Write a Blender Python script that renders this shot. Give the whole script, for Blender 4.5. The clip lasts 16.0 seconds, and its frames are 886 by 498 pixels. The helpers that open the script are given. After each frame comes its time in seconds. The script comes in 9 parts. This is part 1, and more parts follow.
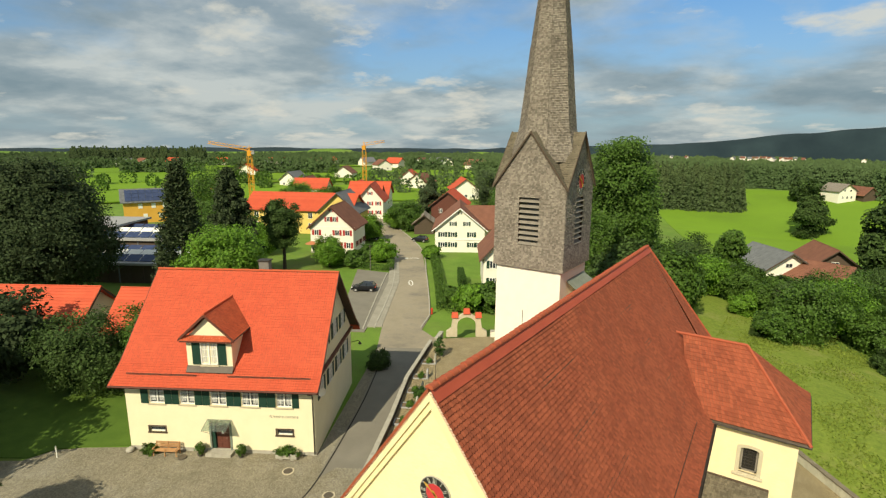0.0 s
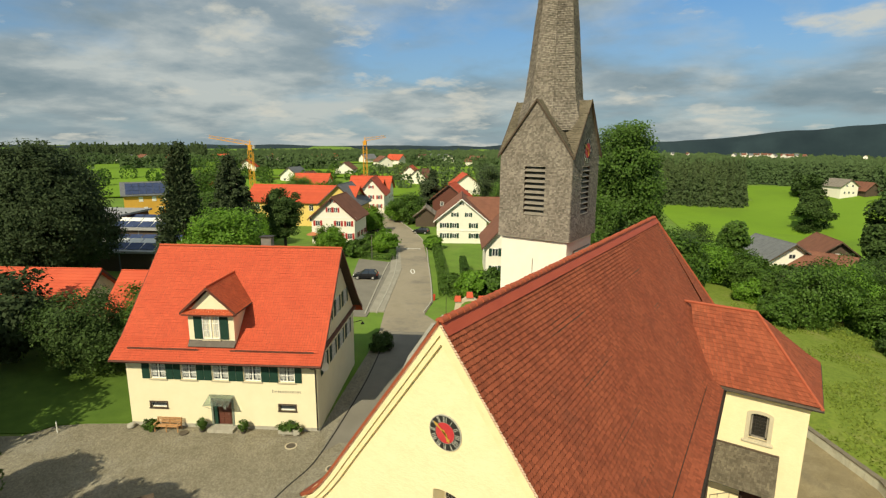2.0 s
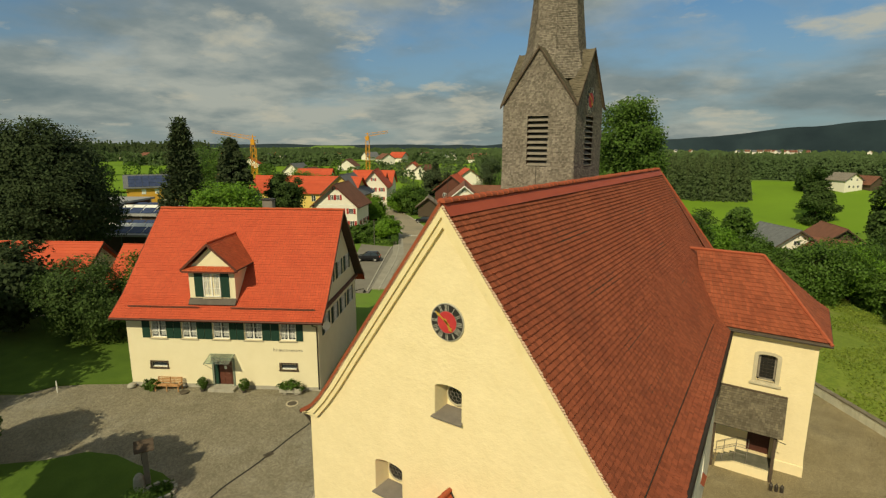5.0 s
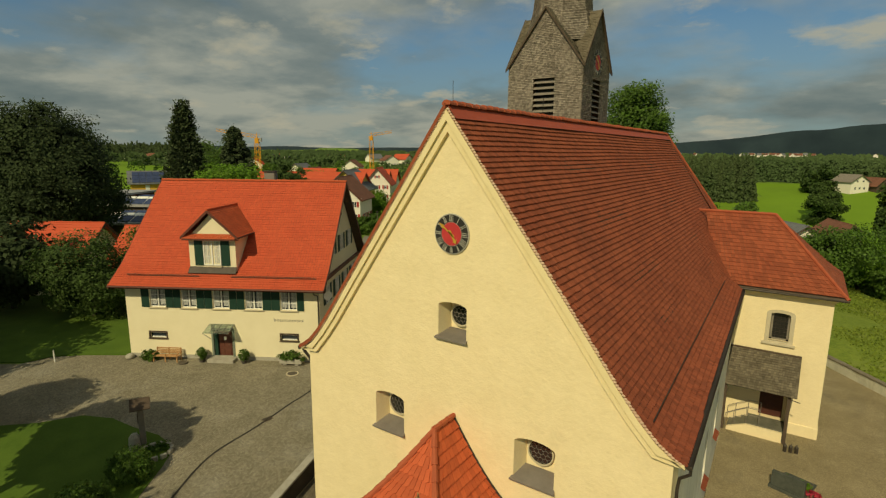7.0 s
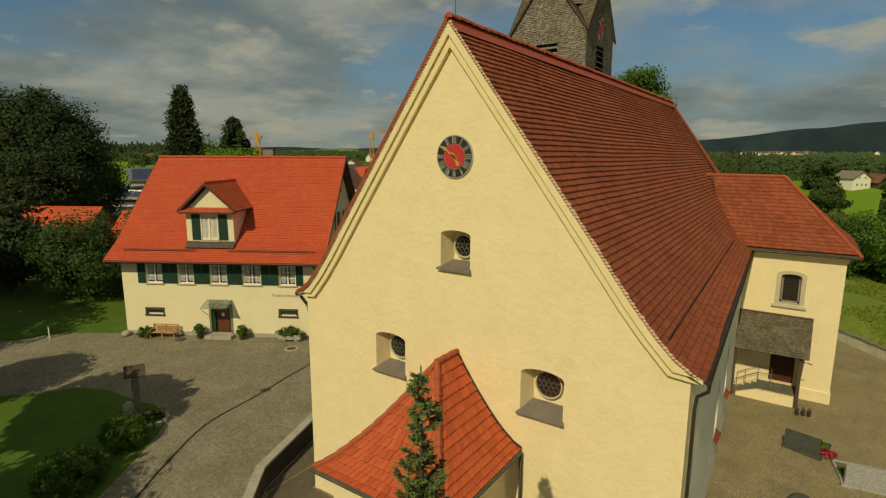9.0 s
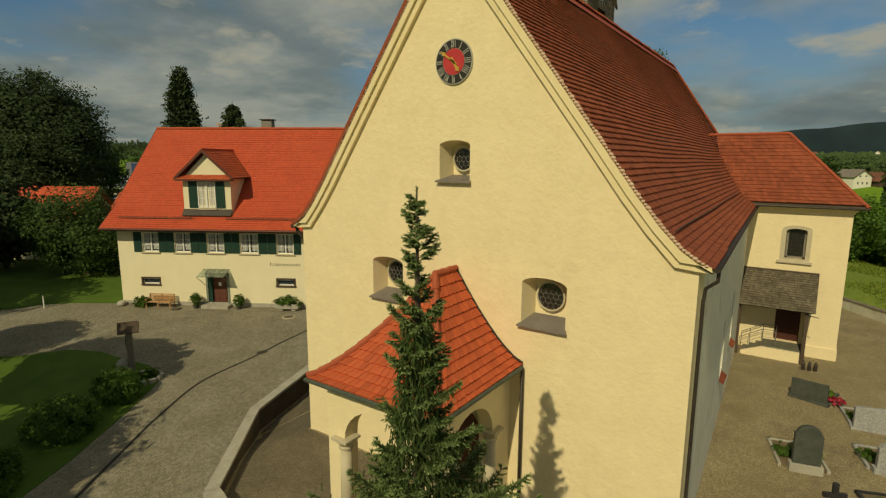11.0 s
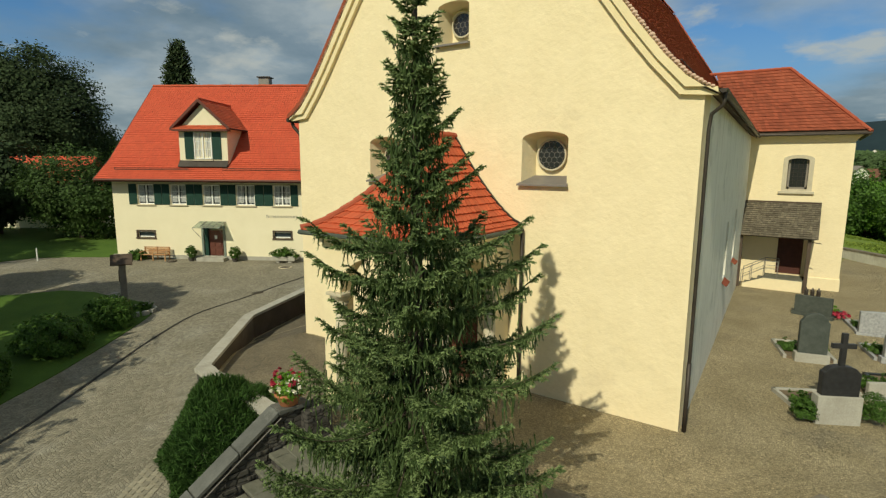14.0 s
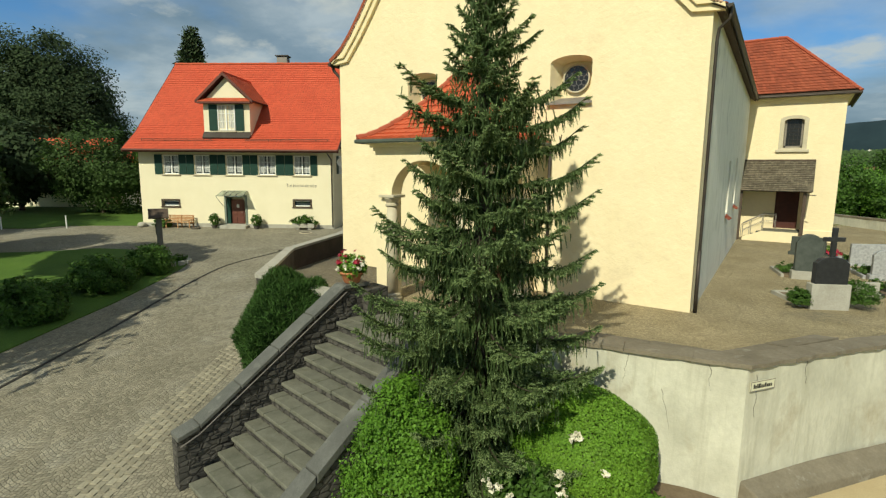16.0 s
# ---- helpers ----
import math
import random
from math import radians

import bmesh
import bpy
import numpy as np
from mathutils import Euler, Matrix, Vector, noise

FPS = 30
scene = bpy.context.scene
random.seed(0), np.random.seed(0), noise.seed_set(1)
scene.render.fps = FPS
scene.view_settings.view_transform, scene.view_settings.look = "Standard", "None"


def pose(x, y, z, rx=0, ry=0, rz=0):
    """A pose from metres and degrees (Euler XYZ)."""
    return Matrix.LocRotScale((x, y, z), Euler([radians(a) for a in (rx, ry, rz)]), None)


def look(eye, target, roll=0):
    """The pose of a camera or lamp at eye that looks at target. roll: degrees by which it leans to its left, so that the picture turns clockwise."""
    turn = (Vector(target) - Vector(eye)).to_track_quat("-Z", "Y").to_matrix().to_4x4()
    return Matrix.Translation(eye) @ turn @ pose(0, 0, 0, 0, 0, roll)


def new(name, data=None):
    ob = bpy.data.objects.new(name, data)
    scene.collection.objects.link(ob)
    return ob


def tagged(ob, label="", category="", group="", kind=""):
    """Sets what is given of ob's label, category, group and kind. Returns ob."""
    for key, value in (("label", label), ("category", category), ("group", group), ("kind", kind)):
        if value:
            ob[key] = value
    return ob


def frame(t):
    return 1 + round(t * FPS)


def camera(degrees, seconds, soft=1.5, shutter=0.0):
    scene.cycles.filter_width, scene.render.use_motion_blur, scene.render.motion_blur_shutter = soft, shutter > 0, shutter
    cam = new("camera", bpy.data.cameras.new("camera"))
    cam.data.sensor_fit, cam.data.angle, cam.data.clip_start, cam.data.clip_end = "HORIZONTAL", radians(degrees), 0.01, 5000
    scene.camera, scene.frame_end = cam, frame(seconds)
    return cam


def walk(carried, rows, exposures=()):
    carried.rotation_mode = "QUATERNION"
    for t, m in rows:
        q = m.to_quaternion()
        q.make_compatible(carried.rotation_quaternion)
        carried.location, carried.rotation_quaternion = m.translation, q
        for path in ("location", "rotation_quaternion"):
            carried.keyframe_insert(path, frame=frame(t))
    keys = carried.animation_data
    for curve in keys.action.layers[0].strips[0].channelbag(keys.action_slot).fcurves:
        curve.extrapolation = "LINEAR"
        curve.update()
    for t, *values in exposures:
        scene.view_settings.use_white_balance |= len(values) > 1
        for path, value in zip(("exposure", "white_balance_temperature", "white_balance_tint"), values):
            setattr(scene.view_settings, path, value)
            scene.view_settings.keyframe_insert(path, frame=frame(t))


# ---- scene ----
cam = camera(80.0, 16.0, soft=1.28)
PATH = [
    (0, (8.649, -12.266, 26.823), (7.557, -10.64, 26.418), 0.4),
    (0.5, (8.59, -12.386, 26.403), (7.5, -10.76, 25.994), 0.4),
    (1, (8.537, -12.444, 25.887), (7.446, -10.817, 25.482), 0.4),
    (1.5, (8.464, -12.451, 25.311), (7.372, -10.825, 24.907), 0.4),
    (2, (8.411, -12.454, 24.664), (7.318, -10.828, 24.261), 0.4),
    (2.5, (8.498, -12.606, 23.931), (7.404, -10.979, 23.535), 0.4),
    (3, (8.553, -12.741, 23.265), (7.459, -11.114, 22.87), 0.4),
    (3.5, (8.589, -12.775, 22.639), (7.491, -11.149, 22.249), 0.4),
    (4, (8.687, -12.753, 22.227), (7.589, -11.129, 21.832), 0.3),
    (6.5, (8.617, -12.717, 18.719), (7.504, -11.096, 18.353), 0.2),
    (7, (8.592, -12.661, 18.066), (7.476, -11.042, 17.705), 0.4),
    (7.5, (8.51, -12.64, 17.513), (7.392, -11.021, 17.155), 0.4),
    (8, (8.448, -12.564, 16.95), (7.33, -10.944, 16.595), 0.3),
    (10.5, (8.393, -12.435, 13.751), (7.27, -10.814, 13.416), 0.2),
    (11, (8.443, -12.431, 13.07), (7.321, -10.809, 12.738), 0.3),
    (11.5, (8.497, -12.416, 12.376), (7.373, -10.794, 12.047), 0.3),
    (12, (8.598, -12.412, 11.657), (7.475, -10.789, 11.335), 0.2),
    (12.5, (8.71, -12.51, 10.991), (7.587, -10.887, 10.67), 0.3),
    (13, (8.714, -12.532, 10.337), (7.592, -10.907, 10.018), 0.4),
    (13.5, (8.639, -12.574, 9.758), (7.52, -10.946, 9.444), 0.4),
    (14, (8.62, -12.649, 9.172), (7.501, -11.02, 8.86), 0.4),
    (14.5, (8.602, -12.839, 8.637), (7.483, -11.209, 8.33), 0.5),
    (15, (8.721, -13.366, 8.031), (7.604, -11.734, 7.73), 0.4),
    (15.5, (8.912, -14.213, 7.411), (7.792, -12.582, 7.114), 0.5),
    (16, (8.881, -15.075, 6.779), (7.769, -13.439, 6.479), 0.5),
]
walk(cam, [(t, look(eye, target, roll)) for t, eye, target, roll in PATH],
     exposures=[(0, 0.45, 6900, 6), (3.5, 0.13, 7100, 4), (7, -0.38, 8300, 0), (11, -0.54, 8000, 0), (13, -0.28, 6700, 2), (14.5, 0.02, 6250, 2), (16, 0.2, 6120, 1)])

# ---- world, sun ----
SUN = Vector((0.088, -0.762, 0.641)).normalized()
sun = new("sun", bpy.data.lights.new("sun", "SUN"))
sun.data.energy, sun.data.angle, sun.data.color = 3.9, radians(0.6), (1.0, 0.90, 0.69)
sun.matrix_world = look((0, -40, 60), Vector((0, -40, 60)) - SUN)


def node(tree, kind, **values):
    n = tree.nodes.new(kind)
    for key, value in values.items():
        if key in n.inputs.keys():
            n.inputs[key].default_value = value
    return n


def build_sky():
    w = bpy.data.worlds.new("sky")
    scene.world = w
    w.use_nodes = True
    t = w.node_tree
    t.nodes.clear()
    out, bg = t.nodes.new("ShaderNodeOutputWorld"), node(t, "ShaderNodeBackground", Strength=0.098)
    sky = t.nodes.new("ShaderNodeTexSky")
    sky.sky_type, sky.sun_disc = "NISHITA", False
    sky.sun_elevation, sky.sun_rotation = math.asin(SUN.z), math.atan2(SUN.x, SUN.y)
    sky.air_density, sky.dust_density, sky.ozone_density = 0.8, 0.2, 2.0
    # cloud layers: noise on a flat ceiling seen from below
    co = t.nodes.new("ShaderNodeTexCoord")
    sep = t.nodes.new("ShaderNodeSeparateXYZ")
    t.links.new(co.outputs["Generated"], sep.inputs[0])

    def calc(op, a, b):
        q = t.nodes.new("ShaderNodeMath"); q.operation = op
        for k, w in enumerate((a, b)):
            if isinstance(w, float):
                q.inputs[k].default_value = w
            else:
                t.links.new(w, q.inputs[k])
        return q.outputs[0]

    def ramp(source, stops):
        r = t.nodes.new("ShaderNodeValToRGB")
        while len(r.color_ramp.elements) < len(stops):
            r.color_ramp.elements.new(0.5)
        for e, (at, colour) in zip(r.color_ramp.elements, stops):
            e.position, e.color = at, (*colour, 1)
        t.links.new(source, r.inputs[0])
        return r.outputs[0]

    def blend(factor, a, b):
        m = t.nodes.new("ShaderNodeMix"); m.data_type = "RGBA"
        t.links.new(factor, m.inputs["Factor"])
        for key, w in (("A", a), ("B", b)):
            if isinstance(w, tuple):
                m.inputs[key].default_value = (*w, 1)
            else:
                t.links.new(w, m.inputs[key])
        return m.outputs["Result"]

    up = calc("MAXIMUM", sep.outputs["Z"], 0.0)
    over = calc("ADD", calc("MAXIMUM", sep.outputs["Z"], -0.09), 0.22)
    flat = t.nodes.new("ShaderNodeCombineXYZ")
    for axis in "XY":
        t.links.new(calc("DIVIDE", sep.outputs[axis], over), flat.inputs[axis])
    flat.inputs["Z"].default_value = 3.7

    def cloud(scale, detail, rough):
        n = node(t, "ShaderNodeTexNoise", Scale=scale, Detail=detail, Roughness=rough, Distortion=0.1)
        t.links.new(flat.outputs[0], n.inputs["Vector"])
        return n.outputs["Fac"]

    # blue sky paling to grey haze low down
    deep = t.nodes.new("ShaderNodeMix"); deep.data_type, deep.blend_type = "RGBA", "MULTIPLY"
    deep.inputs["Factor"].default_value, deep.inputs["B"].default_value = 1.0, (0.58, 0.81, 0.95, 1)
    t.links.new(sky.outputs[0], deep.inputs["A"])
    haze = ramp(up, ((0.0, (0.9, 0.9, 0.9)), (0.06, (0.72, 0.72, 0.72)), (0.22, (0.0, 0.0, 0.0))))
    air = blend(haze, deep.outputs["Result"], (1.95, 2.55, 3.15))
    # grey sheet of cloud with pale and dark parts, then bright heaps on it
    tone = ramp(cloud(1.5, 9.0, 0.56), ((0.34, (1.55, 2.1, 2.5)), (0.47, (2.35, 2.85, 3.2)), (0.61, (4.2, 4.5, 4.55))))
    cover = ramp(cloud(0.95, 8.0, 0.53), ((0.34, (0.0, 0.0, 0.0)), (0.52, (0.88, 0.88, 0.88))))
    full = blend(cover, air, tone)
    heaps = ramp(cloud(2.3, 10.0, 0.58), ((0.56, (0.0, 0.0, 0.0)), (0.67, (0.8, 0.8, 0.8))))
    full = blend(heaps, full, (5.0, 5.0, 4.7))
    t.links.new(full, bg.inputs["Color"])
    t.links.new(bg.outputs[0], out.inputs[0])


build_sky()


# ---- materials ----
def mat(name, a, b, scale=3.0, rough=0.85, bump=0.15, fine=40.0, grain=0.25, vary="", spread=0.3, metal=0.0,
        stain=None, stain_scale=0.5, stain_at=(0.55, 0.75), sheer=0.0, stretch=(1, 1, 1), cells=0.0, joint=0.45, arcs=False, streak=None):
    """Two tones mixed by broad noise, darkened a little by a fine grain that also gives relief; vary: '', 'object' or 'island'."""
    m = bpy.data.materials.new(name)
    m.use_nodes = True
    t = m.node_tree
    bs = t.nodes["Principled BSDF"]
    bs.inputs["Roughness"].default_value, bs.inputs["Metallic"].default_value = rough, metal
    bs.inputs["Specular IOR Level"].default_value = 0.3
    co = t.nodes.new("ShaderNodeTexCoord")
    mp = t.nodes.new("ShaderNodeMapping")
    mp.inputs["Scale"].default_value = stretch
    t.links.new(co.outputs["Object"], mp.inputs[0])
    n1 = node(t, "ShaderNodeTexNoise", Scale=scale, Detail=6.0, Roughness=0.6)
    n2 = node(t, "ShaderNodeTexNoise", Scale=fine, Detail=4.0, Roughness=0.65)
    for n in (n1, n2):
        t.links.new(mp.outputs[0], n.inputs["Vector"])
    ramp = t.nodes.new("ShaderNodeValToRGB")
    ramp.color_ramp.elements[0].position, ramp.color_ramp.elements[1].position = 0.3, 0.7
    ramp.color_ramp.elements[0].color, ramp.color_ramp.elements[1].color = (*a, 1), (*b, 1)
    t.links.new(n1.outputs["Fac"], ramp.inputs[0])
    colour = ramp.outputs[0]

    def multiply(colour, factor_socket, low, high):
        mr = t.nodes.new("ShaderNodeMapRange")
        mr.inputs["To Min"].default_value, mr.inputs["To Max"].default_value = low, high
        t.links.new(factor_socket, mr.inputs["Value"])
        mx = t.nodes.new("ShaderNodeMix"); mx.data_type, mx.blend_type = "RGBA", "MULTIPLY"
        mx.inputs["Factor"].default_value = 1.0
        t.links.new(colour, mx.inputs["A"]); t.links.new(mr.outputs[0], mx.inputs["B"])
        return mx.outputs["Result"]

    colour = multiply(colour, n2.outputs["Fac"], 1 - grain, 1 + grain)
    if vary:
        if vary == "object":
            src = t.nodes.new("ShaderNodeObjectInfo").outputs["Random"]
        else:
            src = t.nodes.new("ShaderNodeNewGeometry").outputs["Random Per Island"]
        colour = multiply(colour, src, 1 - spread, 1 + spread)
    if stain:
        n3 = node(t, "ShaderNodeTexNoise", Scale=stain_scale, Detail=8.0, Roughness=0.7)
        t.links.new(mp.outputs[0], n3.inputs["Vector"])
        r3 = t.nodes.new("ShaderNodeValToRGB")
        r3.color_ramp.elements[0].position, r3.color_ramp.elements[1].position = stain_at
        t.links.new(n3.outputs["Fac"], r3.inputs[0])
        mx = t.nodes.new("ShaderNodeMix"); mx.data_type = "RGBA"
        t.links.new(r3.outputs[0], mx.inputs["Factor"]); t.links.new(colour, mx.inputs["A"])
        mx.inputs["B"].default_value = (*stain, 1)
        colour = mx.outputs["Result"]
    if streak:
        # long drips down an upright face
        mp2 = t.nodes.new("ShaderNodeMapping")
        mp2.inputs["Scale"].default_value = (2.6, 2.6, 0.16)
        t.links.new(co.outputs["Object"], mp2.inputs[0])
        n5 = node(t, "ShaderNodeTexNoise", Scale=1.4, Detail=7.0, Roughness=0.68)
        t.links.new(mp2.outputs[0], n5.inputs["Vector"])
        r5 = t.nodes.new("ShaderNodeValToRGB")
        r5.color_ramp.elements[0].position, r5.color_ramp.elements[1].position = 0.52, 0.78
        t.links.new(n5.outputs["Fac"], r5.inputs[0])
        mx = t.nodes.new("ShaderNodeMix"); mx.data_type = "RGBA"
        t.links.new(r5.outputs[0], mx.inputs["Factor"]); t.links.new(colour, mx.inputs["A"])
        mx.inputs["B"].default_value = (*streak, 1)
        colour = mx.outputs["Result"]
    height = n2.outputs["Fac"]
    if cells:
        # small stones with sunk joints, each of its own tone
        edge = node(t, "ShaderNodeTexVoronoi", Scale=cells, Randomness=0.75)
        edge.feature = "DISTANCE_TO_EDGE"
        cell = node(t, "ShaderNodeTexVoronoi", Scale=cells, Randomness=0.75)
        spot = mp.outputs[0]
        if arcs:
            # rows laid in shallow scallops across the slope
            turn = t.nodes.new("ShaderNodeMapping")
            turn.inputs["Rotation"].default_value = (0, 0, radians(-28))
            t.links.new(co.outputs["Object"], turn.inputs[0])
            sp = t.nodes.new("ShaderNodeSeparateXYZ")
            t.links.new(turn.outputs[0], sp.inputs[0])

            def calc(op, a, b):
                q = t.nodes.new("ShaderNodeMath"); q.operation = op
                for k, w in enumerate((a, b)):
                    if w is None:
                        continue
                    if isinstance(w, float):
                        q.inputs[k].default_value = w
                    else:
                        t.links.new(w, q.inputs[k])
                return q.outputs[0]

            lift = calc("MULTIPLY", calc("ABSOLUTE", calc("SINE", calc("MULTIPLY", sp.outputs["X"], 2.9), None), None), 0.26)
            both = t.nodes.new("ShaderNodeCombineXYZ")
            t.links.new(sp.outputs["X"], both.inputs["X"])
            t.links.new(calc("ADD", sp.outputs["Y"], lift), both.inputs["Y"])
            spot = both.outputs[0]
            edge.inputs["Randomness"].default_value = cell.inputs["Randomness"].default_value = 0.4
        for v in (edge, cell):
            t.links.new(spot, v.inputs["Vector"])
        r4 = t.nodes.new("ShaderNodeMapRange")
        r4.inputs["From Max"].default_value = 0.14
        t.links.new(edge.outputs["Distance"], r4.inputs["Value"])
        colour = multiply(colour, r4.outputs[0], 1 - joint, 1.06)
        bw = t.nodes.new("ShaderNodeRGBToBW")
        t.links.new(cell.outputs["Color"], bw.inputs[0])
        colour = multiply(colour, bw.outputs[0], 0.72, 1.28)
        height = r4.outputs[0]
    t.links.new(colour, bs.inputs["Base Color"])
    if bump:
        bp = node(t, "ShaderNodeBump", Strength=bump, Distance=0.03)
        t.links.new(height, bp.inputs["Height"])
        t.links.new(bp.outputs[0], bs.inputs["Normal"])
    if sheer:
        # thin leaves pass some light
        tr = t.nodes.new("ShaderNodeBsdfTranslucent")
        t.links.new(colour, tr.inputs["Color"])
        ms = t.nodes.new("ShaderNodeMixShader")
        ms.inputs[0].default_value = sheer
        out = t.nodes["Material Output"]
        t.links.new(bs.outputs[0], ms.inputs[1]); t.links.new(tr.outputs[0], ms.inputs[2])
        t.links.new(ms.outputs[0], out.inputs[0])
    return m


def glass(name, tint=(0.03, 0.04, 0.05), rough=0.06):
    m = bpy.data.materials.new(name)
    m.use_nodes = True
    bs = m.node_tree.nodes["Principled BSDF"]
    bs.inputs["Base Color"].default_value, bs.inputs["Roughness"].default_value = (*tint, 1), rough
    bs.inputs["Specular IOR Level"].default_value = 0.7
    n = node(m.node_tree, "ShaderNodeTexNoise", Scale=3.0, Detail=2.0)
    bp = node(m.node_tree, "ShaderNodeBump", Strength=0.04, Distance=0.05)
    m.node_tree.links.new(n.outputs["Fac"], bp.inputs["Height"])
    m.node_tree.links.new(bp.outputs[0], bs.inputs["Normal"])
    return m


PLASTER = mat("plaster_cream", (0.79, 0.668, 0.425), (0.85, 0.725, 0.475), 1.2, 0.9, 0.65, 6.0, 0.06, stain=(0.66, 0.55, 0.36), stain_scale=0.35, stain_at=(0.60, 0.85))
PLASTER_WHITE = mat("plaster_white", (0.8, 0.76, 0.66), (0.85, 0.81, 0.71), 1.5, 0.9, 0.2, 14, 0.05, stain=(0.6, 0.56, 0.5), stain_scale=0.5, stain_at=(0.62, 0.85))
# stained side wall; its base is paled for sky light on the shaded face
PLASTER_WORN_SKYLIT = mat("plaster_worn_skylit", (0.78, 0.755, 0.65), (0.86, 0.84, 0.735), 1.2, 0.9, 0.35, 12, 0.08, stain=(0.50, 0.49, 0.42), stain_scale=0.7, stain_at=(0.54, 0.72), streak=(0.58, 0.56, 0.46))
PLASTER_HOUSE = mat("plaster_house", (0.77, 0.70, 0.49), (0.82, 0.75, 0.54), 0.8, 0.9, 0.12, 25, 0.04)
MOULD = mat("moulding", (0.76, 0.64, 0.38), (0.82, 0.70, 0.44), 2.0, 0.9, 0.2, 20, 0.06, stain=(0.5, 0.42, 0.28), stain_scale=2.5, stain_at=(0.6, 0.85))
TILE_CHURCH = mat("tile_old_red", (0.245, 0.060, 0.030), (0.31, 0.082, 0.040), 0.7, 0.85, 0.15, 30, 0.18, "island", 0.2, stain=(0.19, 0.06, 0.035), stain_scale=0.5, stain_at=(0.55, 0.85))
TILE_PIECE = mat("tile_old_red_piece", (0.24, 0.059, 0.030), (0.30, 0.080, 0.040), 0.7, 0.85, 0.15, 30, 0.18, "object", 0.2)
TILE_NEW = mat("tile_new_red", (0.50, 0.080, 0.038), (0.555, 0.098, 0.045), 0.6, 0.75, 0.1, 30, 0.07, "island", 0.07)
TILE_PORCH = mat("tile_porch_red", (0.44, 0.085, 0.036), (0.52, 0.11, 0.045), 1.0, 0.75, 0.1, 30, 0.15, "island", 0.14)
TILE_PORCH_PIECE = mat("tile_porch_red_piece", (0.44, 0.085, 0.036), (0.52, 0.11, 0.045), 1.0, 0.75, 0.1, 30, 0.15, "object", 0.14)
RIDGE = mat("ridge_tile", (0.34, 0.078, 0.040), (0.40, 0.10, 0.05), 2.0, 0.8, 0.12, 30, 0.18, "island", 0.15)
FLASH_RED = mat("painted_flashing", (0.37, 0.068, 0.038), (0.43, 0.085, 0.045), 1.0, 0.55, 0.03, 20, 0.08)
SHINGLE = mat("weathered_shingle", (0.185, 0.158, 0.13), (0.265, 0.232, 0.195), 0.8, 0.9, 0.25, 25, 0.14, "island", 0.34)
SHINGLE_DARK = mat("mossy_shingle", (0.10, 0.085, 0.06), (0.165, 0.14, 0.10), 1.2, 0.9, 0.3, 25, 0.3, "island", 0.28)
MORTAR = mat("verge_mortar", (0.50, 0.33, 0.24), (0.62, 0.45, 0.34), 5.0, 0.9, 0.2, 30, 0.12)
WOOD_DARK = mat("wood_dark", (0.06, 0.042, 0.030), (0.11, 0.08, 0.058), 3.0, 0.8, 0.25, 30, 0.3, stretch=(1, 1, 6))
WOOD_GREY = mat("wood_grey", (0.19, 0.17, 0.145), (0.27, 0.24, 0.20), 3.0, 0.85, 0.25, 30, 0.3)
WOOD_BENCH = mat("wood_bench", (0.40, 0.22, 0.10), (0.50, 0.29, 0.14), 3.0, 0.6, 0.15, 30, 0.2)
DOOR_BROWN = mat("door_brown", (0.10, 0.035, 0.024), (0.14, 0.05, 0.034), 4.0, 0.55, 0.15, 30, 0.2)
SHUTTER = mat("shutter_green", (0.012, 0.042, 0.030), (0.018, 0.055, 0.040), 3.0, 0.5, 0.08, 30, 0.12)
SHUTTER_RED = mat("shutter_red", (0.36, 0.03, 0.03), (0.42, 0.045, 0.04), 3.0, 0.55, 0.05, 30, 0.1)
FRAME_WHITE = mat("frame_white", (0.78, 0.78, 0.74), (0.84, 0.84, 0.80), 3.0, 0.5, 0.03, 30, 0.04)
STONE = mat("stone_grey", (0.33, 0.31, 0.26), (0.44, 0.42, 0.36), 2.0, 0.85, 0.3, 25, 0.25, stain=(0.20, 0.19, 0.16), stain_scale=1.2, stain_at=(0.55, 0.8))
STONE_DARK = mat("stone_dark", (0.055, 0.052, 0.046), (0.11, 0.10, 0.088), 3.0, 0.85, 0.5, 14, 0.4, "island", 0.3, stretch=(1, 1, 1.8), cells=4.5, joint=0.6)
WALL_BROWN = mat("wall_brown_render", (0.060, 0.046, 0.036), (0.095, 0.075, 0.060), 1.5, 0.9, 0.25, 16, 0.2, stain=(0.13, 0.11, 0.09), stain_scale=1.2, stain_at=(0.56, 0.8))
# worn path whose tone also holds the shade of wall, spruce and porch
PATH_SHADED = mat("worn_path_shaded", (0.16, 0.135, 0.094), (0.225, 0.193, 0.138), 0.5, 0.95, 0.8, 20, 0.4, stain=(0.28, 0.24, 0.16), stain_scale=0.5, stain_at=(0.5, 0.78), cells=24, joint=0.4)
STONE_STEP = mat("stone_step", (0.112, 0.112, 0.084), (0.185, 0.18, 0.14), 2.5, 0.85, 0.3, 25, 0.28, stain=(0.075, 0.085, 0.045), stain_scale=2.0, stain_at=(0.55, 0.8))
SANDSTONE = mat("sandstone_trim", (0.48, 0.42, 0.30), (0.56, 0.50, 0.37), 3.0, 0.85, 0.15, 30, 0.12)
GRANITE_BLACK = mat("granite_black", (0.020, 0.020, 0.022), (0.035, 0.035, 0.037), 8.0, 0.35, 0.03, 120, 0.4)
GRANITE_GREEN = mat("granite_green", (0.05, 0.058, 0.05), (0.085, 0.095, 0.082), 5.0, 0.6, 0.1, 60, 0.35)
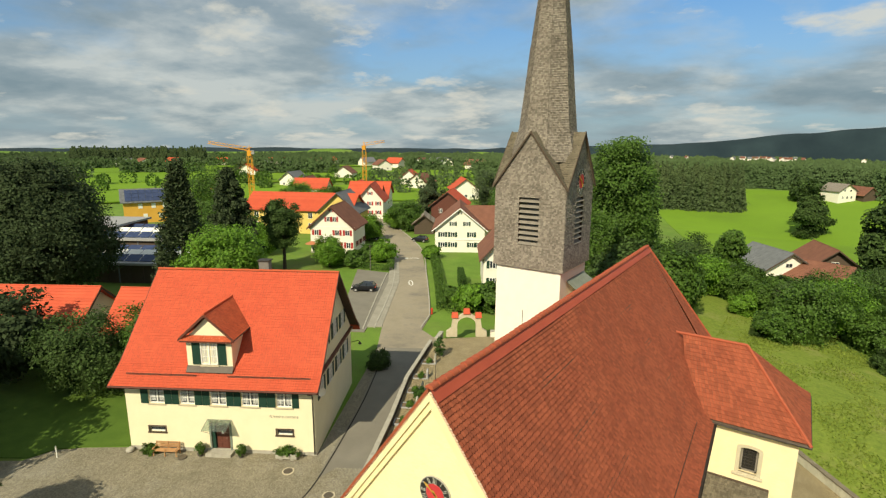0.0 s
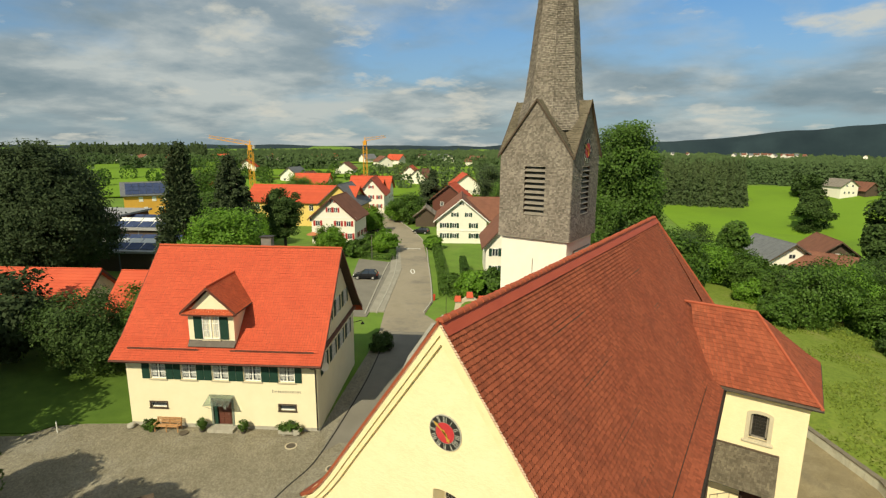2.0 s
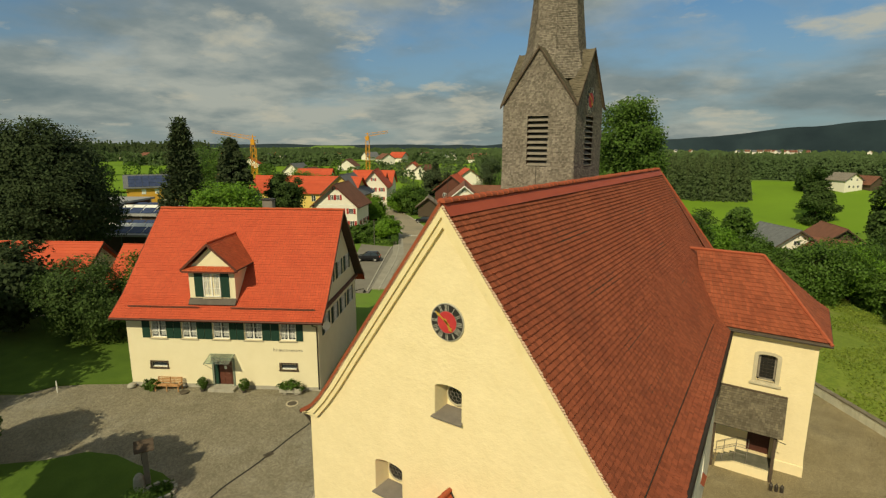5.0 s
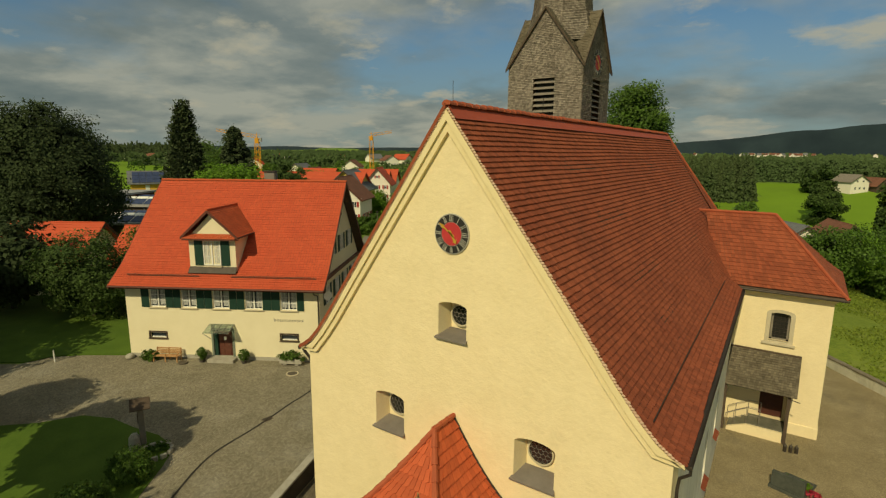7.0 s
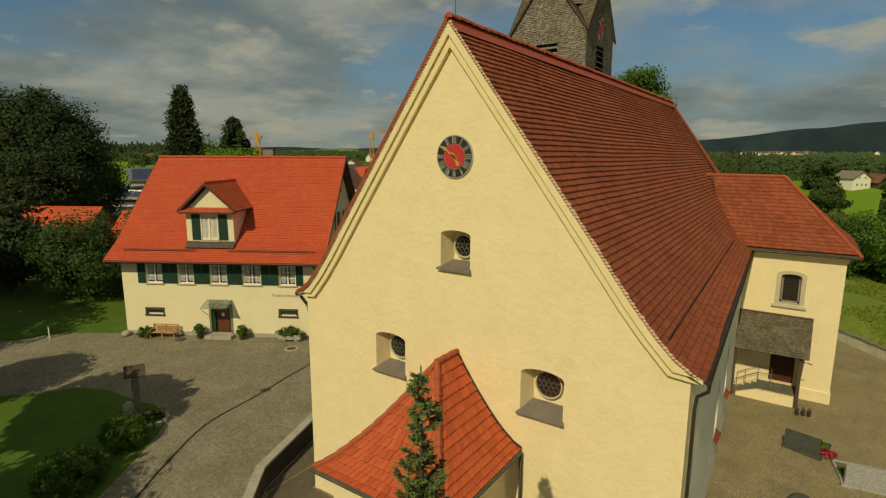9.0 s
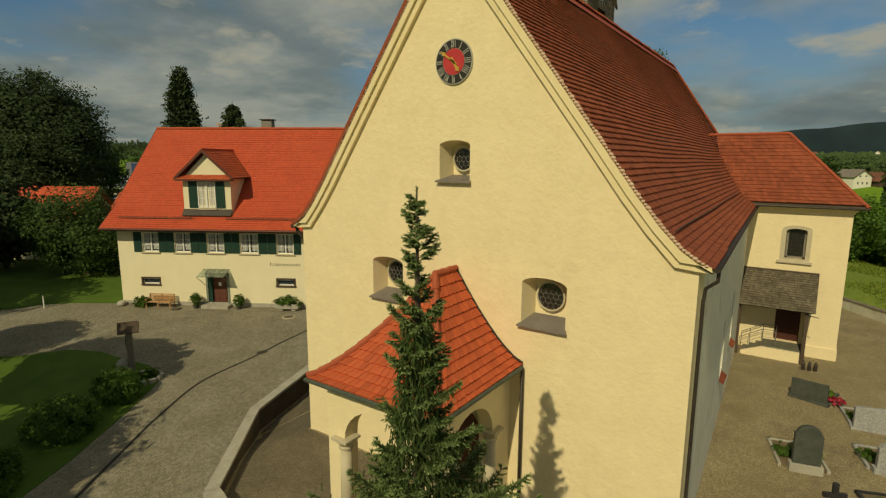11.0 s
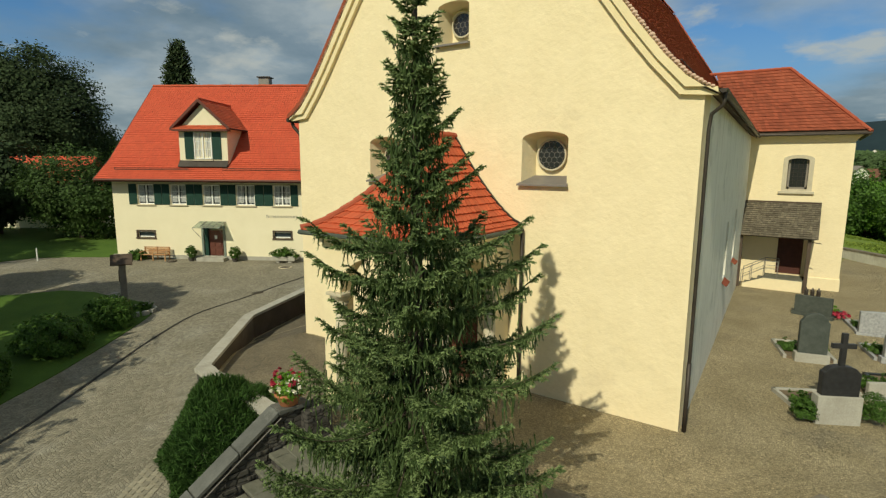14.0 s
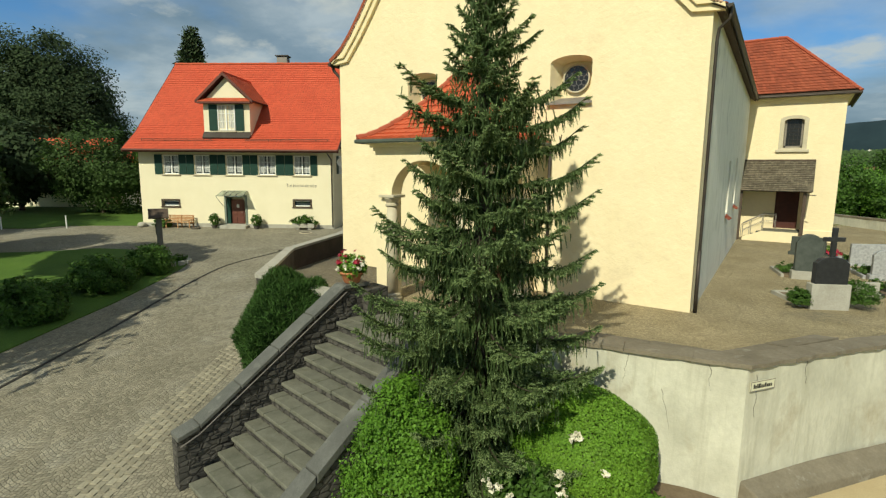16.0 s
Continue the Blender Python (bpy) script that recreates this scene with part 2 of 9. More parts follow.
GRANITE_GREY = mat("granite_grey", (0.25, 0.25, 0.25), (0.42, 0.42, 0.42), 12.0, 0.5, 0.06, 60, 0.3)
METAL_DARK = mat("metal_dark", (0.040, 0.032, 0.026), (0.066, 0.054, 0.044), 3.0, 0.5, 0.05, 30, 0.25, metal=0.3)
METAL_LEAD = mat("metal_lead", (0.20, 0.18, 0.165), (0.27, 0.245, 0.22), 2.0, 0.55, 0.05, 30, 0.12, metal=0.3)
GUTTER_DARK = mat("gutter_dark", (0.06, 0.072, 0.058), (0.09, 0.105, 0.085), 2.0, 0.6, 0.05, 30, 0.2)
POT_DARK = mat("pot_dark", (0.07, 0.062, 0.055), (0.10, 0.09, 0.08), 4.0, 0.8, 0.1, 30, 0.15)
COPPER = mat("copper_green", (0.16, 0.19, 0.16), (0.22, 0.25, 0.21), 2.0, 0.6, 0.05, 30, 0.2)
GOLD = mat("gilt", (0.75, 0.45, 0.08), (0.85, 0.52, 0.12), 3.0, 0.35, 0.02, 30, 0.08, metal=0.5)
DIAL_BLACK = mat("dial_black", (0.02, 0.02, 0.02), (0.035, 0.033, 0.03), 4.0, 0.6, 0.03, 30, 0.1)
DIAL_RED = mat("dial_red", (0.46, 0.035, 0.045), (0.52, 0.05, 0.055), 4.0, 0.6, 0.03, 30, 0.08)
DIAL_PALE = mat("dial_pale", (0.36, 0.35, 0.31), (0.43, 0.42, 0.37), 4.0, 0.6, 0.03, 30, 0.08)
GLASS = glass("window_glass")
GLASS_CLEAR = glass("canopy_glass", (0.55, 0.66, 0.60), 0.1)
GLASS_CLEAR.node_tree.nodes["Principled BSDF"].inputs["Transmission Weight"].default_value = 0.9
GLASS_LEAD = glass("leaded_glass", (0.02, 0.02, 0.02), 0.2)
CURTAIN = mat("curtain_white", (0.42, 0.44, 0.43), (0.55, 0.56, 0.55), 8.0, 0.9, 0.1, 40, 0.08)
GRASS = mat("grass", (0.10, 0.19, 0.022), (0.15, 0.25, 0.036), 0.25, 0.95, 0.5, 8, 0.35, stain=(0.13, 0.15, 0.045), stain_scale=0.06, stain_at=(0.5, 0.75))
LAWN = mat("lawn", (0.060, 0.116, 0.013), (0.086, 0.152, 0.019), 0.6, 0.95, 0.5, 14, 0.3)
MEADOW = mat("meadow", (0.120, 0.226, 0.013), (0.155, 0.272, 0.018), 0.02, 0.95, 0.2, 3, 0.15, stain=(0.115, 0.205, 0.016), stain_scale=0.03, stain_at=(0.5, 0.7))
ROUGH_GRASS = mat("rough_grass", (0.120, 0.180, 0.020), (0.195, 0.252, 0.036), 1.6, 0.95, 1.0, 5, 0.5, stain=(0.25, 0.25, 0.08), stain_scale=0.22, stain_at=(0.52, 0.72))
TUFT = mat("grass_tuft", (0.165, 0.235, 0.031), (0.25, 0.305, 0.057), 0.3, 0.9, 0, 30, 0.2, "island", 0.25, sheer=0.4)
COBBLE = mat("cobble", (0.212, 0.190, 0.136), (0.285, 0.256, 0.188), 0.5, 0.9, 0.6, 18, 0.35, stain=(0.29, 0.275, 0.225), stain_scale=0.25, stain_at=(0.5, 0.75), cells=9.5, joint=0.42, arcs=True)
SETT = mat("pale_sett", (0.25, 0.226, 0.163), (0.33, 0.297, 0.218), 3.0, 0.9, 0.3, 25, 0.2, "object", 0.22)
ASPHALT = mat("asphalt", (0.275, 0.24, 0.175), (0.335, 0.292, 0.222), 0.4, 0.92, 0.3, 40, 0.2, stain=(0.11, 0.105, 0.095), stain_scale=0.2, stain_at=(0.5, 0.8))
ASPHALT_DARK = mat("asphalt_dark", (0.18, 0.168, 0.14), (0.225, 0.21, 0.175), 0.4, 0.92, 0.3, 40, 0.2)
PAVING = mat("paving", (0.27, 0.255, 0.21), (0.35, 0.33, 0.275), 0.6, 0.92, 0.3, 30, 0.25)
GRAVEL = mat("gravel", (0.40, 0.325, 0.185), (0.53, 0.435, 0.265), 0.6, 0.95, 1.0, 16, 0.5, stain=(0.27, 0.24, 0.17), stain_scale=0.35, stain_at=(0.55, 0.8), cells=26, joint=0.45)
ROAD_SAND = mat("sandy_road", (0.40, 0.31, 0.17), (0.48, 0.38, 0.22), 0.6, 0.95, 0.3, 40, 0.2)
WALL_PALE = mat("retaining_wall_render", (0.45, 0.437, 0.35), (0.63, 0.612, 0.50), 1.1, 0.9, 0.5, 9, 0.16, stain=(0.38, 0.33, 0.23), stain_scale=0.9, stain_at=(0.53, 0.72), stretch=(1, 1, 0.7), streak=(0.36, 0.345, 0.26))
SIGN_PALE = mat("sign_enamel", (0.60, 0.58, 0.42), (0.66, 0.64, 0.48), 4.0, 0.5, 0.03, 30, 0.06)
# door red with the lean-to roof's shade mixed into it
DOOR_SHADED = mat("door_red_shaded", (0.055, 0.018, 0.014), (0.085, 0.028, 0.020), 4.0, 0.55, 0.15, 30, 0.2)
COPING = mat("coping_stone", (0.15, 0.127, 0.09), (0.23, 0.198, 0.145), 1.6, 0.9, 0.4, 18, 0.3, stain=(0.36, 0.34, 0.28), stain_scale=1.8, stain_at=(0.58, 0.75))
BARK = mat("bark", (0.055, 0.042, 0.030), (0.095, 0.075, 0.055), 4.0, 0.95, 0.6, 18, 0.35, stretch=(1, 1, 0.3))
NEEDLES = mat("spruce_needles", (0.040, 0.070, 0.019), (0.070, 0.112, 0.030), 1.2, 0.7, 0, 30, 0.15, "island", 0.15, sheer=0.15)
NEEDLE_TIPS = mat("spruce_tips", (0.150, 0.215, 0.078), (0.235, 0.310, 0.120), 1.5, 0.7, 0, 30, 0.15, "island", 0.15, sheer=0.15)
LEAF_DARK = mat("leaf_dark", (0.042, 0.08, 0.018), (0.07, 0.122, 0.028), 0.4, 0.75, 0, 30, 0.15, "island", 0.4, sheer=0.28)
LEAF_MID = mat("leaf_mid", (0.060, 0.126, 0.018), (0.096, 0.180, 0.028), 0.4, 0.6, 0, 30, 0.15, "island", 0.4, sheer=0.35)
LEAF_LIGHT = mat("leaf_light", (0.112, 0.238, 0.022), (0.165, 0.31, 0.034), 0.6, 0.6, 0, 30, 0.15, "island", 0.35, sheer=0.38)
LEAF_HEDGE = mat("leaf_hedge", (0.145, 0.285, 0.024), (0.205, 0.36, 0.038), 0.8, 0.6, 0, 30, 0.15, "island", 0.3, sheer=0.38)
LEAF_WOOD = mat("leaf_spruce_wood", (0.042, 0.068, 0.024), (0.066, 0.098, 0.034), 0.05, 0.8, 0, 30, 0.1, "island", 0.3)
LEAF_FAR = mat("leaf_far", (0.050, 0.088, 0.030), (0.076, 0.122, 0.041), 0.01, 0.8, 0, 30, 0.1, "island", 0.22)
LEAF_PINE = mat("leaf_conifer", (0.034, 0.054, 0.021), (0.056, 0.082, 0.031), 0.05, 0.8, 0, 30, 0.1, "island", 0.35)
LEAF_YEW = mat("leaf_yew", (0.026, 0.066, 0.010), (0.046, 0.098, 0.016), 1.0, 0.85, 0, 30, 0.15, "island", 0.4, sheer=0.1)
LEAF_BEECH = mat("leaf_beech", (0.032, 0.052, 0.019), (0.050, 0.078, 0.028), 0.25, 0.85, 0, 30, 0.15, "island", 0.25, sheer=0.15)
LEAF_PURPLE = mat("leaf_copper", (0.035, 0.018, 0.016), (0.055, 0.026, 0.022), 1.0, 0.7, 0, 30, 0.15, "island", 0.4)
PETAL_RED = mat("petal_red", (0.26, 0.012, 0.03), (0.40, 0.03, 0.06), 5.0, 0.6, 0, 30, 0.1, "island", 0.4)
PETAL_WHITE = mat("petal_white", (0.72, 0.68, 0.52), (0.80, 0.76, 0.62), 5.0, 0.6, 0, 30, 0.05, "island", 0.1)
TERRACOTTA = mat("terracotta", (0.40, 0.15, 0.07), (0.46, 0.19, 0.09), 4.0, 0.85, 0.1, 30, 0.12)
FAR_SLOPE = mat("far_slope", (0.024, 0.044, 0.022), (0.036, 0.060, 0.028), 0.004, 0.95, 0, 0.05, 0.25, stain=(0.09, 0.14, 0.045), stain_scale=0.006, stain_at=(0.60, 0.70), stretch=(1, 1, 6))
SOIL = mat("soil", (0.13, 0.095, 0.06), (0.20, 0.15, 0.095), 2.0, 0.95, 0.6, 20, 0.35)
# woodland turned bluish: the haze of distance is put into this colour
HILL = mat("far_woodland_haze", (0.010, 0.023, 0.032), (0.019, 0.036, 0.044), 0.05, 0.95, 0, 0.05, 0.25)
SOLAR = mat("solar_panel", (0.03, 0.045, 0.10), (0.05, 0.07, 0.15), 1.0, 0.2, 0, 30, 0.05)
OCHRE = mat("ochre_render", (0.66, 0.36, 0.06), (0.72, 0.41, 0.08), 0.5, 0.9, 0.1, 20, 0.05)
YELLOW = mat("yellow_render", (0.68, 0.50, 0.14), (0.74, 0.55, 0.18), 0.5, 0.9, 0.1, 20, 0.05)
SLATE = mat("slate_grey_roof", (0.13, 0.14, 0.15), (0.18, 0.19, 0.20), 1.0, 0.7, 0.1, 20, 0.12)
TILE_BROWN = mat("tile_brown", (0.17, 0.075, 0.05), (0.23, 0.10, 0.065), 0.7, 0.85, 0.1, 20, 0.15)
CRANE = mat("crane_yellow", (0.60, 0.27, 0.02), (0.66, 0.31, 0.03), 1.0, 0.5, 0, 20, 0.08)
CAR_PAINT = mat("car_paint_black", (0.012, 0.013, 0.016), (0.016, 0.017, 0.020), 1.0, 0.25, 0, 20, 0.05, metal=0.2)
TYRE = mat("tyre_rubber", (0.02, 0.02, 0.02), (0.03, 0.03, 0.03), 4.0, 0.85, 0.1, 30, 0.1)
PLASTIC_RED = mat("plastic_red", (0.45, 0.04, 0.02), (0.50, 0.05, 0.03), 3.0, 0.5, 0, 30, 0.05)
PAINT_WHITE = mat("road_paint", (0.66, 0.65, 0.60), (0.74, 0.73, 0.68), 2.0, 0.85, 0.1, 30, 0.12)
CHANNEL = mat("channel_dark", (0.024, 0.022, 0.018), (0.04, 0.037, 0.031), 3.0, 0.8, 0.2, 30, 0.25)
SLAB = mat("cover_slab", (0.085, 0.085, 0.076), (0.14, 0.14, 0.126), 2.0, 0.6, 0.4, 25, 0.3, stain=(0.22, 0.22, 0.195), stain_scale=2.2, stain_at=(0.58, 0.74))
IRON = mat("cast_iron", (0.10, 0.085, 0.065), (0.14, 0.12, 0.095), 4.0, 0.7, 0.15, 40, 0.2, metal=0.3)


# ---- building tools ----
class Geo:
    """Corners and faces of one mesh."""

    def __init__(self):
        self.v, self.f = [], []

    def add(self, verts, faces):
        n = len(self.v)
        self.v += [tuple(p) for p in verts]
        self.f += [tuple(i + n for i in face) for face in faces]
        return self

    def box(self, x0, x1, y0, y1, z0, z1):
        v = [(x, y, z) for z in (z0, z1) for x, y in ((x0, y0), (x1, y0), (x1, y1), (x0, y1))]
        return self.add(v, [(3, 2, 1, 0), (4, 5, 6, 7), (0, 1, 5, 4), (1, 2, 6, 5), (2, 3, 7, 6), (3, 0, 4, 7)])

    def loft(self, a, b):
        """A closed solid between two rings with as many corners."""
        n = len(a)
        return self.add([*a, *b], [tuple(reversed(range(n))), tuple(range(n, 2 * n)), *[(i, (i + 1) % n, n + (i + 1) % n, n + i) for i in range(n)]])

    def push(self, ring, vec):
        return self.loft(ring, [tuple(p[i] + vec[i] for i in range(3)) for p in ring])

    def tube(self, path, r, n=8):
        rs = r if isinstance(r, (list, tuple)) else [r] * len(path)
        path = [Vector(p) for p in path]
        rings = []
        side = None
        for i, p in enumerate(path):
            ahead = (path[min(i + 1, len(path) - 1)] - path[max(i - 1, 0)]).normalized()
            if side is None:
                side = ahead.orthogonal().normalized()
            side = (side - ahead * side.dot(ahead)).normalized()
            up = ahead.cross(side)
            rings.append([p + (side * math.cos(k * math.tau / n) + up * math.sin(k * math.tau / n)) * rs[i] for k in range(n)])
        faces = [(i * n + k, i * n + (k + 1) % n, (i + 1) * n + (k + 1) % n, (i + 1) * n + k) for i in range(len(path) - 1) for k in range(n)]
        faces += [tuple(reversed(range(n))), tuple(range((len(path) - 1) * n, len(path) * n))]
        return self.add([q for ring in rings for q in ring], faces)

    def lathe(self, profile, n=20, at=(0, 0, 0)):
        """profile: (radius, height) from the foot up."""
        v = [(at[0] + r * math.cos(k * math.tau / n), at[1] + r * math.sin(k * math.tau / n), at[2] + z) for r, z in profile for k in range(n)]
        m = len(profile)
        f = [(i * n + k, i * n + (k + 1) % n, (i + 1) * n + (k + 1) % n, (i + 1) * n + k) for i in range(m - 1) for k in range(n)]
        f += [tuple(reversed(range(n))), tuple(range((m - 1) * n, m * n))]
        return self.add(v, f)

    def moved(self, m, scale=None):
        self.v = [tuple(m @ Vector(p)) for p in self.v]
        return self

    def mesh(self, name, fix=True):
        me = bpy.data.meshes.new(name)
        me.from_pydata(self.v, [], self.f)
        if fix and len(self.f) < 4000:
            bm = bmesh.new()
            bm.from_mesh(me)
            bmesh.ops.recalc_face_normals(bm, faces=bm.faces)
            bm.to_mesh(me)
            bm.free()
        return me


def thing(name, label, category, at=(0, 0, 0), rz=0.0, group="", kind=""):
    ob = new(name)
    ob.empty_display_size = 0.2
    ob.matrix_basis = pose(*at, 0, 0, rz)
    return tagged(ob, label, category, group, kind)


def part(name, shape, material, parent=None, label="", bevel=0.0, smooth=False, kind=""):
    me = shape.mesh(name) if isinstance(shape, Geo) else shape
    me.materials.clear()
    me.materials.append(material)
    ob = new(name, me)
    ob.parent = parent
    if smooth:
        me.shade_smooth()
    if bevel:
        b = ob.modifiers.new("edge", "BEVEL")
        b.width, b.segments, b.limit_method, b.angle_limit = bevel, 2, "ANGLE", radians(40)
    return tagged(ob, label, "", "", kind)


def carve(shape, cutters):
    """The mesh of shape with the cutters' room taken out of it."""
    a = new("carved", shape.mesh("carved"))
    tools = []
    for c in cutters:
        k = new("cutter", c.mesh("cutter"))
        b = a.modifiers.new("cut", "BOOLEAN")
        b.operation, b.solver, b.object = "DIFFERENCE", "EXACT", k
        tools.append(k)
    dg = bpy.context.evaluated_depsgraph_get()
    me = bpy.data.meshes.new_from_object(a.evaluated_get(dg))
    for o in (a, *tools):
        old = o.data
        bpy.data.objects.remove(o)
        bpy.data.meshes.remove(old)
    return me


def arch_ring(cx, half, z0, spring, rise, y, n=10):
    """Outline of an arched opening in a plane of constant y."""
    pts = [(cx - half, y, z0), (cx + half, y, z0)]
    pts += [(cx + half * math.cos(a), y, spring + rise * math.sin(a)) for a in np.linspace(0, math.pi, n)]
    return pts


def circle(cx, cz, r, y, n=24):
    return [(cx + r * math.cos(k * math.tau / n), y, cz + r * math.sin(k * math.tau / n)) for k in range(n)]


def ring_band(cx, cz, r0, r1, y0, y1, n=32):
    """A flat ring with thickness, axis along y."""
    g = Geo()
    v = []
    for y in (y0, y1):
        for r in (r0, r1):
            v += circle(cx, cz, r, y, n)
    f = []
    for k in range(n):
        j = (k + 1) % n
        a0, a1, b0, b1 = k, n + k, 2 * n + k, 3 * n + k
        c0, c1, d0, d1 = j, n + j, 2 * n + j, 3 * n + j
        f += [(a0, c0, c1, a1), (b0, b1, d1, d0), (a1, c1, d1, b1), (a0, b0, d0, c0)]
    return g.add(v, f)


def smoothstep(a, b, x):
    t = min(max((x - a) / (b - a), 0.0), 1.0)
    return t * t * (3 - 2 * t)


def quads_mesh(name, v):
    """A mesh of loose quads from an (n, 4, 3) array."""
    n = len(v)
    me = bpy.data.meshes.new(name)
    me.vertices.add(n * 4)
    me.vertices.foreach_set("co", np.ascontiguousarray(v, dtype=np.float32).ravel())
    me.loops.add(n * 4)
    me.loops.foreach_set("vertex_index", np.arange(n * 4, dtype=np.int32))
    me.polygons.add(n)
    me.polygons.foreach_set("loop_start", np.arange(0, n * 4, 4, dtype=np.int32))
    me.update(calc_edges=True)
    me.validate()
    return me


def leaf_quads(centres, size, rng, aspect=0.6, droop=0.0, out=None, face=None):
    """Folded diamond leaves about the centres, turned at random or, where out is given, roughly along it."""
    n = len(centres)
    a = rng.normal(size=(n, 3))
    if out is not None:
        a = a * 0.7 + out
    a[:, 2] -= droop
    a /= np.linalg.norm(a, axis=1)[:, None] + 1e-9
    if face is not None:
        # blades spread out flat towards the light
        fc = face + rng.normal(size=(n, 3)) * 0.45
        fc[:, 2] += 0.25
        a = np.cross(fc, rng.normal(size=(n, 3)))
        a /= np.linalg.norm(a, axis=1)[:, None] + 1e-9
        b = np.cross(a, fc)
    else:
        b = np.cross(a, rng.normal(size=(n, 3)))
    b /= np.linalg.norm(b, axis=1)[:, None] + 1e-9
    c = np.cross(a, b)
    s = (size * rng.uniform(0.6, 1.35, n))[:, None]
    tip, root = centres + a * s, centres - a * s
    mid = c * s * 0.18
    return np.stack([root, centres + b * s * aspect + mid, tip, centres - b * s * aspect + mid], 1)


def crown(radii, clumps, per, size, seed, fill=0.35, spread=0.22, lumpy=0.25, flat_foot=0.0, aspect=0.6):
    """Leaves in clumps over a lumpy egg round the origin, as an (n, 4, 3) array."""
    rng = np.random.default_rng(seed)
    d = rng.normal(size=(clumps, 3))
    d /= np.linalg.norm(d, axis=1)[:, None]
    if flat_foot:
        d[:, 2] = np.where(d[:, 2] < -flat_foot, -flat_foot * rng.random(clumps), d[:, 2])
    # uneven outline from a few slow waves
    w = rng.normal(size=(5, 3)) * 2.2
    ph = rng.uniform(0, 6.28, 5)
    bulge = 1 + lumpy * np.sin(d @ w.T + ph).mean(1) * 1.6
    depth = np.where(rng.random(clumps) < fill, rng.uniform(0.35, 0.85, clumps), rng.uniform(0.85, 1.06, clumps))
    c = d * (bulge * depth)[:, None] * np.array(radii)
    r = spread * min(radii)
    pts = np.repeat(c, per, 0) + np.clip(rng.normal(size=(clumps * per, 3)), -1.6, 1.6) * r * np.array([1, 1, 0.7])
    out = np.repeat(d, per, 0) * 0.8
    return leaf_quads(pts, size * 1.2, rng, aspect, 0.15, None, out)


def tile_course(g, p0, p1, down, lift, width, jag=0.0, round_end=True, rng=random):
    """One row of plain tiles from p0 to p1; down: the way and length of a tile, lift: outward normal times thickness."""
    p0, p1, down, lift = Vector(p0), Vector(p1), Vector(down), Vector(lift)
    run = p1 - p0
    n = max(1, round(run.length / width))
    step = run / n
    e = step * 0.04
    for i in range(n):
        a = p0 + step * i + e
        b = p0 + step * (i + 1) - e
        k = down * (1 + rng.uniform(-jag, jag))
        h = lift * rng.uniform(0.8, 1.35)
        if round_end:
            lo = [a + k * 0.86 + h, a * 0.72 + b * 0.28 + k + h, a * 0.28 + b * 0.72 + k + h, b + k * 0.86 + h]
            under = [a + k * 0.86, a * 0.72 + b * 0.28 + k, a * 0.28 + b * 0.72 + k, b + k * 0.86]
        else:
            lo, under = [a + k + h, b + k + h], [a + k, b + k]
        m = len(lo)
        v = [a, b, *lo[::-1], *under[::-1]]
        f = [tuple(range(1, -1, -1)) + tuple(range(m + 1, 1, -1))]
        f += [(2 + j, 3 + j, m + 3 + j, m + 2 + j) for j in range(m - 1)]
        f += [(0, m + 1, 2 * m + 1), (1, m + 2, 2)]
        g.add(v, f)
    return g


# ---- ground ----
def ground_z(x, y):
    """Height of the land: a drive falling to the stairs, level village, a slope into the valley, far plain."""
    z = 0.6526 - 0.03656 * x + 0.0648 * y
    z = 2.3 - math.log1p(math.exp(min((2.3 - z) * 4, 60))) / 4
    z = max(z, -1.2)
    z += 0.72 * smoothstep(3.0, 7.5, x) * smoothstep(-16, -6, y) * (1 - smoothstep(12, 24, x))
    u, v = 0.83 * x + 0.56 * y, -0.56 * x + 0.83 * y
    r = math.hypot(x, y)
    z += (-6.0 - z) * smoothstep(27, 100, u) * smoothstep(5, 40, v)
    far = smoothstep(300, 2000, r)
    z += (-58.0 - z) * far * 0.92
    z += far * 7.0 * noise.noise(Vector((x * 0.0016, y * 0.0016, 3.0)))
    return z


def build_ground():
    g = Geo()
    radii = [0.0]
    while radii[-1] < 4700:
        radii.append(radii[-1] + 1.2 + radii[-1] * 0.045)
    n = 220
    cx, cy = -4.0, 8.0
    v = []
    for r in radii:
        for k in range(n):
            a = k * math.tau / n
            x, y = cx + r * math.cos(a), cy + r * math.sin(a)
            v.append((x, y, ground_z(x, y) - 0.06 * (1 - smoothstep(120, 240, r))))
    f = [(i * n + k, (i + 1) * n + k, (i + 1) * n + (k + 1) % n, i * n + (k + 1) % n) for i in range(len(radii) - 1) for k in range(n)]
    g.add(v, f)
    ob = part("ground", g, GRASS, None, smooth=True)
    tagged(ob, "grassy land of the village, falling to a valley", "ground", "", "structure")


build_ground()


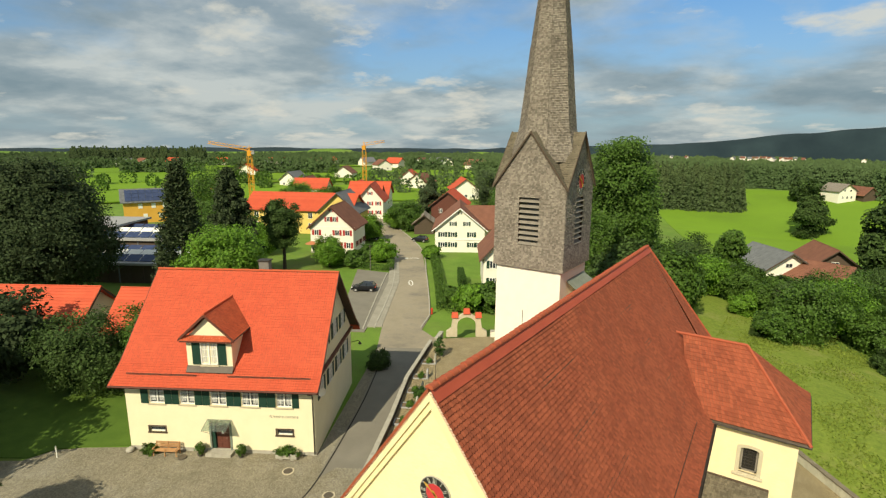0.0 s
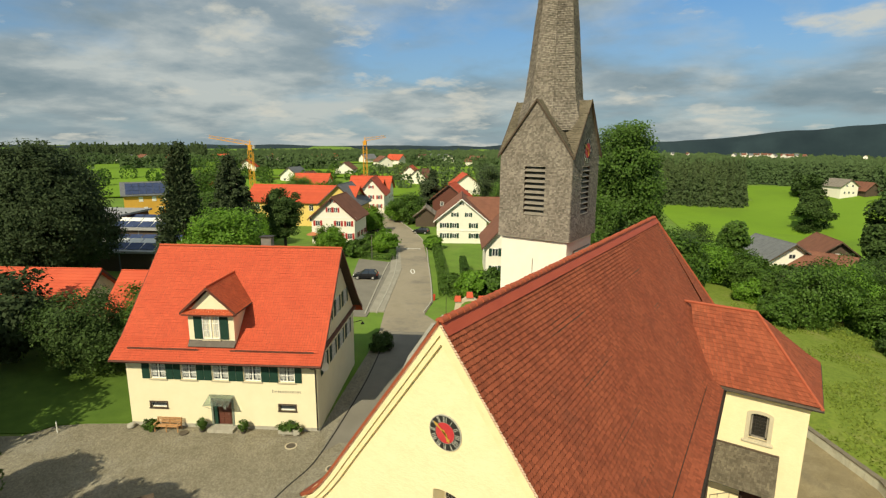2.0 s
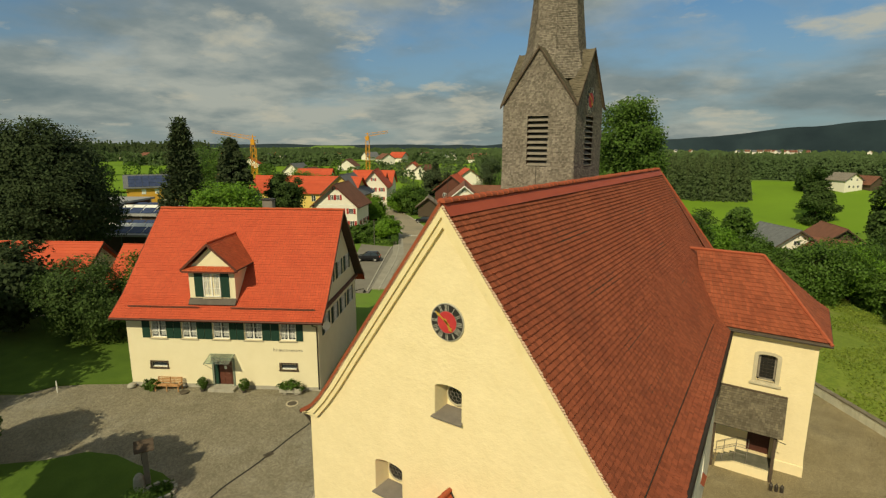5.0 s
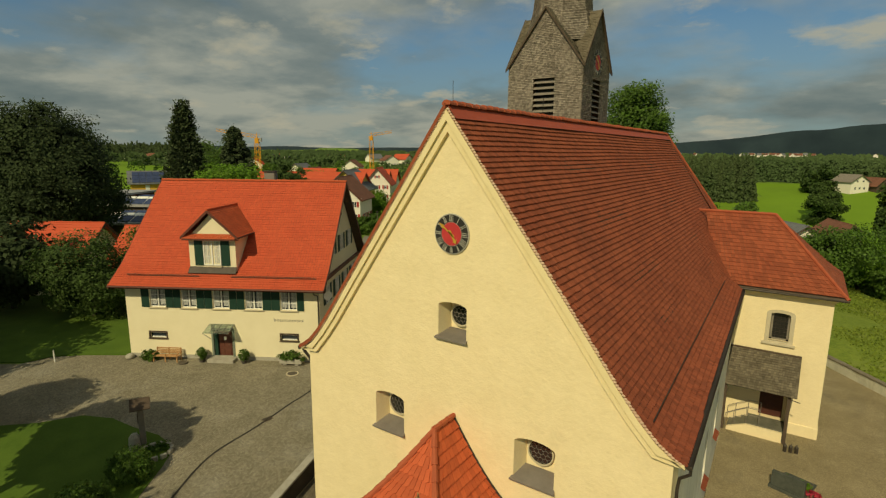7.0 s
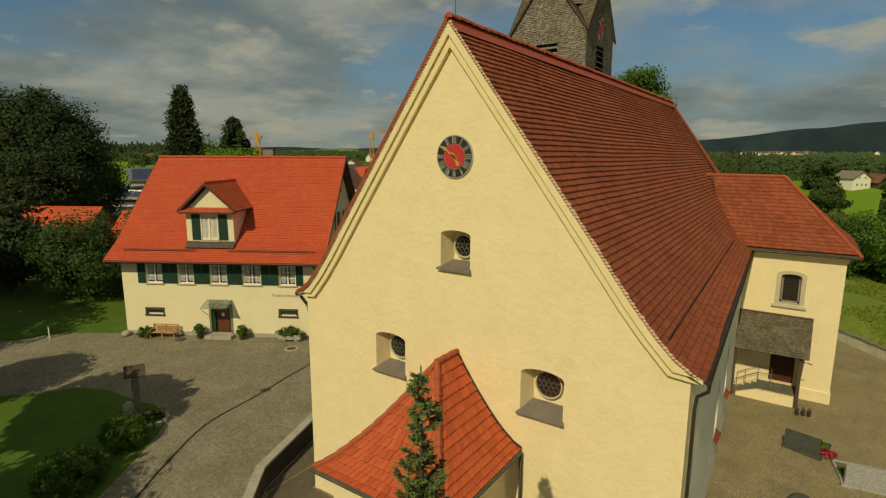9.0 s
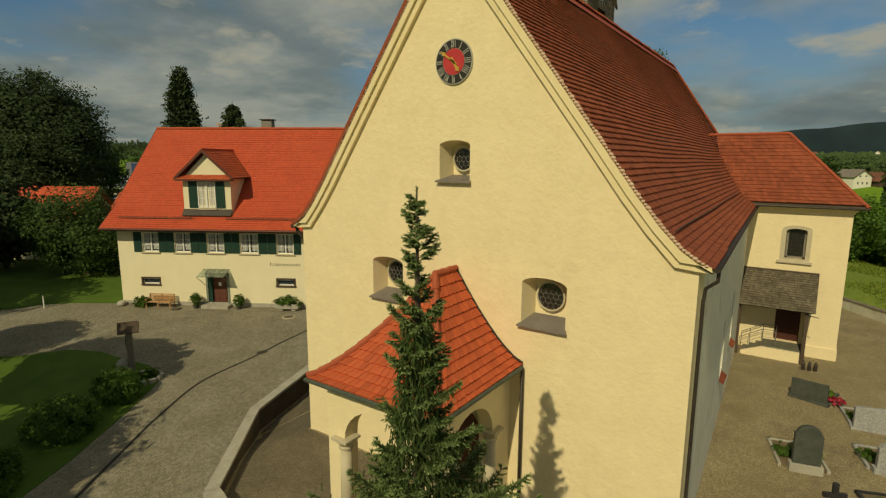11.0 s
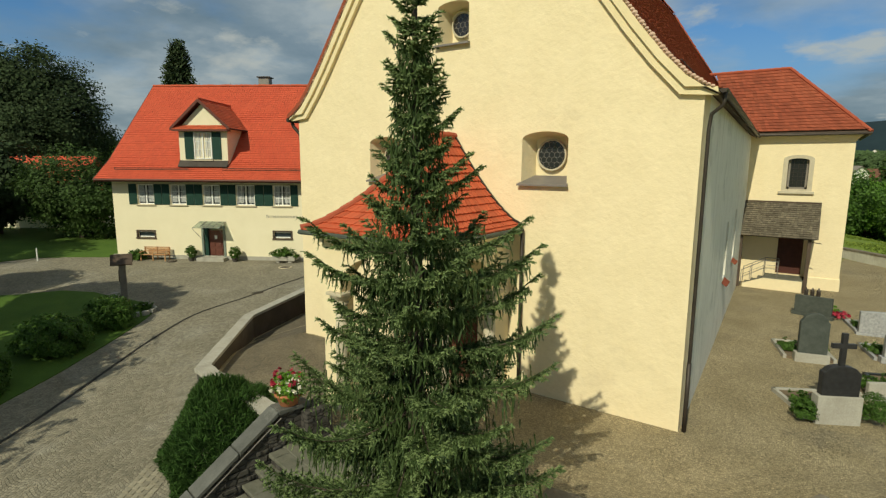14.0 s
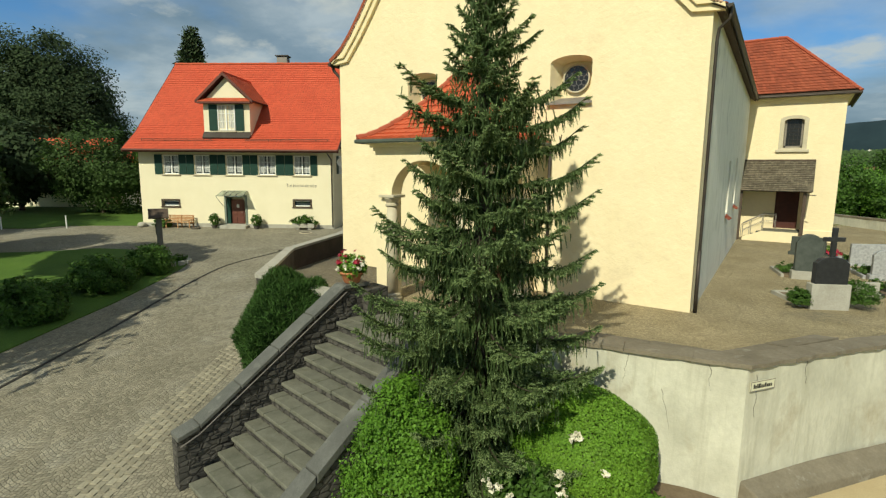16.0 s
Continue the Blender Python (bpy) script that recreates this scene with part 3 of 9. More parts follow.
def drape(outline, cell, lift, skirt=0.0, height=ground_z):
    """A sheet over the land inside an outline, as a mesh."""
    bm = bmesh.new()
    bm.faces.new([bm.verts.new((x, y, 0)) for x, y in outline])
    xs, ys = [p[0] for p in outline], [p[1] for p in outline]
    for axis, lo, hi in ((0, min(xs), max(xs)), (1, min(ys), max(ys))):
        c = lo + cell
        while c < hi:
            at, way = Vector((0, 0, 0)), Vector((0, 0, 0))
            at[axis], way[axis] = c, 1
            bmesh.ops.bisect_plane(bm, geom=bm.verts[:] + bm.edges[:] + bm.faces[:], plane_co=at, plane_no=way)
            c += cell
    bmesh.ops.triangulate(bm, faces=bm.faces[:])
    for v in bm.verts:
        v.co.z = height(v.co.x, v.co.y) + lift
    bmesh.ops.recalc_face_normals(bm, faces=bm.faces)
    if sum(f.normal.z for f in bm.faces) < 0:
        bmesh.ops.reverse_faces(bm, faces=bm.faces)
    if skirt:
        edges = [e for e in bm.edges if e.is_boundary]
        made = bmesh.ops.extrude_edge_only(bm, edges=edges)["geom"]
        for v in made:
            if isinstance(v, bmesh.types.BMVert):
                v.co.z -= skirt
    me = bpy.data.meshes.new("sheet")
    bm.to_mesh(me)
    bm.free()
    return me


def sheet(name, outline, material, lift, label, category, cell=2.0, skirt=0.15):
    ob = part(name, drape(outline, cell, lift, skirt), material)
    return tagged(ob, label, category, "", "structure")


WALL_FOOT = [(-25.6, 36.4), (-21.9, 26.8), (-18.3, 19.8), (-15.9, 14.8), (-12.7, 8.0), (-10.15, 3.6), (-8.6, -0.8), (-5.3, -4.8)]
KERB = [(-30.6, 33.6), (-26.6, 27.3), (-22.6, 20.2), (-18.6, 11.6), (-17.9, 8.0), (-17.5, 5.2), (-17.2, 2.0), (-15.7, -1.0), (-14.7, -2.6), (-12.4, -6.1), (-11.1, -8.4), (-10.06, -10.2), (-8.0, -14.0), (-6.0, -20.0), (-4.0, -30.0)]

sheet("courtyard_paving", [(-60, -14), (-45, -4), (-39.2, 0.2), (-38.6, 2.2), (-37.0, 3.7), (-34.0, 5.8), (-20.7, 13.6), (-27.6, 26.8), (-31.2, 33.0), *KERB, (-60, -30)],
      COBBLE, 0.035, "cobbled yard of small grey stones before the house", "paving")
sheet("drive_paving", [*KERB[3:], (2.6, -30), (2.6, -12), (2.4, -9.9), (-1.2, -9.2), (-0.85, -5.7), (-5.6, -5.0), *reversed(WALL_FOOT[3:]), (-15.9, 14.8), (-18.3, 13.4)],
      COBBLE, 0.03, "cobbled drive of grey setts rising past the churchyard wall", "paving")
sheet("lane", [*KERB[:4], (-18.3, 13.4), (-15.9, 14.8), *reversed(WALL_FOOT[:3])], ASPHALT_DARK, 0.03, "grey asphalt lane between house and churchyard wall", "road")
sheet("road", [(-31.2, 33.0), (-35.2, 38.6), (-48.1, 57.4), (-62.8, 75.6), (-74, 87.0), (-88.5, 98.5), (-102.5, 108.0), (-140, 128), (-137, 136), (-99.4, 117.9), (-87.2, 105.6), (-73, 94.2), (-62.0, 83.8), (-45.8, 63.8), (-36.5, 51.5), (-32.6, 46.1), (-30.4, 41.0), (-25.6, 38.6), (-25.6, 36.4), (-30.4, 33.4)],
      ASPHALT, 0.04, "pale grey asphalt village road curving away", "road", 4.0)
sheet("parking_area", [(-36.0, 36.0), (-38.6, 34.6), (-49.5, 47.0), (-60.0, 60.5), (-53.2, 61.8), (-48.6, 57.8)], ASPHALT_DARK, 0.05, "paved parking area beside the road", "paving", 4.0)
sheet("pavement", [(-35.4, 38.8), (-37.0, 37.6), (-49.4, 57.0), (-64.2, 75.4), (-78, 88.6), (-77, 89.6), (-62.9, 76.6), (-48.0, 58.4)], PAVING, 0.09, "pale paved footway along the road", "paving", 4.0)
sheet("lawn", [(-44, -16), (-36, -8), (-31.5, -4.8), (-28.6, -2.1), (-27.3, -0.2), (-25.4, 0.7), (-23.4, 0.95), (-21.3, 1.4), (-19.5, 1.3), (-18.4, 0.1), (-17.0, -1.9), (-15.2, -4.8), (-14.0, -7.2), (-12.9, -9.3), (-11.2, -13), (-9.5, -18), (-8.5, -24), (-44, -28)],
      LAWN, 0.075, "mown lawn beside the drive", "lawn", 1.5)
sheet("garden_lawn", [(-60, -13), (-45, -3.2), (-39.3, 0.6), (-38.8, 2.3), (-37.1, 3.9), (-34.2, 6.0), (-40.5, 16.5), (-62, 22)], LAWN, 0.03, "shaded garden lawn beside the house", "lawn", 2.0)
sheet("field", [(-47, 255), (-11, 308), (-20, 360), (-24, 420), (8, 432), (50, 382), (150, 360), (170, 300), (80, 225), (40, 192), (22, 164), (-6, 158), (-22, 178)], MEADOW, 0.12, "bright green mown meadow in the valley", "field", 14.0)
sheet("slope_meadow", [(13.5, 27), (11.5, 34), (6, 42), (0, 55), (-6, 75), (-8, 92), (2, 84), (12, 72), (24, 66), (40, 52), (44, 30), (30, 18), (16, 22)], ROUGH_GRASS, 0.05, "rough yellowing grass slope below the churchyard", "grass", 2.5)
sheet("lower_road", [(2.6, -30), (2.6, -12), (3, -9.5), (7.6, -5.0), (8.6, -3.2), (14, 3.6), (26, 17), (38, 24), (46, 14), (30, -30)], ROAD_SAND, 0.03, "sandy grey road below the retaining wall", "road", 1.5)
sheet("planting_bed", [(1.5, -10.0), (3.1, -9.6), (7.7, -5.1), (8.3, -4.75), (5.0, -4.95), (2.7, -6.25), (1.9, -6.3)], SOIL, 0.045, "bare brown soil bed below the retaining wall", "soil", 1.0)


def build_slope_tufts():
    """Tufts of long grass over the slope below the churchyard."""
    rng = np.random.default_rng(55)
    n = 60000
    x, y = rng.uniform(2, 40, n), rng.uniform(19, 84, n)
    keep = (0.83 * x + 0.56 * y > 22.5) & (-0.50 * x + y > 12.5) & (y < 96 - 1.05 * x)
    keep &= np.sin(x * 0.9 + 1.3 * np.sin(y * 0.35)) + np.sin(y * 0.55 - x * 0.3) > -0.9 + 1.2 * rng.random(n)
    x, y = x[keep], y[keep]
    z = np.array([ground_z(a, b) for a, b in zip(x, y)]) + 0.10
    size = rng.uniform(0.05, 0.13, len(x))
    a = rng.uniform(0, 6.283, len(x))
    side = np.stack([np.cos(a), np.sin(a), np.zeros(len(x))], 1) * (size * 0.7)[:, None]
    top = np.stack([rng.normal(size=len(x)) * 0.08, rng.normal(size=len(x)) * 0.08, size * 1.2], 1)
    c = np.stack([x, y, z - 0.06], 1)
    q = np.stack([c - side, c + side, c + side * 0.7 + top, c - side * 0.8 + top], 1)
    tagged(part("grass_tufts", quads_mesh("grass_tufts", q), TUFT), "uneven tufts of yellow-green grass on the slope", "grass", "", "stuff")


build_slope_tufts()


def ribbon(path, width, z0, z1, lift_fn):
    """A low kerb or channel along a path on the land."""
    g = Geo()
    pts = [Vector((x, y, 0)) for x, y in path]
    rings = []
    for i, p in enumerate(pts):
        d = (pts[min(i + 1, len(pts) - 1)] - pts[max(i - 1, 0)]).normalized()
        s = Vector((-d.y, d.x, 0)) * width / 2
        z = lift_fn(p.x, p.y)
        rings.append([(p + s).to_tuple()[:2] + (z + z0,), (p - s).to_tuple()[:2] + (z + z0,), (p - s).to_tuple()[:2] + (z + z1,), (p + s).to_tuple()[:2] + (z + z1,)])
    v = [q for r in rings for q in r]
    f = [(i * 4 + k, i * 4 + (k + 1) % 4, i * 4 + 4 + (k + 1) % 4, i * 4 + 4 + k) for i in range(len(rings) - 1) for k in range(4)]
    f += [(3, 2, 1, 0), tuple(range(len(v) - 4, len(v)))]
    return g.add(v, f)


def finer(path, step):
    """The same path with corners rounded off and points every step metres."""
    out = []
    p = [Vector(q) for q in path]
    for i in range(len(p) - 1):
        a, b = p[i], p[i + 1]
        ta = (p[i + 1] - p[max(i - 1, 0)]) * 0.5
        tb = (p[min(i + 2, len(p) - 1)] - p[i]) * 0.5
        n = max(1, int((b - a).length / step))
        for k in range(n):
            t = k / n
            h = (2 * t**3 - 3 * t**2 + 1) * a + (t**3 - 2 * t**2 + t) * ta + (-2 * t**3 + 3 * t**2) * b + (t**3 - t**2) * tb
            out.append(h.to_tuple())
    out.append(p[-1].to_tuple())
    return out


# drain channel between yard and drive: a narrow dark strip just above the paving
KERB_LINE = finer(KERB, 0.6)
tagged(part("drain_channel", ribbon([(x + 0.14, y - 0.05) for x, y in KERB_LINE], 0.12, -0.1, 0.046, ground_z), CHANNEL), "dark drain channel along the drive", "drain", "", "structure")

# ---- churchyard terrace ----
TERRACE_Z = 3.0
TERRACE = [(5.0, -4.85), (7.5, -4.62), (8.25, -4.6), (10.1, -1.75), (15.5, 5.2), (18.5, 12), (17.0, 22.5), (14.9, 27.9), (11.3, 32.6), (6, 40), (-4, 46), (-18, 45), (-25.3, 38.5), (-25.4, 36.4), (-21.7, 26.8), (-18.1, 19.8), (-15.7, 14.8), (-12.5, 8.0), (-9.95, 3.6), (-8.4, -0.75), (-5.1, -4.6), (-0.77, -5.55), (2.62, -6.24)]


def terrace_z(x, y):
    """Level but for the path behind the low wall, which lies lower."""
    d = min(-0.825 * (x - 8.3) + 0.565 * (y + 4.7), y + 4.7 + 0.12 * (8.3 - x))
    bank = 0.30 * (1 - smoothstep(0.5, 2.6, d)) * smoothstep(2.6, 4.6, x) * (1 - smoothstep(-1.6, 1.2, y))
    return TERRACE_Z + bank - 0.42 * smoothstep(6.2, 8.3, -x) * (1 - smoothstep(12, 22, y))


def build_terrace():
    ob = part("churchyard_ground", drape(TERRACE, 0.75, 0.0, 4.6, terrace_z), GRAVEL)
    tagged(ob, "raised churchyard of tan gravel", "ground", "", "structure")


build_terrace()
tagged(part("churchyard_path", drape([(-1.6, 0.0), (-1.6, -3.7), (-0.9, -5.0), (-5.0, -4.4), (-8.25, -0.7), (-9.8, 3.6), (-12.3, 8.0), (-15.5, 14.8), (-13.0, 15.5), (-6.4, 9.0), (-6.4, 0.0)], 0.75, 0.012, 0.05, terrace_z), PATH_SHADED), "worn grey-brown gravel path between church and wall, darkened for shade", "path", "", "structure")


# ---- church ----
church = thing("church", "cream plastered village church with a steep red tile roof", "church", (0, 0, TERRACE_Z))
RIDGE_Z, NAVE_LEN = 16.35, 27.27
GABLE = [(0.0, 16.35), (1.4, 14.48), (2.8, 12.63), (4.2, 10.77), (5.2, 9.42), (5.8, 8.68), (6.25, 8.22), (6.6, 7.98), (6.9, 7.82)]


def east_x(y):
    """The east wall runs in slightly."""
    return 6.62 - 0.037 * y


def gable_ring(y, drop=0.0, left=-6.3, right=6.62):
    pts = [(left, y, -0.7), (right, y, -0.7), (right, y, 7.85 - drop)]
    pts += [(x, y, z - drop) for x, z in reversed(GABLE) if x < right - 0.02]
    pts += [(-x, y, z - drop) for x, z in GABLE[1:] if x < -left - 0.02]
    pts += [(left, y, 7.85 - drop)]
    return pts


def niche(cx, half, z0, spring, rise, back_half, back_z0, back_top, depth):
    """Room of a splayed window niche."""
    a = arch_ring(cx, half, z0, spring, rise, -0.4, 12)
    o = arch_ring(cx, half, z0, spring, rise, 0.0, 12)
    b = arch_ring(cx, back_half, back_z0, back_top - 0.12, 0.12, depth, 12)
    n = len(a)
    g = Geo()
    g.add([*a, *o, *b], [tuple(reversed(range(n))), tuple(range(2 * n, 3 * n))] + [(s * n + i, s * n + (i + 1) % n, (s + 1) * n + (i + 1) % n, (s + 1) * n + i) for s in (0, 1) for i in range(n)])
    return g


NICHES = [(0.15, 0.51, 9.47, 10.48, 0.14, 0.40, 9.60, 10.53, 0.33), (-2.36, 0.62, 5.68, 6.86, 0.18, 0.48, 5.86, 6.94, 0.39), (2.98, 0.63, 5.70, 6.86, 0.19, 0.48, 5.88, 6.96, 0.39)]


def build_church_walls():
    front = Geo().push(gable_ring(0.10, 0.12), (0, 0.8, 0))
    cuts = [niche(cx, h, z0, sp, rise, bh, bz, bt, 0.58) for cx, h, z0, sp, rise, bh, bz, bt, r in NICHES]
    for c in cuts:
        c.v = [(x, y + 0.10, z) for x, y, z in c.v]
    part("front_wall", carve(front, cuts), PLASTER, church, "cream roughcast gable wall")
    side = Geo().loft([(6.62, 0.9, -0.3), (6.62 - 0.8, 0.9, -0.3), (6.62 - 0.8, 0.9, 7.8), (6.62, 0.9, 7.8)],
                      [(east_x(32.0), 32, -0.3), (4.6, 32, -0.3), (4.6, 32, 7.8), (east_x(32.0), 32, 7.8)])
    holes = []
    for y, z0, z1, w in ((9.4, 2.0, 4.2, 0.55), (13.4, 2.2, 4.4, 0.5)):
        x = east_x(y)
        holes.append(Geo().loft([(x + 0.2, y - w, z0), (x + 0.2, y + w, z0), (x + 0.2, y + w, z1), (x + 0.2, y - w, z1)], [(x - 0.5, y - w * 0.8, z0 + 0.3), (x - 0.5, y + w * 0.8, z0 + 0.3), (x - 0.5, y + w * 0.8, z1), (x - 0.5, y - w * 0.8, z1)]))
    part("side_wall", carve(side, holes), PLASTER_WORN_SKYLIT, church, "weathered plastered side wall, paled as by sky light")
    for y, z0, z1, w in ((9.4, 2.0, 4.2, 0.55), (13.4, 2.2, 4.4, 0.5)):
        x = east_x(y)
        win = part("side_window", Geo().box(x - 0.48, x - 0.44, y - w * 0.85, y + w * 0.85, z0 + 0.2, z1), GLASS_LEAD, church, "dark leaded window")
        sill = Geo()
        for k in range(4):
            tile_course(sill, (x - 0.42 + 0.14 * k, y - w, z0 + 0.36 - 0.12 * k), (x - 0.42 + 0.14 * k, y + w, z0 + 0.36 - 0.12 * k), (0.2, 0, -0.17), (0.012, 0, 0.016), 0.17)
        part("tiled_sill", sill, TILE_CHURCH, win, "sloped red tile sill", kind="stuff")
    west = Geo().box(-6.3, -5.5, 0.9, 32, -0.3, 7.8)
    part("side_wall", west, PLASTER, church)
    apse = Geo().push([(-6.2, 32, -0.3), (-3.4, 34.2, -0.3), (3.4, 34.2, -0.3), (5.43, 32, -0.3)], (0, 0, 8.1))
    part("apse_wall", apse, PLASTER, church)


def build_windows_round():
    for cx, h, z0, sp, rise, bh, bz, bt, r in NICHES:
        cz = bt - r - 0.10
        w = part("round_window", Geo().push(circle(cx, cz, r, 0.60), (0, 0.04, 0)), GLASS_LEAD, church, "round leaded window")
        part("window_frame", ring_band(cx, cz, r - 0.02, r + 0.022, 0.56, 0.64), SANDSTONE, w)
        lead = Geo()
        s = 0.085
        for i in range(-5, 6):
            for j in range(-5, 6):
                px, pz = cx + (i + 0.5 * (j % 2)) * s * 1.732, cz + j * s * 1.5
                if math.hypot(px - cx, pz - cz) > r - s * 0.6:
                    continue
                for k in range(6):
                    a0, a1 = math.tau * (k + 0.5) / 6, math.tau * (k + 1.5) / 6
                    lead.tube([(px + s * math.cos(a0), 0.59, pz + s * math.sin(a0)), (px + s * math.cos(a1), 0.59, pz + s * math.sin(a1))], 0.006, 3)
        part("leading", lead, METAL_LEAD, w)
        hw, bw = h + 0.07, bh + 0.02
        sill = Geo().loft([(cx - hw, -0.04, z0 - 0.03), (cx + hw, -0.04, z0 - 0.03), (cx + bw, 0.64, bz - 0.02), (cx - bw, 0.64, bz - 0.02)],
                          [(cx - hw, -0.04, z0 + 0.02), (cx + hw, -0.04, z0 + 0.02), (cx + bw, 0.64, bz + 0.05), (cx - bw, 0.64, bz + 0.05)])
        part("window_sill", sill, METAL_LEAD, w, "sloped sheet metal sill")


def build_gable_moulding():
    """Two stepped plaster bands that follow the gable and turn level at the eaves."""
    for inset, proud in ((0.41, 0.12), (0.20, 0.20)):
        for side in (-1, 1):
            k = 1 if side > 0 else 6.56 / 6.9
            outer = [(side * x * k, z - 0.10) for x, z in GABLE]
            inner = [(side * max(0, (x - inset * 0.86) * k), z - 0.10 - inset * (1.33 if i == 0 else 0.28)) for i, (x, z) in enumerate(GABLE[:6])]
            inner = [(0.0, GABLE[0][1] - 0.10 - inset * 1.5)] + inner[1:]
            inner += [(side * (6.35 - inset * 0.55) * k, 7.72 + (0.16 if inset < 0.4 else 0.02)), (side * 6.55 * k, 7.70 + (0.16 if inset < 0.4 else 0.0)), (side * 6.88 * k, 7.68 + (0.16 if inset < 0.4 else 0.0))]
            g = Geo()
            n = len(outer)
            v = []
            for y in (0.14, 0.10 - proud):
                v += [(x, y, z) for x, z in outer] + [(x, y, z) for x, z in inner]
            f = []
            for i in range(n - 1):
                f += [(2 * n + i, 2 * n + i + 1, 3 * n + i + 1, 3 * n + i), (n + i, n + i + 1, 3 * n + i + 1, 3 * n + i), (i, i + 1, 2 * n + i + 1, 2 * n + i)]
            f += [(n - 1, 2 * n - 1, 4 * n - 1, 3 * n - 1)]
            g.add(v, f)
            part("gable_moulding", g, MOULD, church, "cream stepped plaster moulding", smooth=False)


def roof_point(x, y, lift=0.0):
    """On the east roof slope; x is the run from the ridge on the gable."""
    for (x0, z0), (x1, z1) in zip(GABLE, GABLE[1:]):
        if x <= x1 or x1 == 6.9:
            z = z0 + (x - x0) / (x1 - x0) * (z1 - z0)
            break
    k = (east_x(y) + 0.3) / 6.92
    return Vector((x * k, y, z + lift))


church_roof = part("roof", Geo().loft([(x, -0.06, z - 0.02) for x, z in GABLE] + [(x, -0.06, z - 0.14) for x, z in reversed(GABLE)],
                                      [(roof_point(x, 27.27)[0], 27.27, z - 0.02) for x, z in GABLE] + [(roof_point(x, 27.27)[0], 27.27, z - 0.14) for x, z in reversed(GABLE)]),
                   WOOD_DARK, church, "steep roof of rounded red clay tiles")


TILE_SPOTS = []
PORCH_TILES = []


def build_church_roof():
    lk = 6.6 / 6.9
    west = Geo().loft([(-x * lk - 0.03, -0.14, z + 0.07) for x, z in GABLE] + [(-x * lk, -0.14, z - 0.06) for x, z in reversed(GABLE)],
                      [(-x * lk - 0.03, 27.27, z + 0.07) for x, z in GABLE] + [(-x * lk, 27.27, z - 0.06) for x, z in reversed(GABLE)])
    part("west_slope", west, TILE_CHURCH, church_roof)
    # hipped end over the apse
    top = (0, 27.27, RIDGE_Z - 0.02)
    foot = [(6.05, 27.3, 7.8), (5.7, 31.6, 7.75), (3.75, 34.6, 7.75), (-3.75, 34.6, 7.75), (-6.4, 31.6, 7.75), (-6.5, 27.3, 7.8)]
    rng = random.Random(5)
    hip = Geo()

    def hip_point(f, x, lift=0.0):
        z = float(np.interp(x, [p[0] for p in GABLE], [p[1] for p in GABLE]))
        return Vector((f[0] * x / 6.9, 27.27 + (f[1] - 27.27) * x / 6.9, z - 0.02 + lift))

    for a, b in zip(foot, foot[1:]):
        for x0, x1 in zip([p[0] for p in GABLE], [p[0] for p in GABLE][1:]):
            hip.add([hip_point(a, x0), hip_point(a, x1), hip_point(b, x1), hip_point(b, x0)], [(0, 1, 2, 3)])
    part("hip_slope", hip, TILE_CHURCH, church_roof)
    g = Geo()
    steps = 58
    for a, b in zip(foot[:3], foot[1:4]):
        for i in range(steps - 1, 0, -1):
            x0, x1 = 6.9 * i / steps, 6.9 * min((i + 1.12) / steps, 1)
            p, q, p2, q2 = hip_point(a, x0), hip_point(b, x0), hip_point(a, x1), hip_point(b, x1)
            up = (q2 - p2).cross(p - p2).normalized()
            if up.z < 0:
                up = -up
            m = max(1, round((q2 - p2).length / 0.155))
            for k in range(m):
                s0, s1 = (k + 0.03) / m, (k + 0.97) / m
                A, B, C, D = p.lerp(q, s0), p.lerp(q, s1), p2.lerp(q2, s1), p2.lerp(q2, s0)
                h = up * 0.03 * rng.uniform(0.8, 1.3)
                g.add([A, B, C + h, D + h, C, D], [(0, 1, 2, 3), (3, 2, 4, 5), (0, 3, 5), (1, 4, 2)])
    part("hip_tiles", g.mesh("hip_tiles", False), TILE_CHURCH, church_roof, kind="stuff")
    for f in foot[1:4]:
        for k in range(22):
            part("hip_tile", Geo().tube([hip_point(f, 6.9 * k / 22, 0.05), hip_point(f, 6.9 * (k + 1.1) / 22, 0.05)], [0.08, 0.1], 6), RIDGE, church_roof)
    # courses of rounded tiles, the lowest course first
    lengths = [0.0]
    fine = [(x, roof_point(x, 0).z) for x in np.linspace(0, 6.9, 200)]
    for (x0, z0), (x1, z1) in zip(fine, fine[1:]):
        lengths.append(lengths[-1] + math.hypot(x1 - x0, z1 - z0))
    total = lengths[-1]
    pitch = 0.186
    rows = int(total / pitch) - 1
    g = Geo()
    for r in range(rows):
        s = total - (r + 1) * pitch + 0.02
        x = float(np.interp(s, lengths, [p[0] for p in fine]))
        x2 = float(np.interp(s + pitch * 1.12, lengths, [p[0] for p in fine]))
        if s < 0.40:
            continue
        # the annex roof cuts into the lower courses
        y1 = 27.2
        a, b = roof_point(x, -0.10), roof_point(x, y1)
        a2 = roof_point(x2, -0.10)
        down = a2 - a
        nrm = Vector((-down.z, 0, down.x)).normalized()
        if nrm.z < 0:
            nrm = -nrm
        # slight sag of the old battens
        segs = 9
        pts = [roof_point(x, -0.10 + (y1 + 0.10) * i / segs) + nrm * (0.022 * math.sin(i * 1.9) - 0.015) for i in range(segs + 1)]
        for p, q in zip(pts, pts[1:]):
            if p is pts[0] and r < 15:
                TILE_SPOTS.append((p, q, down, nrm))
                continue
            tile_course(g, p, q, down + nrm * 0.012, nrm * 0.030, 0.15, 0.05, True, rng)
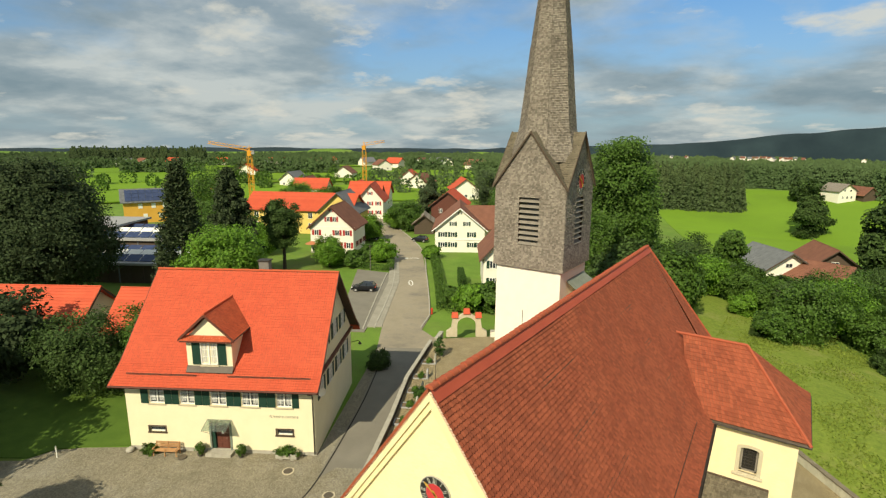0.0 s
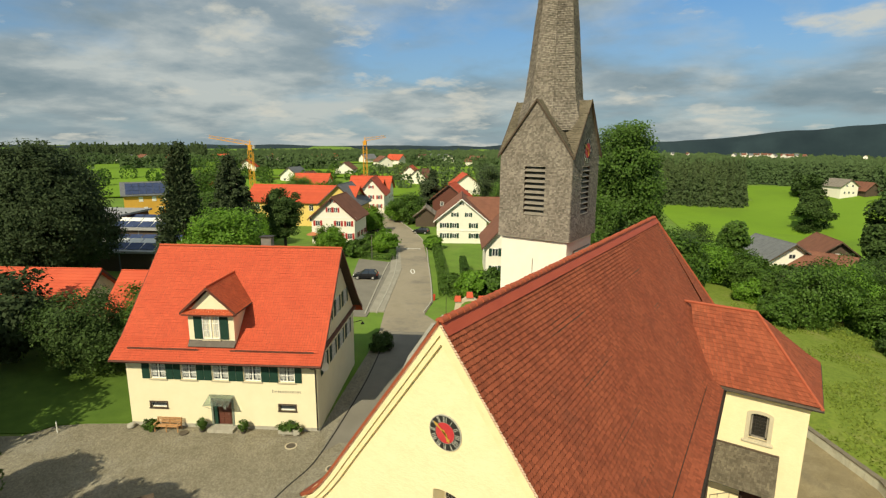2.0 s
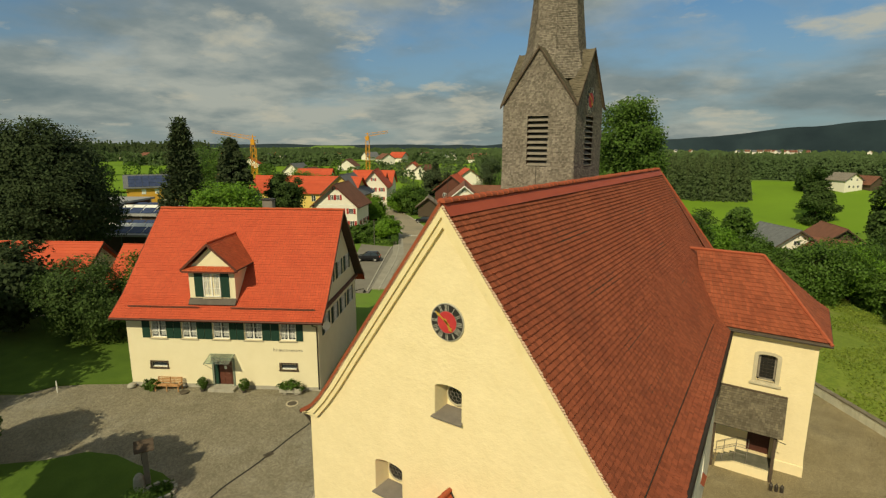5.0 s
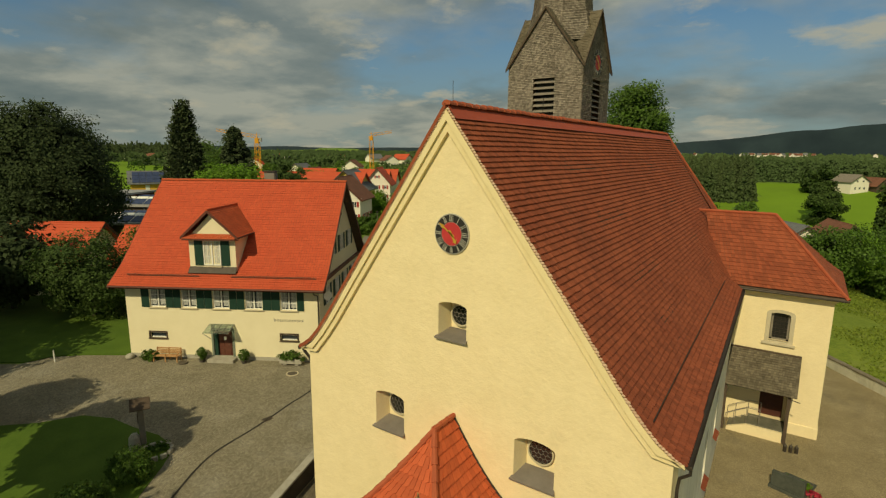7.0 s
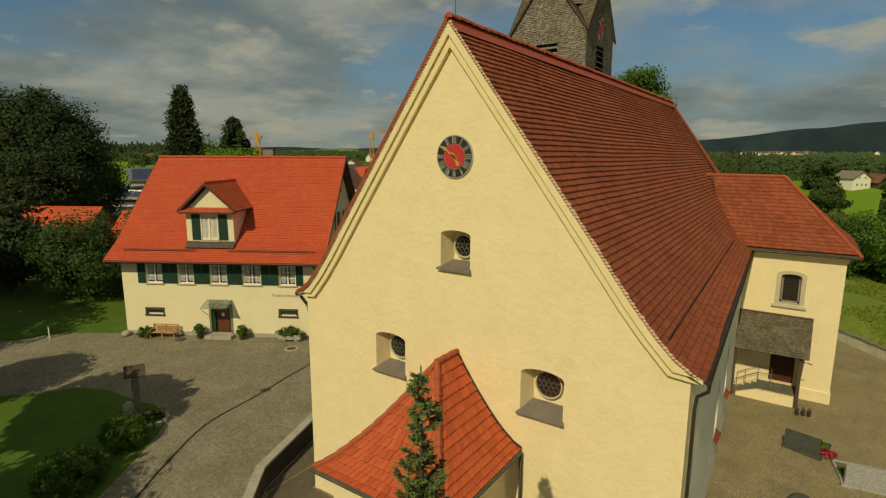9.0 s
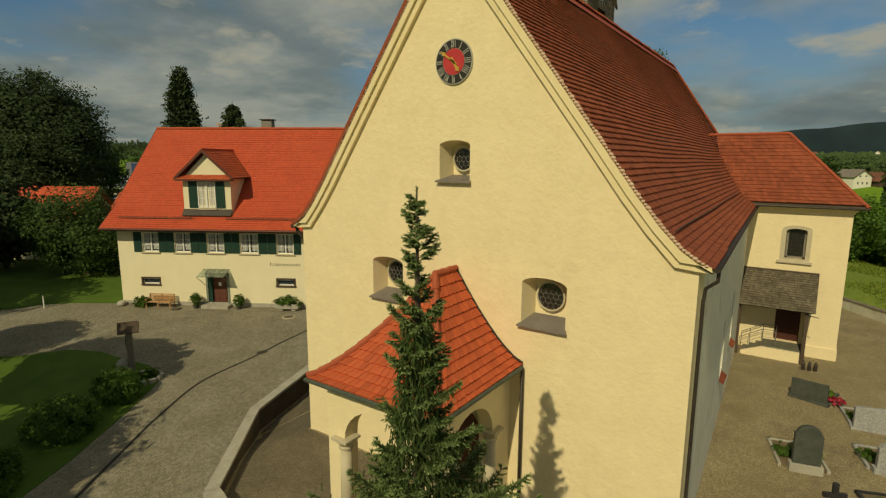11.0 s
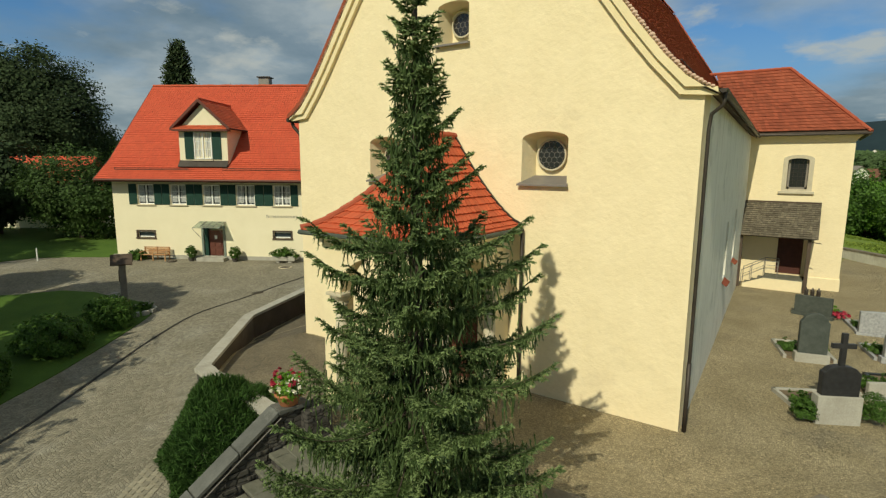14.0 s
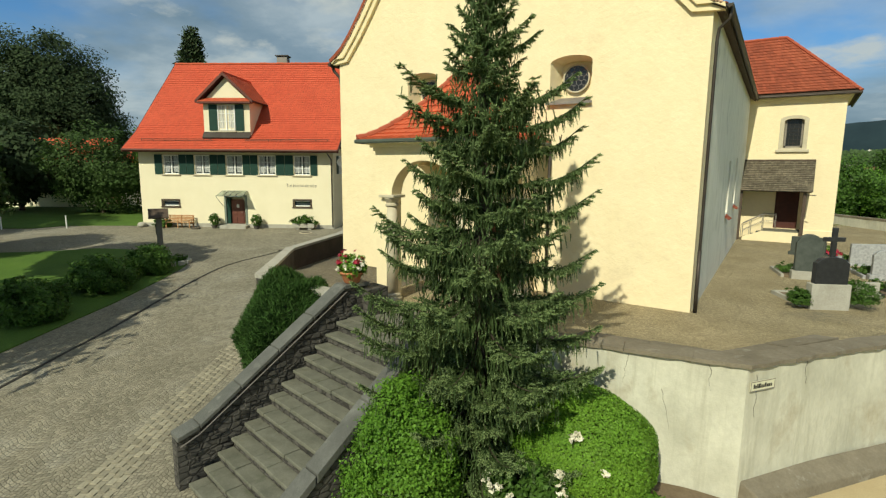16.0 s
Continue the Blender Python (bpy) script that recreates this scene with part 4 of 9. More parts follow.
    part("roof_tiles", g.mesh("roof_tiles", False), TILE_CHURCH, church_roof, "weathered rounded clay tiles", kind="stuff")
    # smooth painted strip under the ridge
    g = Geo()
    for side, k in ((1, 1.0), (-1, lk)):
        g.add([(0, -0.1, RIDGE_Z + 0.07), (0.33 * side * k, -0.1, RIDGE_Z - 0.36), (0.32 * side * k, 27.2, RIDGE_Z - 0.36), (0, 27.2, RIDGE_Z + 0.07)], [(0, 1, 2, 3)])
    part("ridge_flashing", g, FLASH_RED, church_roof, "smooth red sheet strip under the ridge")
    for i in range(68):
        y = -0.1 + i * 0.402
        t = Geo()
        n = 7
        a = [(0.15 * math.cos(math.pi * k / n), y, RIDGE_Z + 0.02 + 0.14 * math.sin(math.pi * k / n)) for k in range(n + 1)]
        b = [(0.12 * math.cos(math.pi * k / n), y + 0.43, RIDGE_Z + 0.01 + 0.12 * math.sin(math.pi * k / n)) for k in range(n + 1)]
        t.add([*a, *b], [(k, k + 1, n + 2 + k, n + 1 + k) for k in range(n)] + [tuple(range(n + 1))])
        if i == 0:
            first = t.mesh("ridge_tile")
            first_ob = part("ridge_tile", first, RIDGE, church_roof)
        else:
            o = new("ridge_tile", first)
            o.parent = church_roof
            o.location = (0, i * 0.402, 0.012 * math.sin(i * 1.3))
    # pale mortar along the verge, one pat under each course
    pats = Geo()
    prng = random.Random(77)
    for side, k in ((1, 1.0), (-1, lk)):
        s = 0.1
        while s < total - 0.1:
            x = float(np.interp(s, lengths, [p[0] for p in fine]))
            z = float(np.interp(s, lengths, [p[1] for p in fine]))
            rr = prng.uniform(0.05, 0.08)
            c = (side * x * k, -0.13, z - 0.035)
            top = [(c[0] + rr * math.cos(a), c[1] + 0.05 - 0.03 * math.cos(a * 0.5 - 0.4) ** 2, c[2] + rr * 0.8 * math.sin(a)) for a in np.linspace(0, math.tau, 8, endpoint=False)]
            pats.add([*top, (c[0], -0.145, c[2])], [(i, (i + 1) % 8, 8) for i in range(8)])
            s += 0.093
    part("verge_mortar", pats, MORTAR, church_roof, "pale pinkish mortar along the roof's edge", kind="stuff")
    part("lightning_rod", Geo().tube([(0, 0.25, RIDGE_Z), (0, 0.25, RIDGE_Z + 0.7)], 0.008, 6), METAL_DARK, church_roof)
    # snow pole, gutter, downpipe
    part("snow_guard", Geo().tube([roof_point(6.05, y, 0.10) for y in (0.3, 6, 12, 18)], 0.016, 6), METAL_DARK, church_roof, "dark snow guard pole")
    gut = Geo()
    n = 8
    ringa = [(6.98 + 0.085 * math.cos(math.pi + math.pi * k / n), -0.05, 7.80 + 0.085 * math.sin(math.pi + math.pi * k / n)) for k in range(n + 1)]
    ringb = [(x - 0.037 * 20.1, 20.1, z) for x, y, z in ringa]
    gut.add([*ringa, *ringb], [(k, k + 1, n + 2 + k, n + 1 + k) for k in range(n)] + [tuple(range(n + 1))])
    part("gutter", gut, METAL_DARK, church, "dark metal eaves gutter")
    part("downpipe", Geo().tube([(7.0, 0.12, 7.74), (6.99, 0.16, 7.5), (6.76, 0.2, 7.3), (6.73, 0.2, 7.0), (6.73, 0.2, 1.9), (6.73, 0.2, 0.0)], 0.041, 10), METAL_DARK, church, "dark metal downpipe", smooth=True)
    part("downpipe_foot", Geo().tube([(6.73, 0.2, -0.1), (6.73, 0.2, 1.7)], 0.05, 10), METAL_DARK, church, smooth=True)
    part("downpipe", Geo().tube([(-6.75, 0.15, 7.7), (-6.7, 0.2, 7.5), (-6.45, 0.25, 7.25), (-6.42, 0.3, 6.9), (-6.42, 0.3, 0)], 0.06, 8), METAL_DARK, church, smooth=True)
    part("gutter", Geo().tube([(-6.72, -0.05, 7.72), (-6.72, 26, 7.72)], 0.08, 8), METAL_DARK, church)
    part("lightning_rod", Geo().tube([(-0.05, 6.5, 16.3), (-0.05, 6.5, 17.1)], 0.012, 5), METAL_DARK, church_roof)


def build_dial(parent, cx, cz, r, y, hour, minute):
    """A clock face in a plane of constant y, looking towards -y."""
    dial = part("clock_dial", Geo().push(circle(cx, cz, r, y, 40), (0, 0.05, 0)), DIAL_PALE, parent, "round black and red church clock")
    part("hour_ring", ring_band(cx, cz, r * 0.60, r * 0.95, y - 0.012, y + 0.01, 40), DIAL_BLACK, dial)
    part("dial_centre", Geo().push(circle(cx, cz, r * 0.575, y - 0.010, 32), (0, 0.02, 0)), DIAL_RED, dial, "red centre")
    numerals = ["XII", "I", "II", "III", "IIII", "V", "VI", "VII", "VIII", "IX", "X", "XI"]
    for k in range(12):
        a = math.radians(90 - 30 * k)
        text = numerals[k]
        g = Geo()
        w = r * 0.044
        x0 = -(len(text) - 1) * w
        for j, ch in enumerate(text):
            o = x0 + j * 2 * w
            strokes = {"I": [(0, 0)], "V": [(-1, 0), (1, 0)], "X": [(-1, 1), (1, -1)]}[ch]
            for top, low in strokes:
                e = w * 0.7
                p = [(o + top * e - w * 0.36, r * 0.15), (o + top * e + w * 0.36, r * 0.15), (o + low * e + w * 0.36, -r * 0.15), (o + low * e - w * 0.36, -r * 0.15)]
                ring = []
                for px, pz in p:
                    rad = r * 0.77 + pz
                    ring.append((cx + math.cos(a) * rad + math.sin(a) * px, y - 0.02, cz + math.sin(a) * rad - math.cos(a) * px))
                g.push(ring, (0, 0.012, 0))
        part("numeral", g, DIAL_PALE, dial, "pale numeral " + text)
    for name, ang, ln, wid in (("hour_pointer", 90 - 30 * (hour + minute / 60), 0.55, 0.10), ("minute_pointer", 90 - 6 * minute, 0.86, 0.07)):
        a = math.radians(ang)
        d, s = (math.cos(a), math.sin(a)), (math.sin(a), -math.cos(a))
        prof = [(-0.22, 0.4), (-0.12, 0.9), (0.05, 0.5), (ln * 0.62, 0.55), (ln * 0.72, 1.3), (ln * 0.84, 0.6), (ln, 0.05)]
        ring = [(cx + (d[0] * l + s[0] * wd * wid) * r, y - 0.04, cz + (d[1] * l + s[1] * wd * wid) * r) for l, wd in prof]
        ring += [(cx + (d[0] * l - s[0] * wd * wid) * r, y - 0.04, cz + (d[1] * l - s[1] * wd * wid) * r) for l, wd in reversed(prof)]
        part(name, Geo().push(ring, (0, 0.012, 0)), GOLD, dial, "gilt pointer")
    return dial


build_church_walls()
build_windows_round()
build_gable_moulding()
build_church_roof()
build_dial(church, 0.13, 12.71, 0.60, 0.05, 4, 51)


# ---- entrance porch ----
def bell(t):
    """Concave roof line: share of height left at share t of the run."""
    return (1 - t) ** 1.42


def build_porch():
    px0, px1, py, ez, tz = -1.66, 2.45, -3.92, 4.58, 6.98
    ridge_y = -0.95
    cx = 0.25
    porch = part("porch_roof", Geo().push([(px0 + 0.1, 0.1, ez - 0.08), (px1 - 0.1, 0.1, ez - 0.08), (px1 - 0.1, py + 0.1, ez - 0.08), (px0 + 0.1, py + 0.1, ez - 0.08)], (0, 0, 0.07)), WOOD_DARK, church, "concave hipped porch roof of new red tiles")

    def pt(t, side):
        """Ring of the roof at share t from top to eaves: the corner points west-back, west-front, east-front, east-back."""
        z = ez + (tz - ez) * bell(t)
        k = t
        west, east = cx + (px0 - cx) * k, cx + (px1 - cx) * k
        front = ridge_y + (py - ridge_y) * k
        return [Vector((west, 0.1, z)), Vector((west, front, z)), Vector((east, front, z)), Vector((east, 0.1, z))][side]

    g = Geo()
    n = 13
    rng = random.Random(8)
    for i in range(n - 1, -1, -1):
        t0, t1 = i / n, (i + 1.12) / n if i < n - 1 else 1.0
        for a, b in ((0, 1), (1, 2), (2, 3)):
            p, q, p2 = pt(t0, a), pt(t0, b), pt(t1, a)
            q2 = pt(t1, b)
            run, low = q - p, q2 - p2
            if run.length < 0.08:
                p, q = p - low * 0.01, q + low * 0.01
            # one course: tiles widen with the hip, cut along its line
            m = max(1, round(low.length / 0.19))
            up = (q2 - p2).cross(p - p2).normalized()
            if up.z < 0:
                up = -up
            for k in range(m):
                s0, s1 = (k + 0.03) / m, (k + 0.97) / m
                A, B = p + run * s0, p + run * s1
                C, D = p2 + low * s1, p2 + low * s0
                h = up * 0.042 * rng.uniform(0.8, 1.3)
                mid = (C + D) / 2 + (C - B) * 0.06
                piece = ([A, B, C + h, mid + h, D + h, C, mid, D], [(0, 1, 2, 3, 4), (4, 3, 6, 7), (3, 2, 5, 6), (0, 4, 7), (1, 5, 2)])
                if a == 0 or len(PORCH_TILES) >= 300:
                    g.add(*piece)
                else:
                    PORCH_TILES.append(piece)
    part("roof_tiles", g.mesh("roof_tiles", False), TILE_PORCH, porch, "new red clay tiles", kind="stuff")
    for side in (1, 2):
        for k in range(10):
            t0, t1 = k / 10, (k + 1.08) / 10
            a, b = pt(t0, side) + Vector((0, 0, 0.03)), pt(min(t1, 1), side) + Vector((0, 0, 0.035))
            part("hip_tile", Geo().tube([a, b], [0.075, 0.1], 8), RIDGE, porch)
    for k in range(3):
        part("ridge_tile", Geo().tube([(cx, 0.1 - k * 0.35, tz + 0.03), (cx, -0.28 - k * 0.35, tz + 0.03)], [0.08, 0.1], 8), RIDGE, porch)
    edge = Geo()
    for side, s in ((0, 1), (3, -1)):
        path = [pt(t, side) + Vector((0, -0.03, 0.05)) for t in np.linspace(0, 1, 9)]
        edge.tube(path, 0.035, 5)
    part("wall_flashing", edge, METAL_DARK, porch, "dark sheet metal flashing against the wall")
    gut = Geo().tube([(px0 - 0.02, 0.0, ez - 0.06), (px0 - 0.02, py - 0.02, ez - 0.06), (px1 + 0.02, py - 0.02, ez - 0.06), (px1 + 0.02, 0.0, ez - 0.06)], 0.06, 8)
    part("gutter", gut, GUTTER_DARK, porch, "dark greenish metal gutter")
    part("downpipe", Geo().tube([(px1 + 0.03, 0.0, ez - 0.08), (px1 + 0.03, 0.02, 0.0)], 0.05, 8), METAL_DARK, porch, smooth=True)
    # walls with an arched way through each free side
    wx0, wx1, wy, top, th = -1.28, 2.08, -3.58, ez - 0.1, 0.42
    body = Geo().box(wx0, wx1, wy, 0.12, -0.3, top)
    inner = Geo().box(wx0 + th, wx1 - th, wy + th, 0.5, -0.5, top - 0.36)
    f = Geo().push(arch_ring((wx0 + wx1) / 2, 1.10, -0.5, 3.02, 0.98, wy - 0.5, 16), (0, 1.2, 0))
    s = Geo().push([(wx0 - 0.5, -1.9 + x, z) for x, _, z in arch_ring(0, 1.05, -0.5, 2.92, 0.98, 0, 16)], (5, 0, 0))
    part("porch_wall", carve(body, [inner, f, s]), PLASTER, church, "cream porch with arched openings")
    # round columns with moulded capitals in the jambs of the front and side arches
    for x, y, hc in ((-0.78, wy + 0.12, 3.02), (1.58, wy + 0.12, 3.02), (wx1 - 0.1, -0.78, 2.92), (wx1 - 0.1, -3.0, 2.92)):
        col = part("column", Geo().lathe([(0.17, 0.2), (0.165, 1.6), (0.145, hc - 0.3)], 20, (x, y, 0)), SANDSTONE, church, "pale stone column", smooth=True)
        part("capital", Geo().lathe([(0.15, hc - 0.3), (0.19, hc - 0.28), (0.19, hc - 0.24), (0.16, hc - 0.2), (0.25, hc - 0.08), (0.25, hc - 0.05)], 20, (x, y, 0)), SANDSTONE, col)
        part("abacus", Geo().box(x - 0.27, x + 0.27, y - 0.27, y + 0.27, hc - 0.05, hc + 0.03), SANDSTONE, col, bevel=0.015)
        part("column_base", Geo().lathe([(0.28, -0.1), (0.28, 0.08), (0.22, 0.11), (0.24, 0.16), (0.18, 0.21)], 20, (x, y, 0)), SANDSTONE, col)
    cor = Geo()
    for k, (o, z) in enumerate(((0.05, 0.0), (0.12, 0.10), (0.22, 0.18))):
        cor.box(wx0 - o, wx1 + o, wy - o, 0.1, top - 0.22 + z, top - 0.12 + z)
    part("porch_cornice", cor, PLASTER, church, bevel=0.02)
    # church door behind the porch
    part("door_surround", Geo().push(arch_ring(0.4, 0.95, 0, 2.3, 0.75, 0.02), (0, 0.1, 0)), SANDSTONE, church)
    part("church_door", Geo().push(arch_ring(0.4, 0.75, 0, 2.25, 0.65, -0.02), (0, 0.08, 0)), DOOR_BROWN, church, "dark brown arched wooden door")


build_porch()

# ---- tower ----
tower = thing("church_tower", "slender church tower clad in weathered wood shingles", "tower", (-6.74, 23.95, TERRACE_Z))


def shingle_face(g, corners, rows, width, rng, lift=0.046):
    """Courses of shingles over a four-cornered face: foot left, foot right, top right, top left."""
    a, b, c, d = [Vector(p) for p in corners]
    nrm = (b - a).cross(d - a).normalized()
    for i in range(rows):
        t0, t1 = i / rows, min((i + 1.1) / rows, 1.0)
        p, q = a.lerp(d, t1), b.lerp(c, t1)
        lp, lq = a.lerp(d, t0), b.lerp(c, t0)
        n = max(1, round((lq - lp).length / width))
        cuts = [0.0] + sorted((k + rng.uniform(-0.3, 0.3)) / n for k in range(1, n)) + [1.0]
        for s0, s1 in zip(cuts, cuts[1:]):
            e = 0.03 * (s1 - s0)
            A, B = p.lerp(q, s0 + e), p.lerp(q, s1 - e)
            h = nrm * lift * rng.uniform(0.6, 1.5)
            j = (lp - p) * rng.uniform(0.0, 0.07)
            C, D = lp.lerp(lq, s1 - e) + j, lp.lerp(lq, s0 + e) + j
            g.add([A, B, C + h, D + h, C, D], [(0, 1, 2, 3), (3, 2, 4, 5), (0, 3, 5), (1, 4, 2)])
    return g


def build_tower():
    h = 2.64
    w = h - 0.16
    part("tower_shaft", Geo().box(-w, w, -w, w, -0.8, 15.1), PLASTER_WHITE, tower, "cream plastered tower shaft")
    core = h - 0.03
    zb, zc, zt = 14.95, 20.7, 24.3
    cut = [Geo().box(-0.76, 0.76, -h - 0.5, -h + 0.45, 16.57, 19.96), Geo().box(h - 0.45, h + 0.5, -0.76, 0.76, 16.57, 19.96)]
    ring = []
    body = Geo().box(-core, core, -core, core, zb, zc + 0.3)
    part("belfry_core", carve(body, cut), WOOD_DARK, tower)
    rng = random.Random(3)
    tw = [Matrix.Rotation(k * math.pi / 2, 4, "Z") for k in range(4)]
    for k, m in enumerate(tw):
        g = Geo()
        lo, hi = 16.57, 19.96
        open_side = k in (0, 1)
        if open_side:
            shingle_face(g, [(-h - 0.03, -h - 0.03, zb), (h + 0.03, -h - 0.03, zb), (h, -h, lo), (-h, -h, lo)], 15, 0.13, rng)
            shingle_face(g, [(-h, -h, lo), (-0.76, -h, lo), (-0.76, -h, hi), (-h, -h, hi)], 31, 0.13, rng)
            shingle_face(g, [(0.76, -h, lo), (h, -h, lo), (h, -h, hi), (0.76, -h, hi)], 31, 0.13, rng)
            shingle_face(g, [(-h, -h, hi), (h, -h, hi), (h, -h, zc), (-h, -h, zc)], 7, 0.13, rng)
        else:
            shingle_face(g, [(-h, -h, zb), (h, -h, zb), (h, -h, zc), (-h, -h, zc)], 36, 0.2, rng)
        shingle_face(g, [(-h, -h, zc), (h, -h, zc), (0.04, -h, zt), (-0.04, -h, zt)], 33, 0.13, rng)
        g.moved(m)
        part("shingle_face", g.mesh("shingle_face", False), SHINGLE, tower, "grey weathered wood shingles", kind="stuff")
        back = Geo().push([(-core, -core, zc), (core, -core, zc), (0, -core, zt - 0.05)], (0, core, 0))
        part("gable_core", back.moved(m), WOOD_DARK, tower)
        if open_side:
            lou = thing("louvre", "", "")
            lou.parent = tower
            for j in range(9):
                z = 16.62 + j * 0.375
                s = Geo().loft([(-0.76, -h - 0.06, z), (0.76, -h - 0.06, z), (0.76, -h + 0.32, z + 0.24), (-0.76, -h + 0.32, z + 0.24)],
                               [(-0.76, -h - 0.06, z + 0.03), (0.76, -h - 0.06, z + 0.03), (0.76, -h + 0.32, z + 0.27), (-0.76, -h + 0.32, z + 0.27)])
                part("slat", s.moved(m), WOOD_GREY, lou)
            # black plate stands in for the unlit belfry behind the slats
            part("opening_back", Geo().box(-0.75, 0.75, -h + 0.40, -h + 0.44, lo, hi).moved(m), DIAL_BLACK, lou)
        # gable roof slopes, with a mossy cover and a verge board
        for s in (-1, 1):
            g = Geo()
            e = h + 0.17
            corners = [(s * (h + 0.10), -e, zc - 0.12), (0, -0.1, zt + 0.06), (0, -e, zt + 0.06)]
            g.push(corners, (s * 0.05, 0, 0.05))
            part("gable_roof", g.moved(m), SHINGLE_DARK, tower, "mossy shingled gable roof")
            v = Geo().loft([(s * (h + 0.14), -e - 0.03, zc - 0.20), (s * (h + 0.14), -e + 0.04, zc - 0.20), (s * (h + 0.14), -e + 0.04, zc - 0.02), (s * (h + 0.14), -e - 0.03, zc - 0.02)],
                           [(0, -e - 0.03, zt + 0.0), (0, -e + 0.04, zt + 0.0), (0, -e + 0.04, zt + 0.17), (0, -e - 0.03, zt + 0.17)])
            part("verge_board", v.moved(m), WOOD_DARK, tower)
            sg = Geo()
            q = [(0, -e, zt + 0.12), (s * (h + 0.13), -e, zc - 0.07), (s * (h + 0.13), -e + 0.06, zc - 0.07), (0, -0.1, zt + 0.12)]
            lo4 = [q[1], q[2], q[3], q[0]] if s > 0 else [q[2], q[1], q[0], q[3]]
            shingle_face(sg, lo4, 32, 0.14, rng)
            part("shingle_cover", sg.moved(m).mesh("shingle_cover", False), SHINGLE_DARK, tower, kind="stuff")
    # eight-sided spire
    prof = [(22.4, 2.45), (24.6, 1.86), (27.5, 1.56), (29.5, 1.38), (33.2, 0.95), (42.0, 0.03)]
    core = Geo()
    sp = Geo()
    for (z0, r0), (z1, r1) in zip(prof, prof[1:]):
        r0c, r1c = r0 / math.cos(math.pi / 8), r1 / math.cos(math.pi / 8)
        for k in range(8):
            a0, a1 = math.tau * (k - 0.5) / 8, math.tau * (k + 0.5) / 8
            c = [(r0c * math.cos(a0), r0c * math.sin(a0), z0), (r0c * math.cos(a1), r0c * math.sin(a1), z0), (r1c * math.cos(a1), r1c * math.sin(a1), z1), (r1c * math.cos(a0), r1c * math.sin(a0), z1)]
            shingle_face(sp, c, round((z1 - z0) / 0.112), 0.13, rng)
            core.add([Vector(p) * 0.985 + Vector((0, 0, p[2] * 0.015)) for p in c], [(0, 1, 2, 3)])
    part("spire_core", core, WOOD_DARK, tower)
    part("spire_shingles", sp.mesh("spire_shingles", False), SHINGLE, tower, "slender eight-sided shingled spire", kind="stuff")
    dial = build_dial(tower, 0, 21.05, 0.86, -h - 0.05, 4, 51)
    turn = Matrix.Rotation(math.pi / 2, 4, "Z")
    for o in (dial, *dial.children_recursive):
        o.data.transform(turn)
    # lower lean-to roof between tower and nave
    part("side_roof", Geo().push([(w, -1.2, 14.0), (w + 2.4, -1.2, 12.4), (w + 2.4, 2.2, 12.4), (w, 2.2, 14.0)], (0, 0, 0.12)), COPPER, tower, "greenish sheet metal roof beside the tower")
    part("side_block", Geo().box(w, w + 2.3, -1.0, 2.0, 5.0, 12.6), PLASTER, tower)


build_tower()

# ---- annex ----
annex = thing("church_annex", "two-storey cream annex with a hipped red tile roof", "annex", (6.2, 20.2, TERRACE_Z))


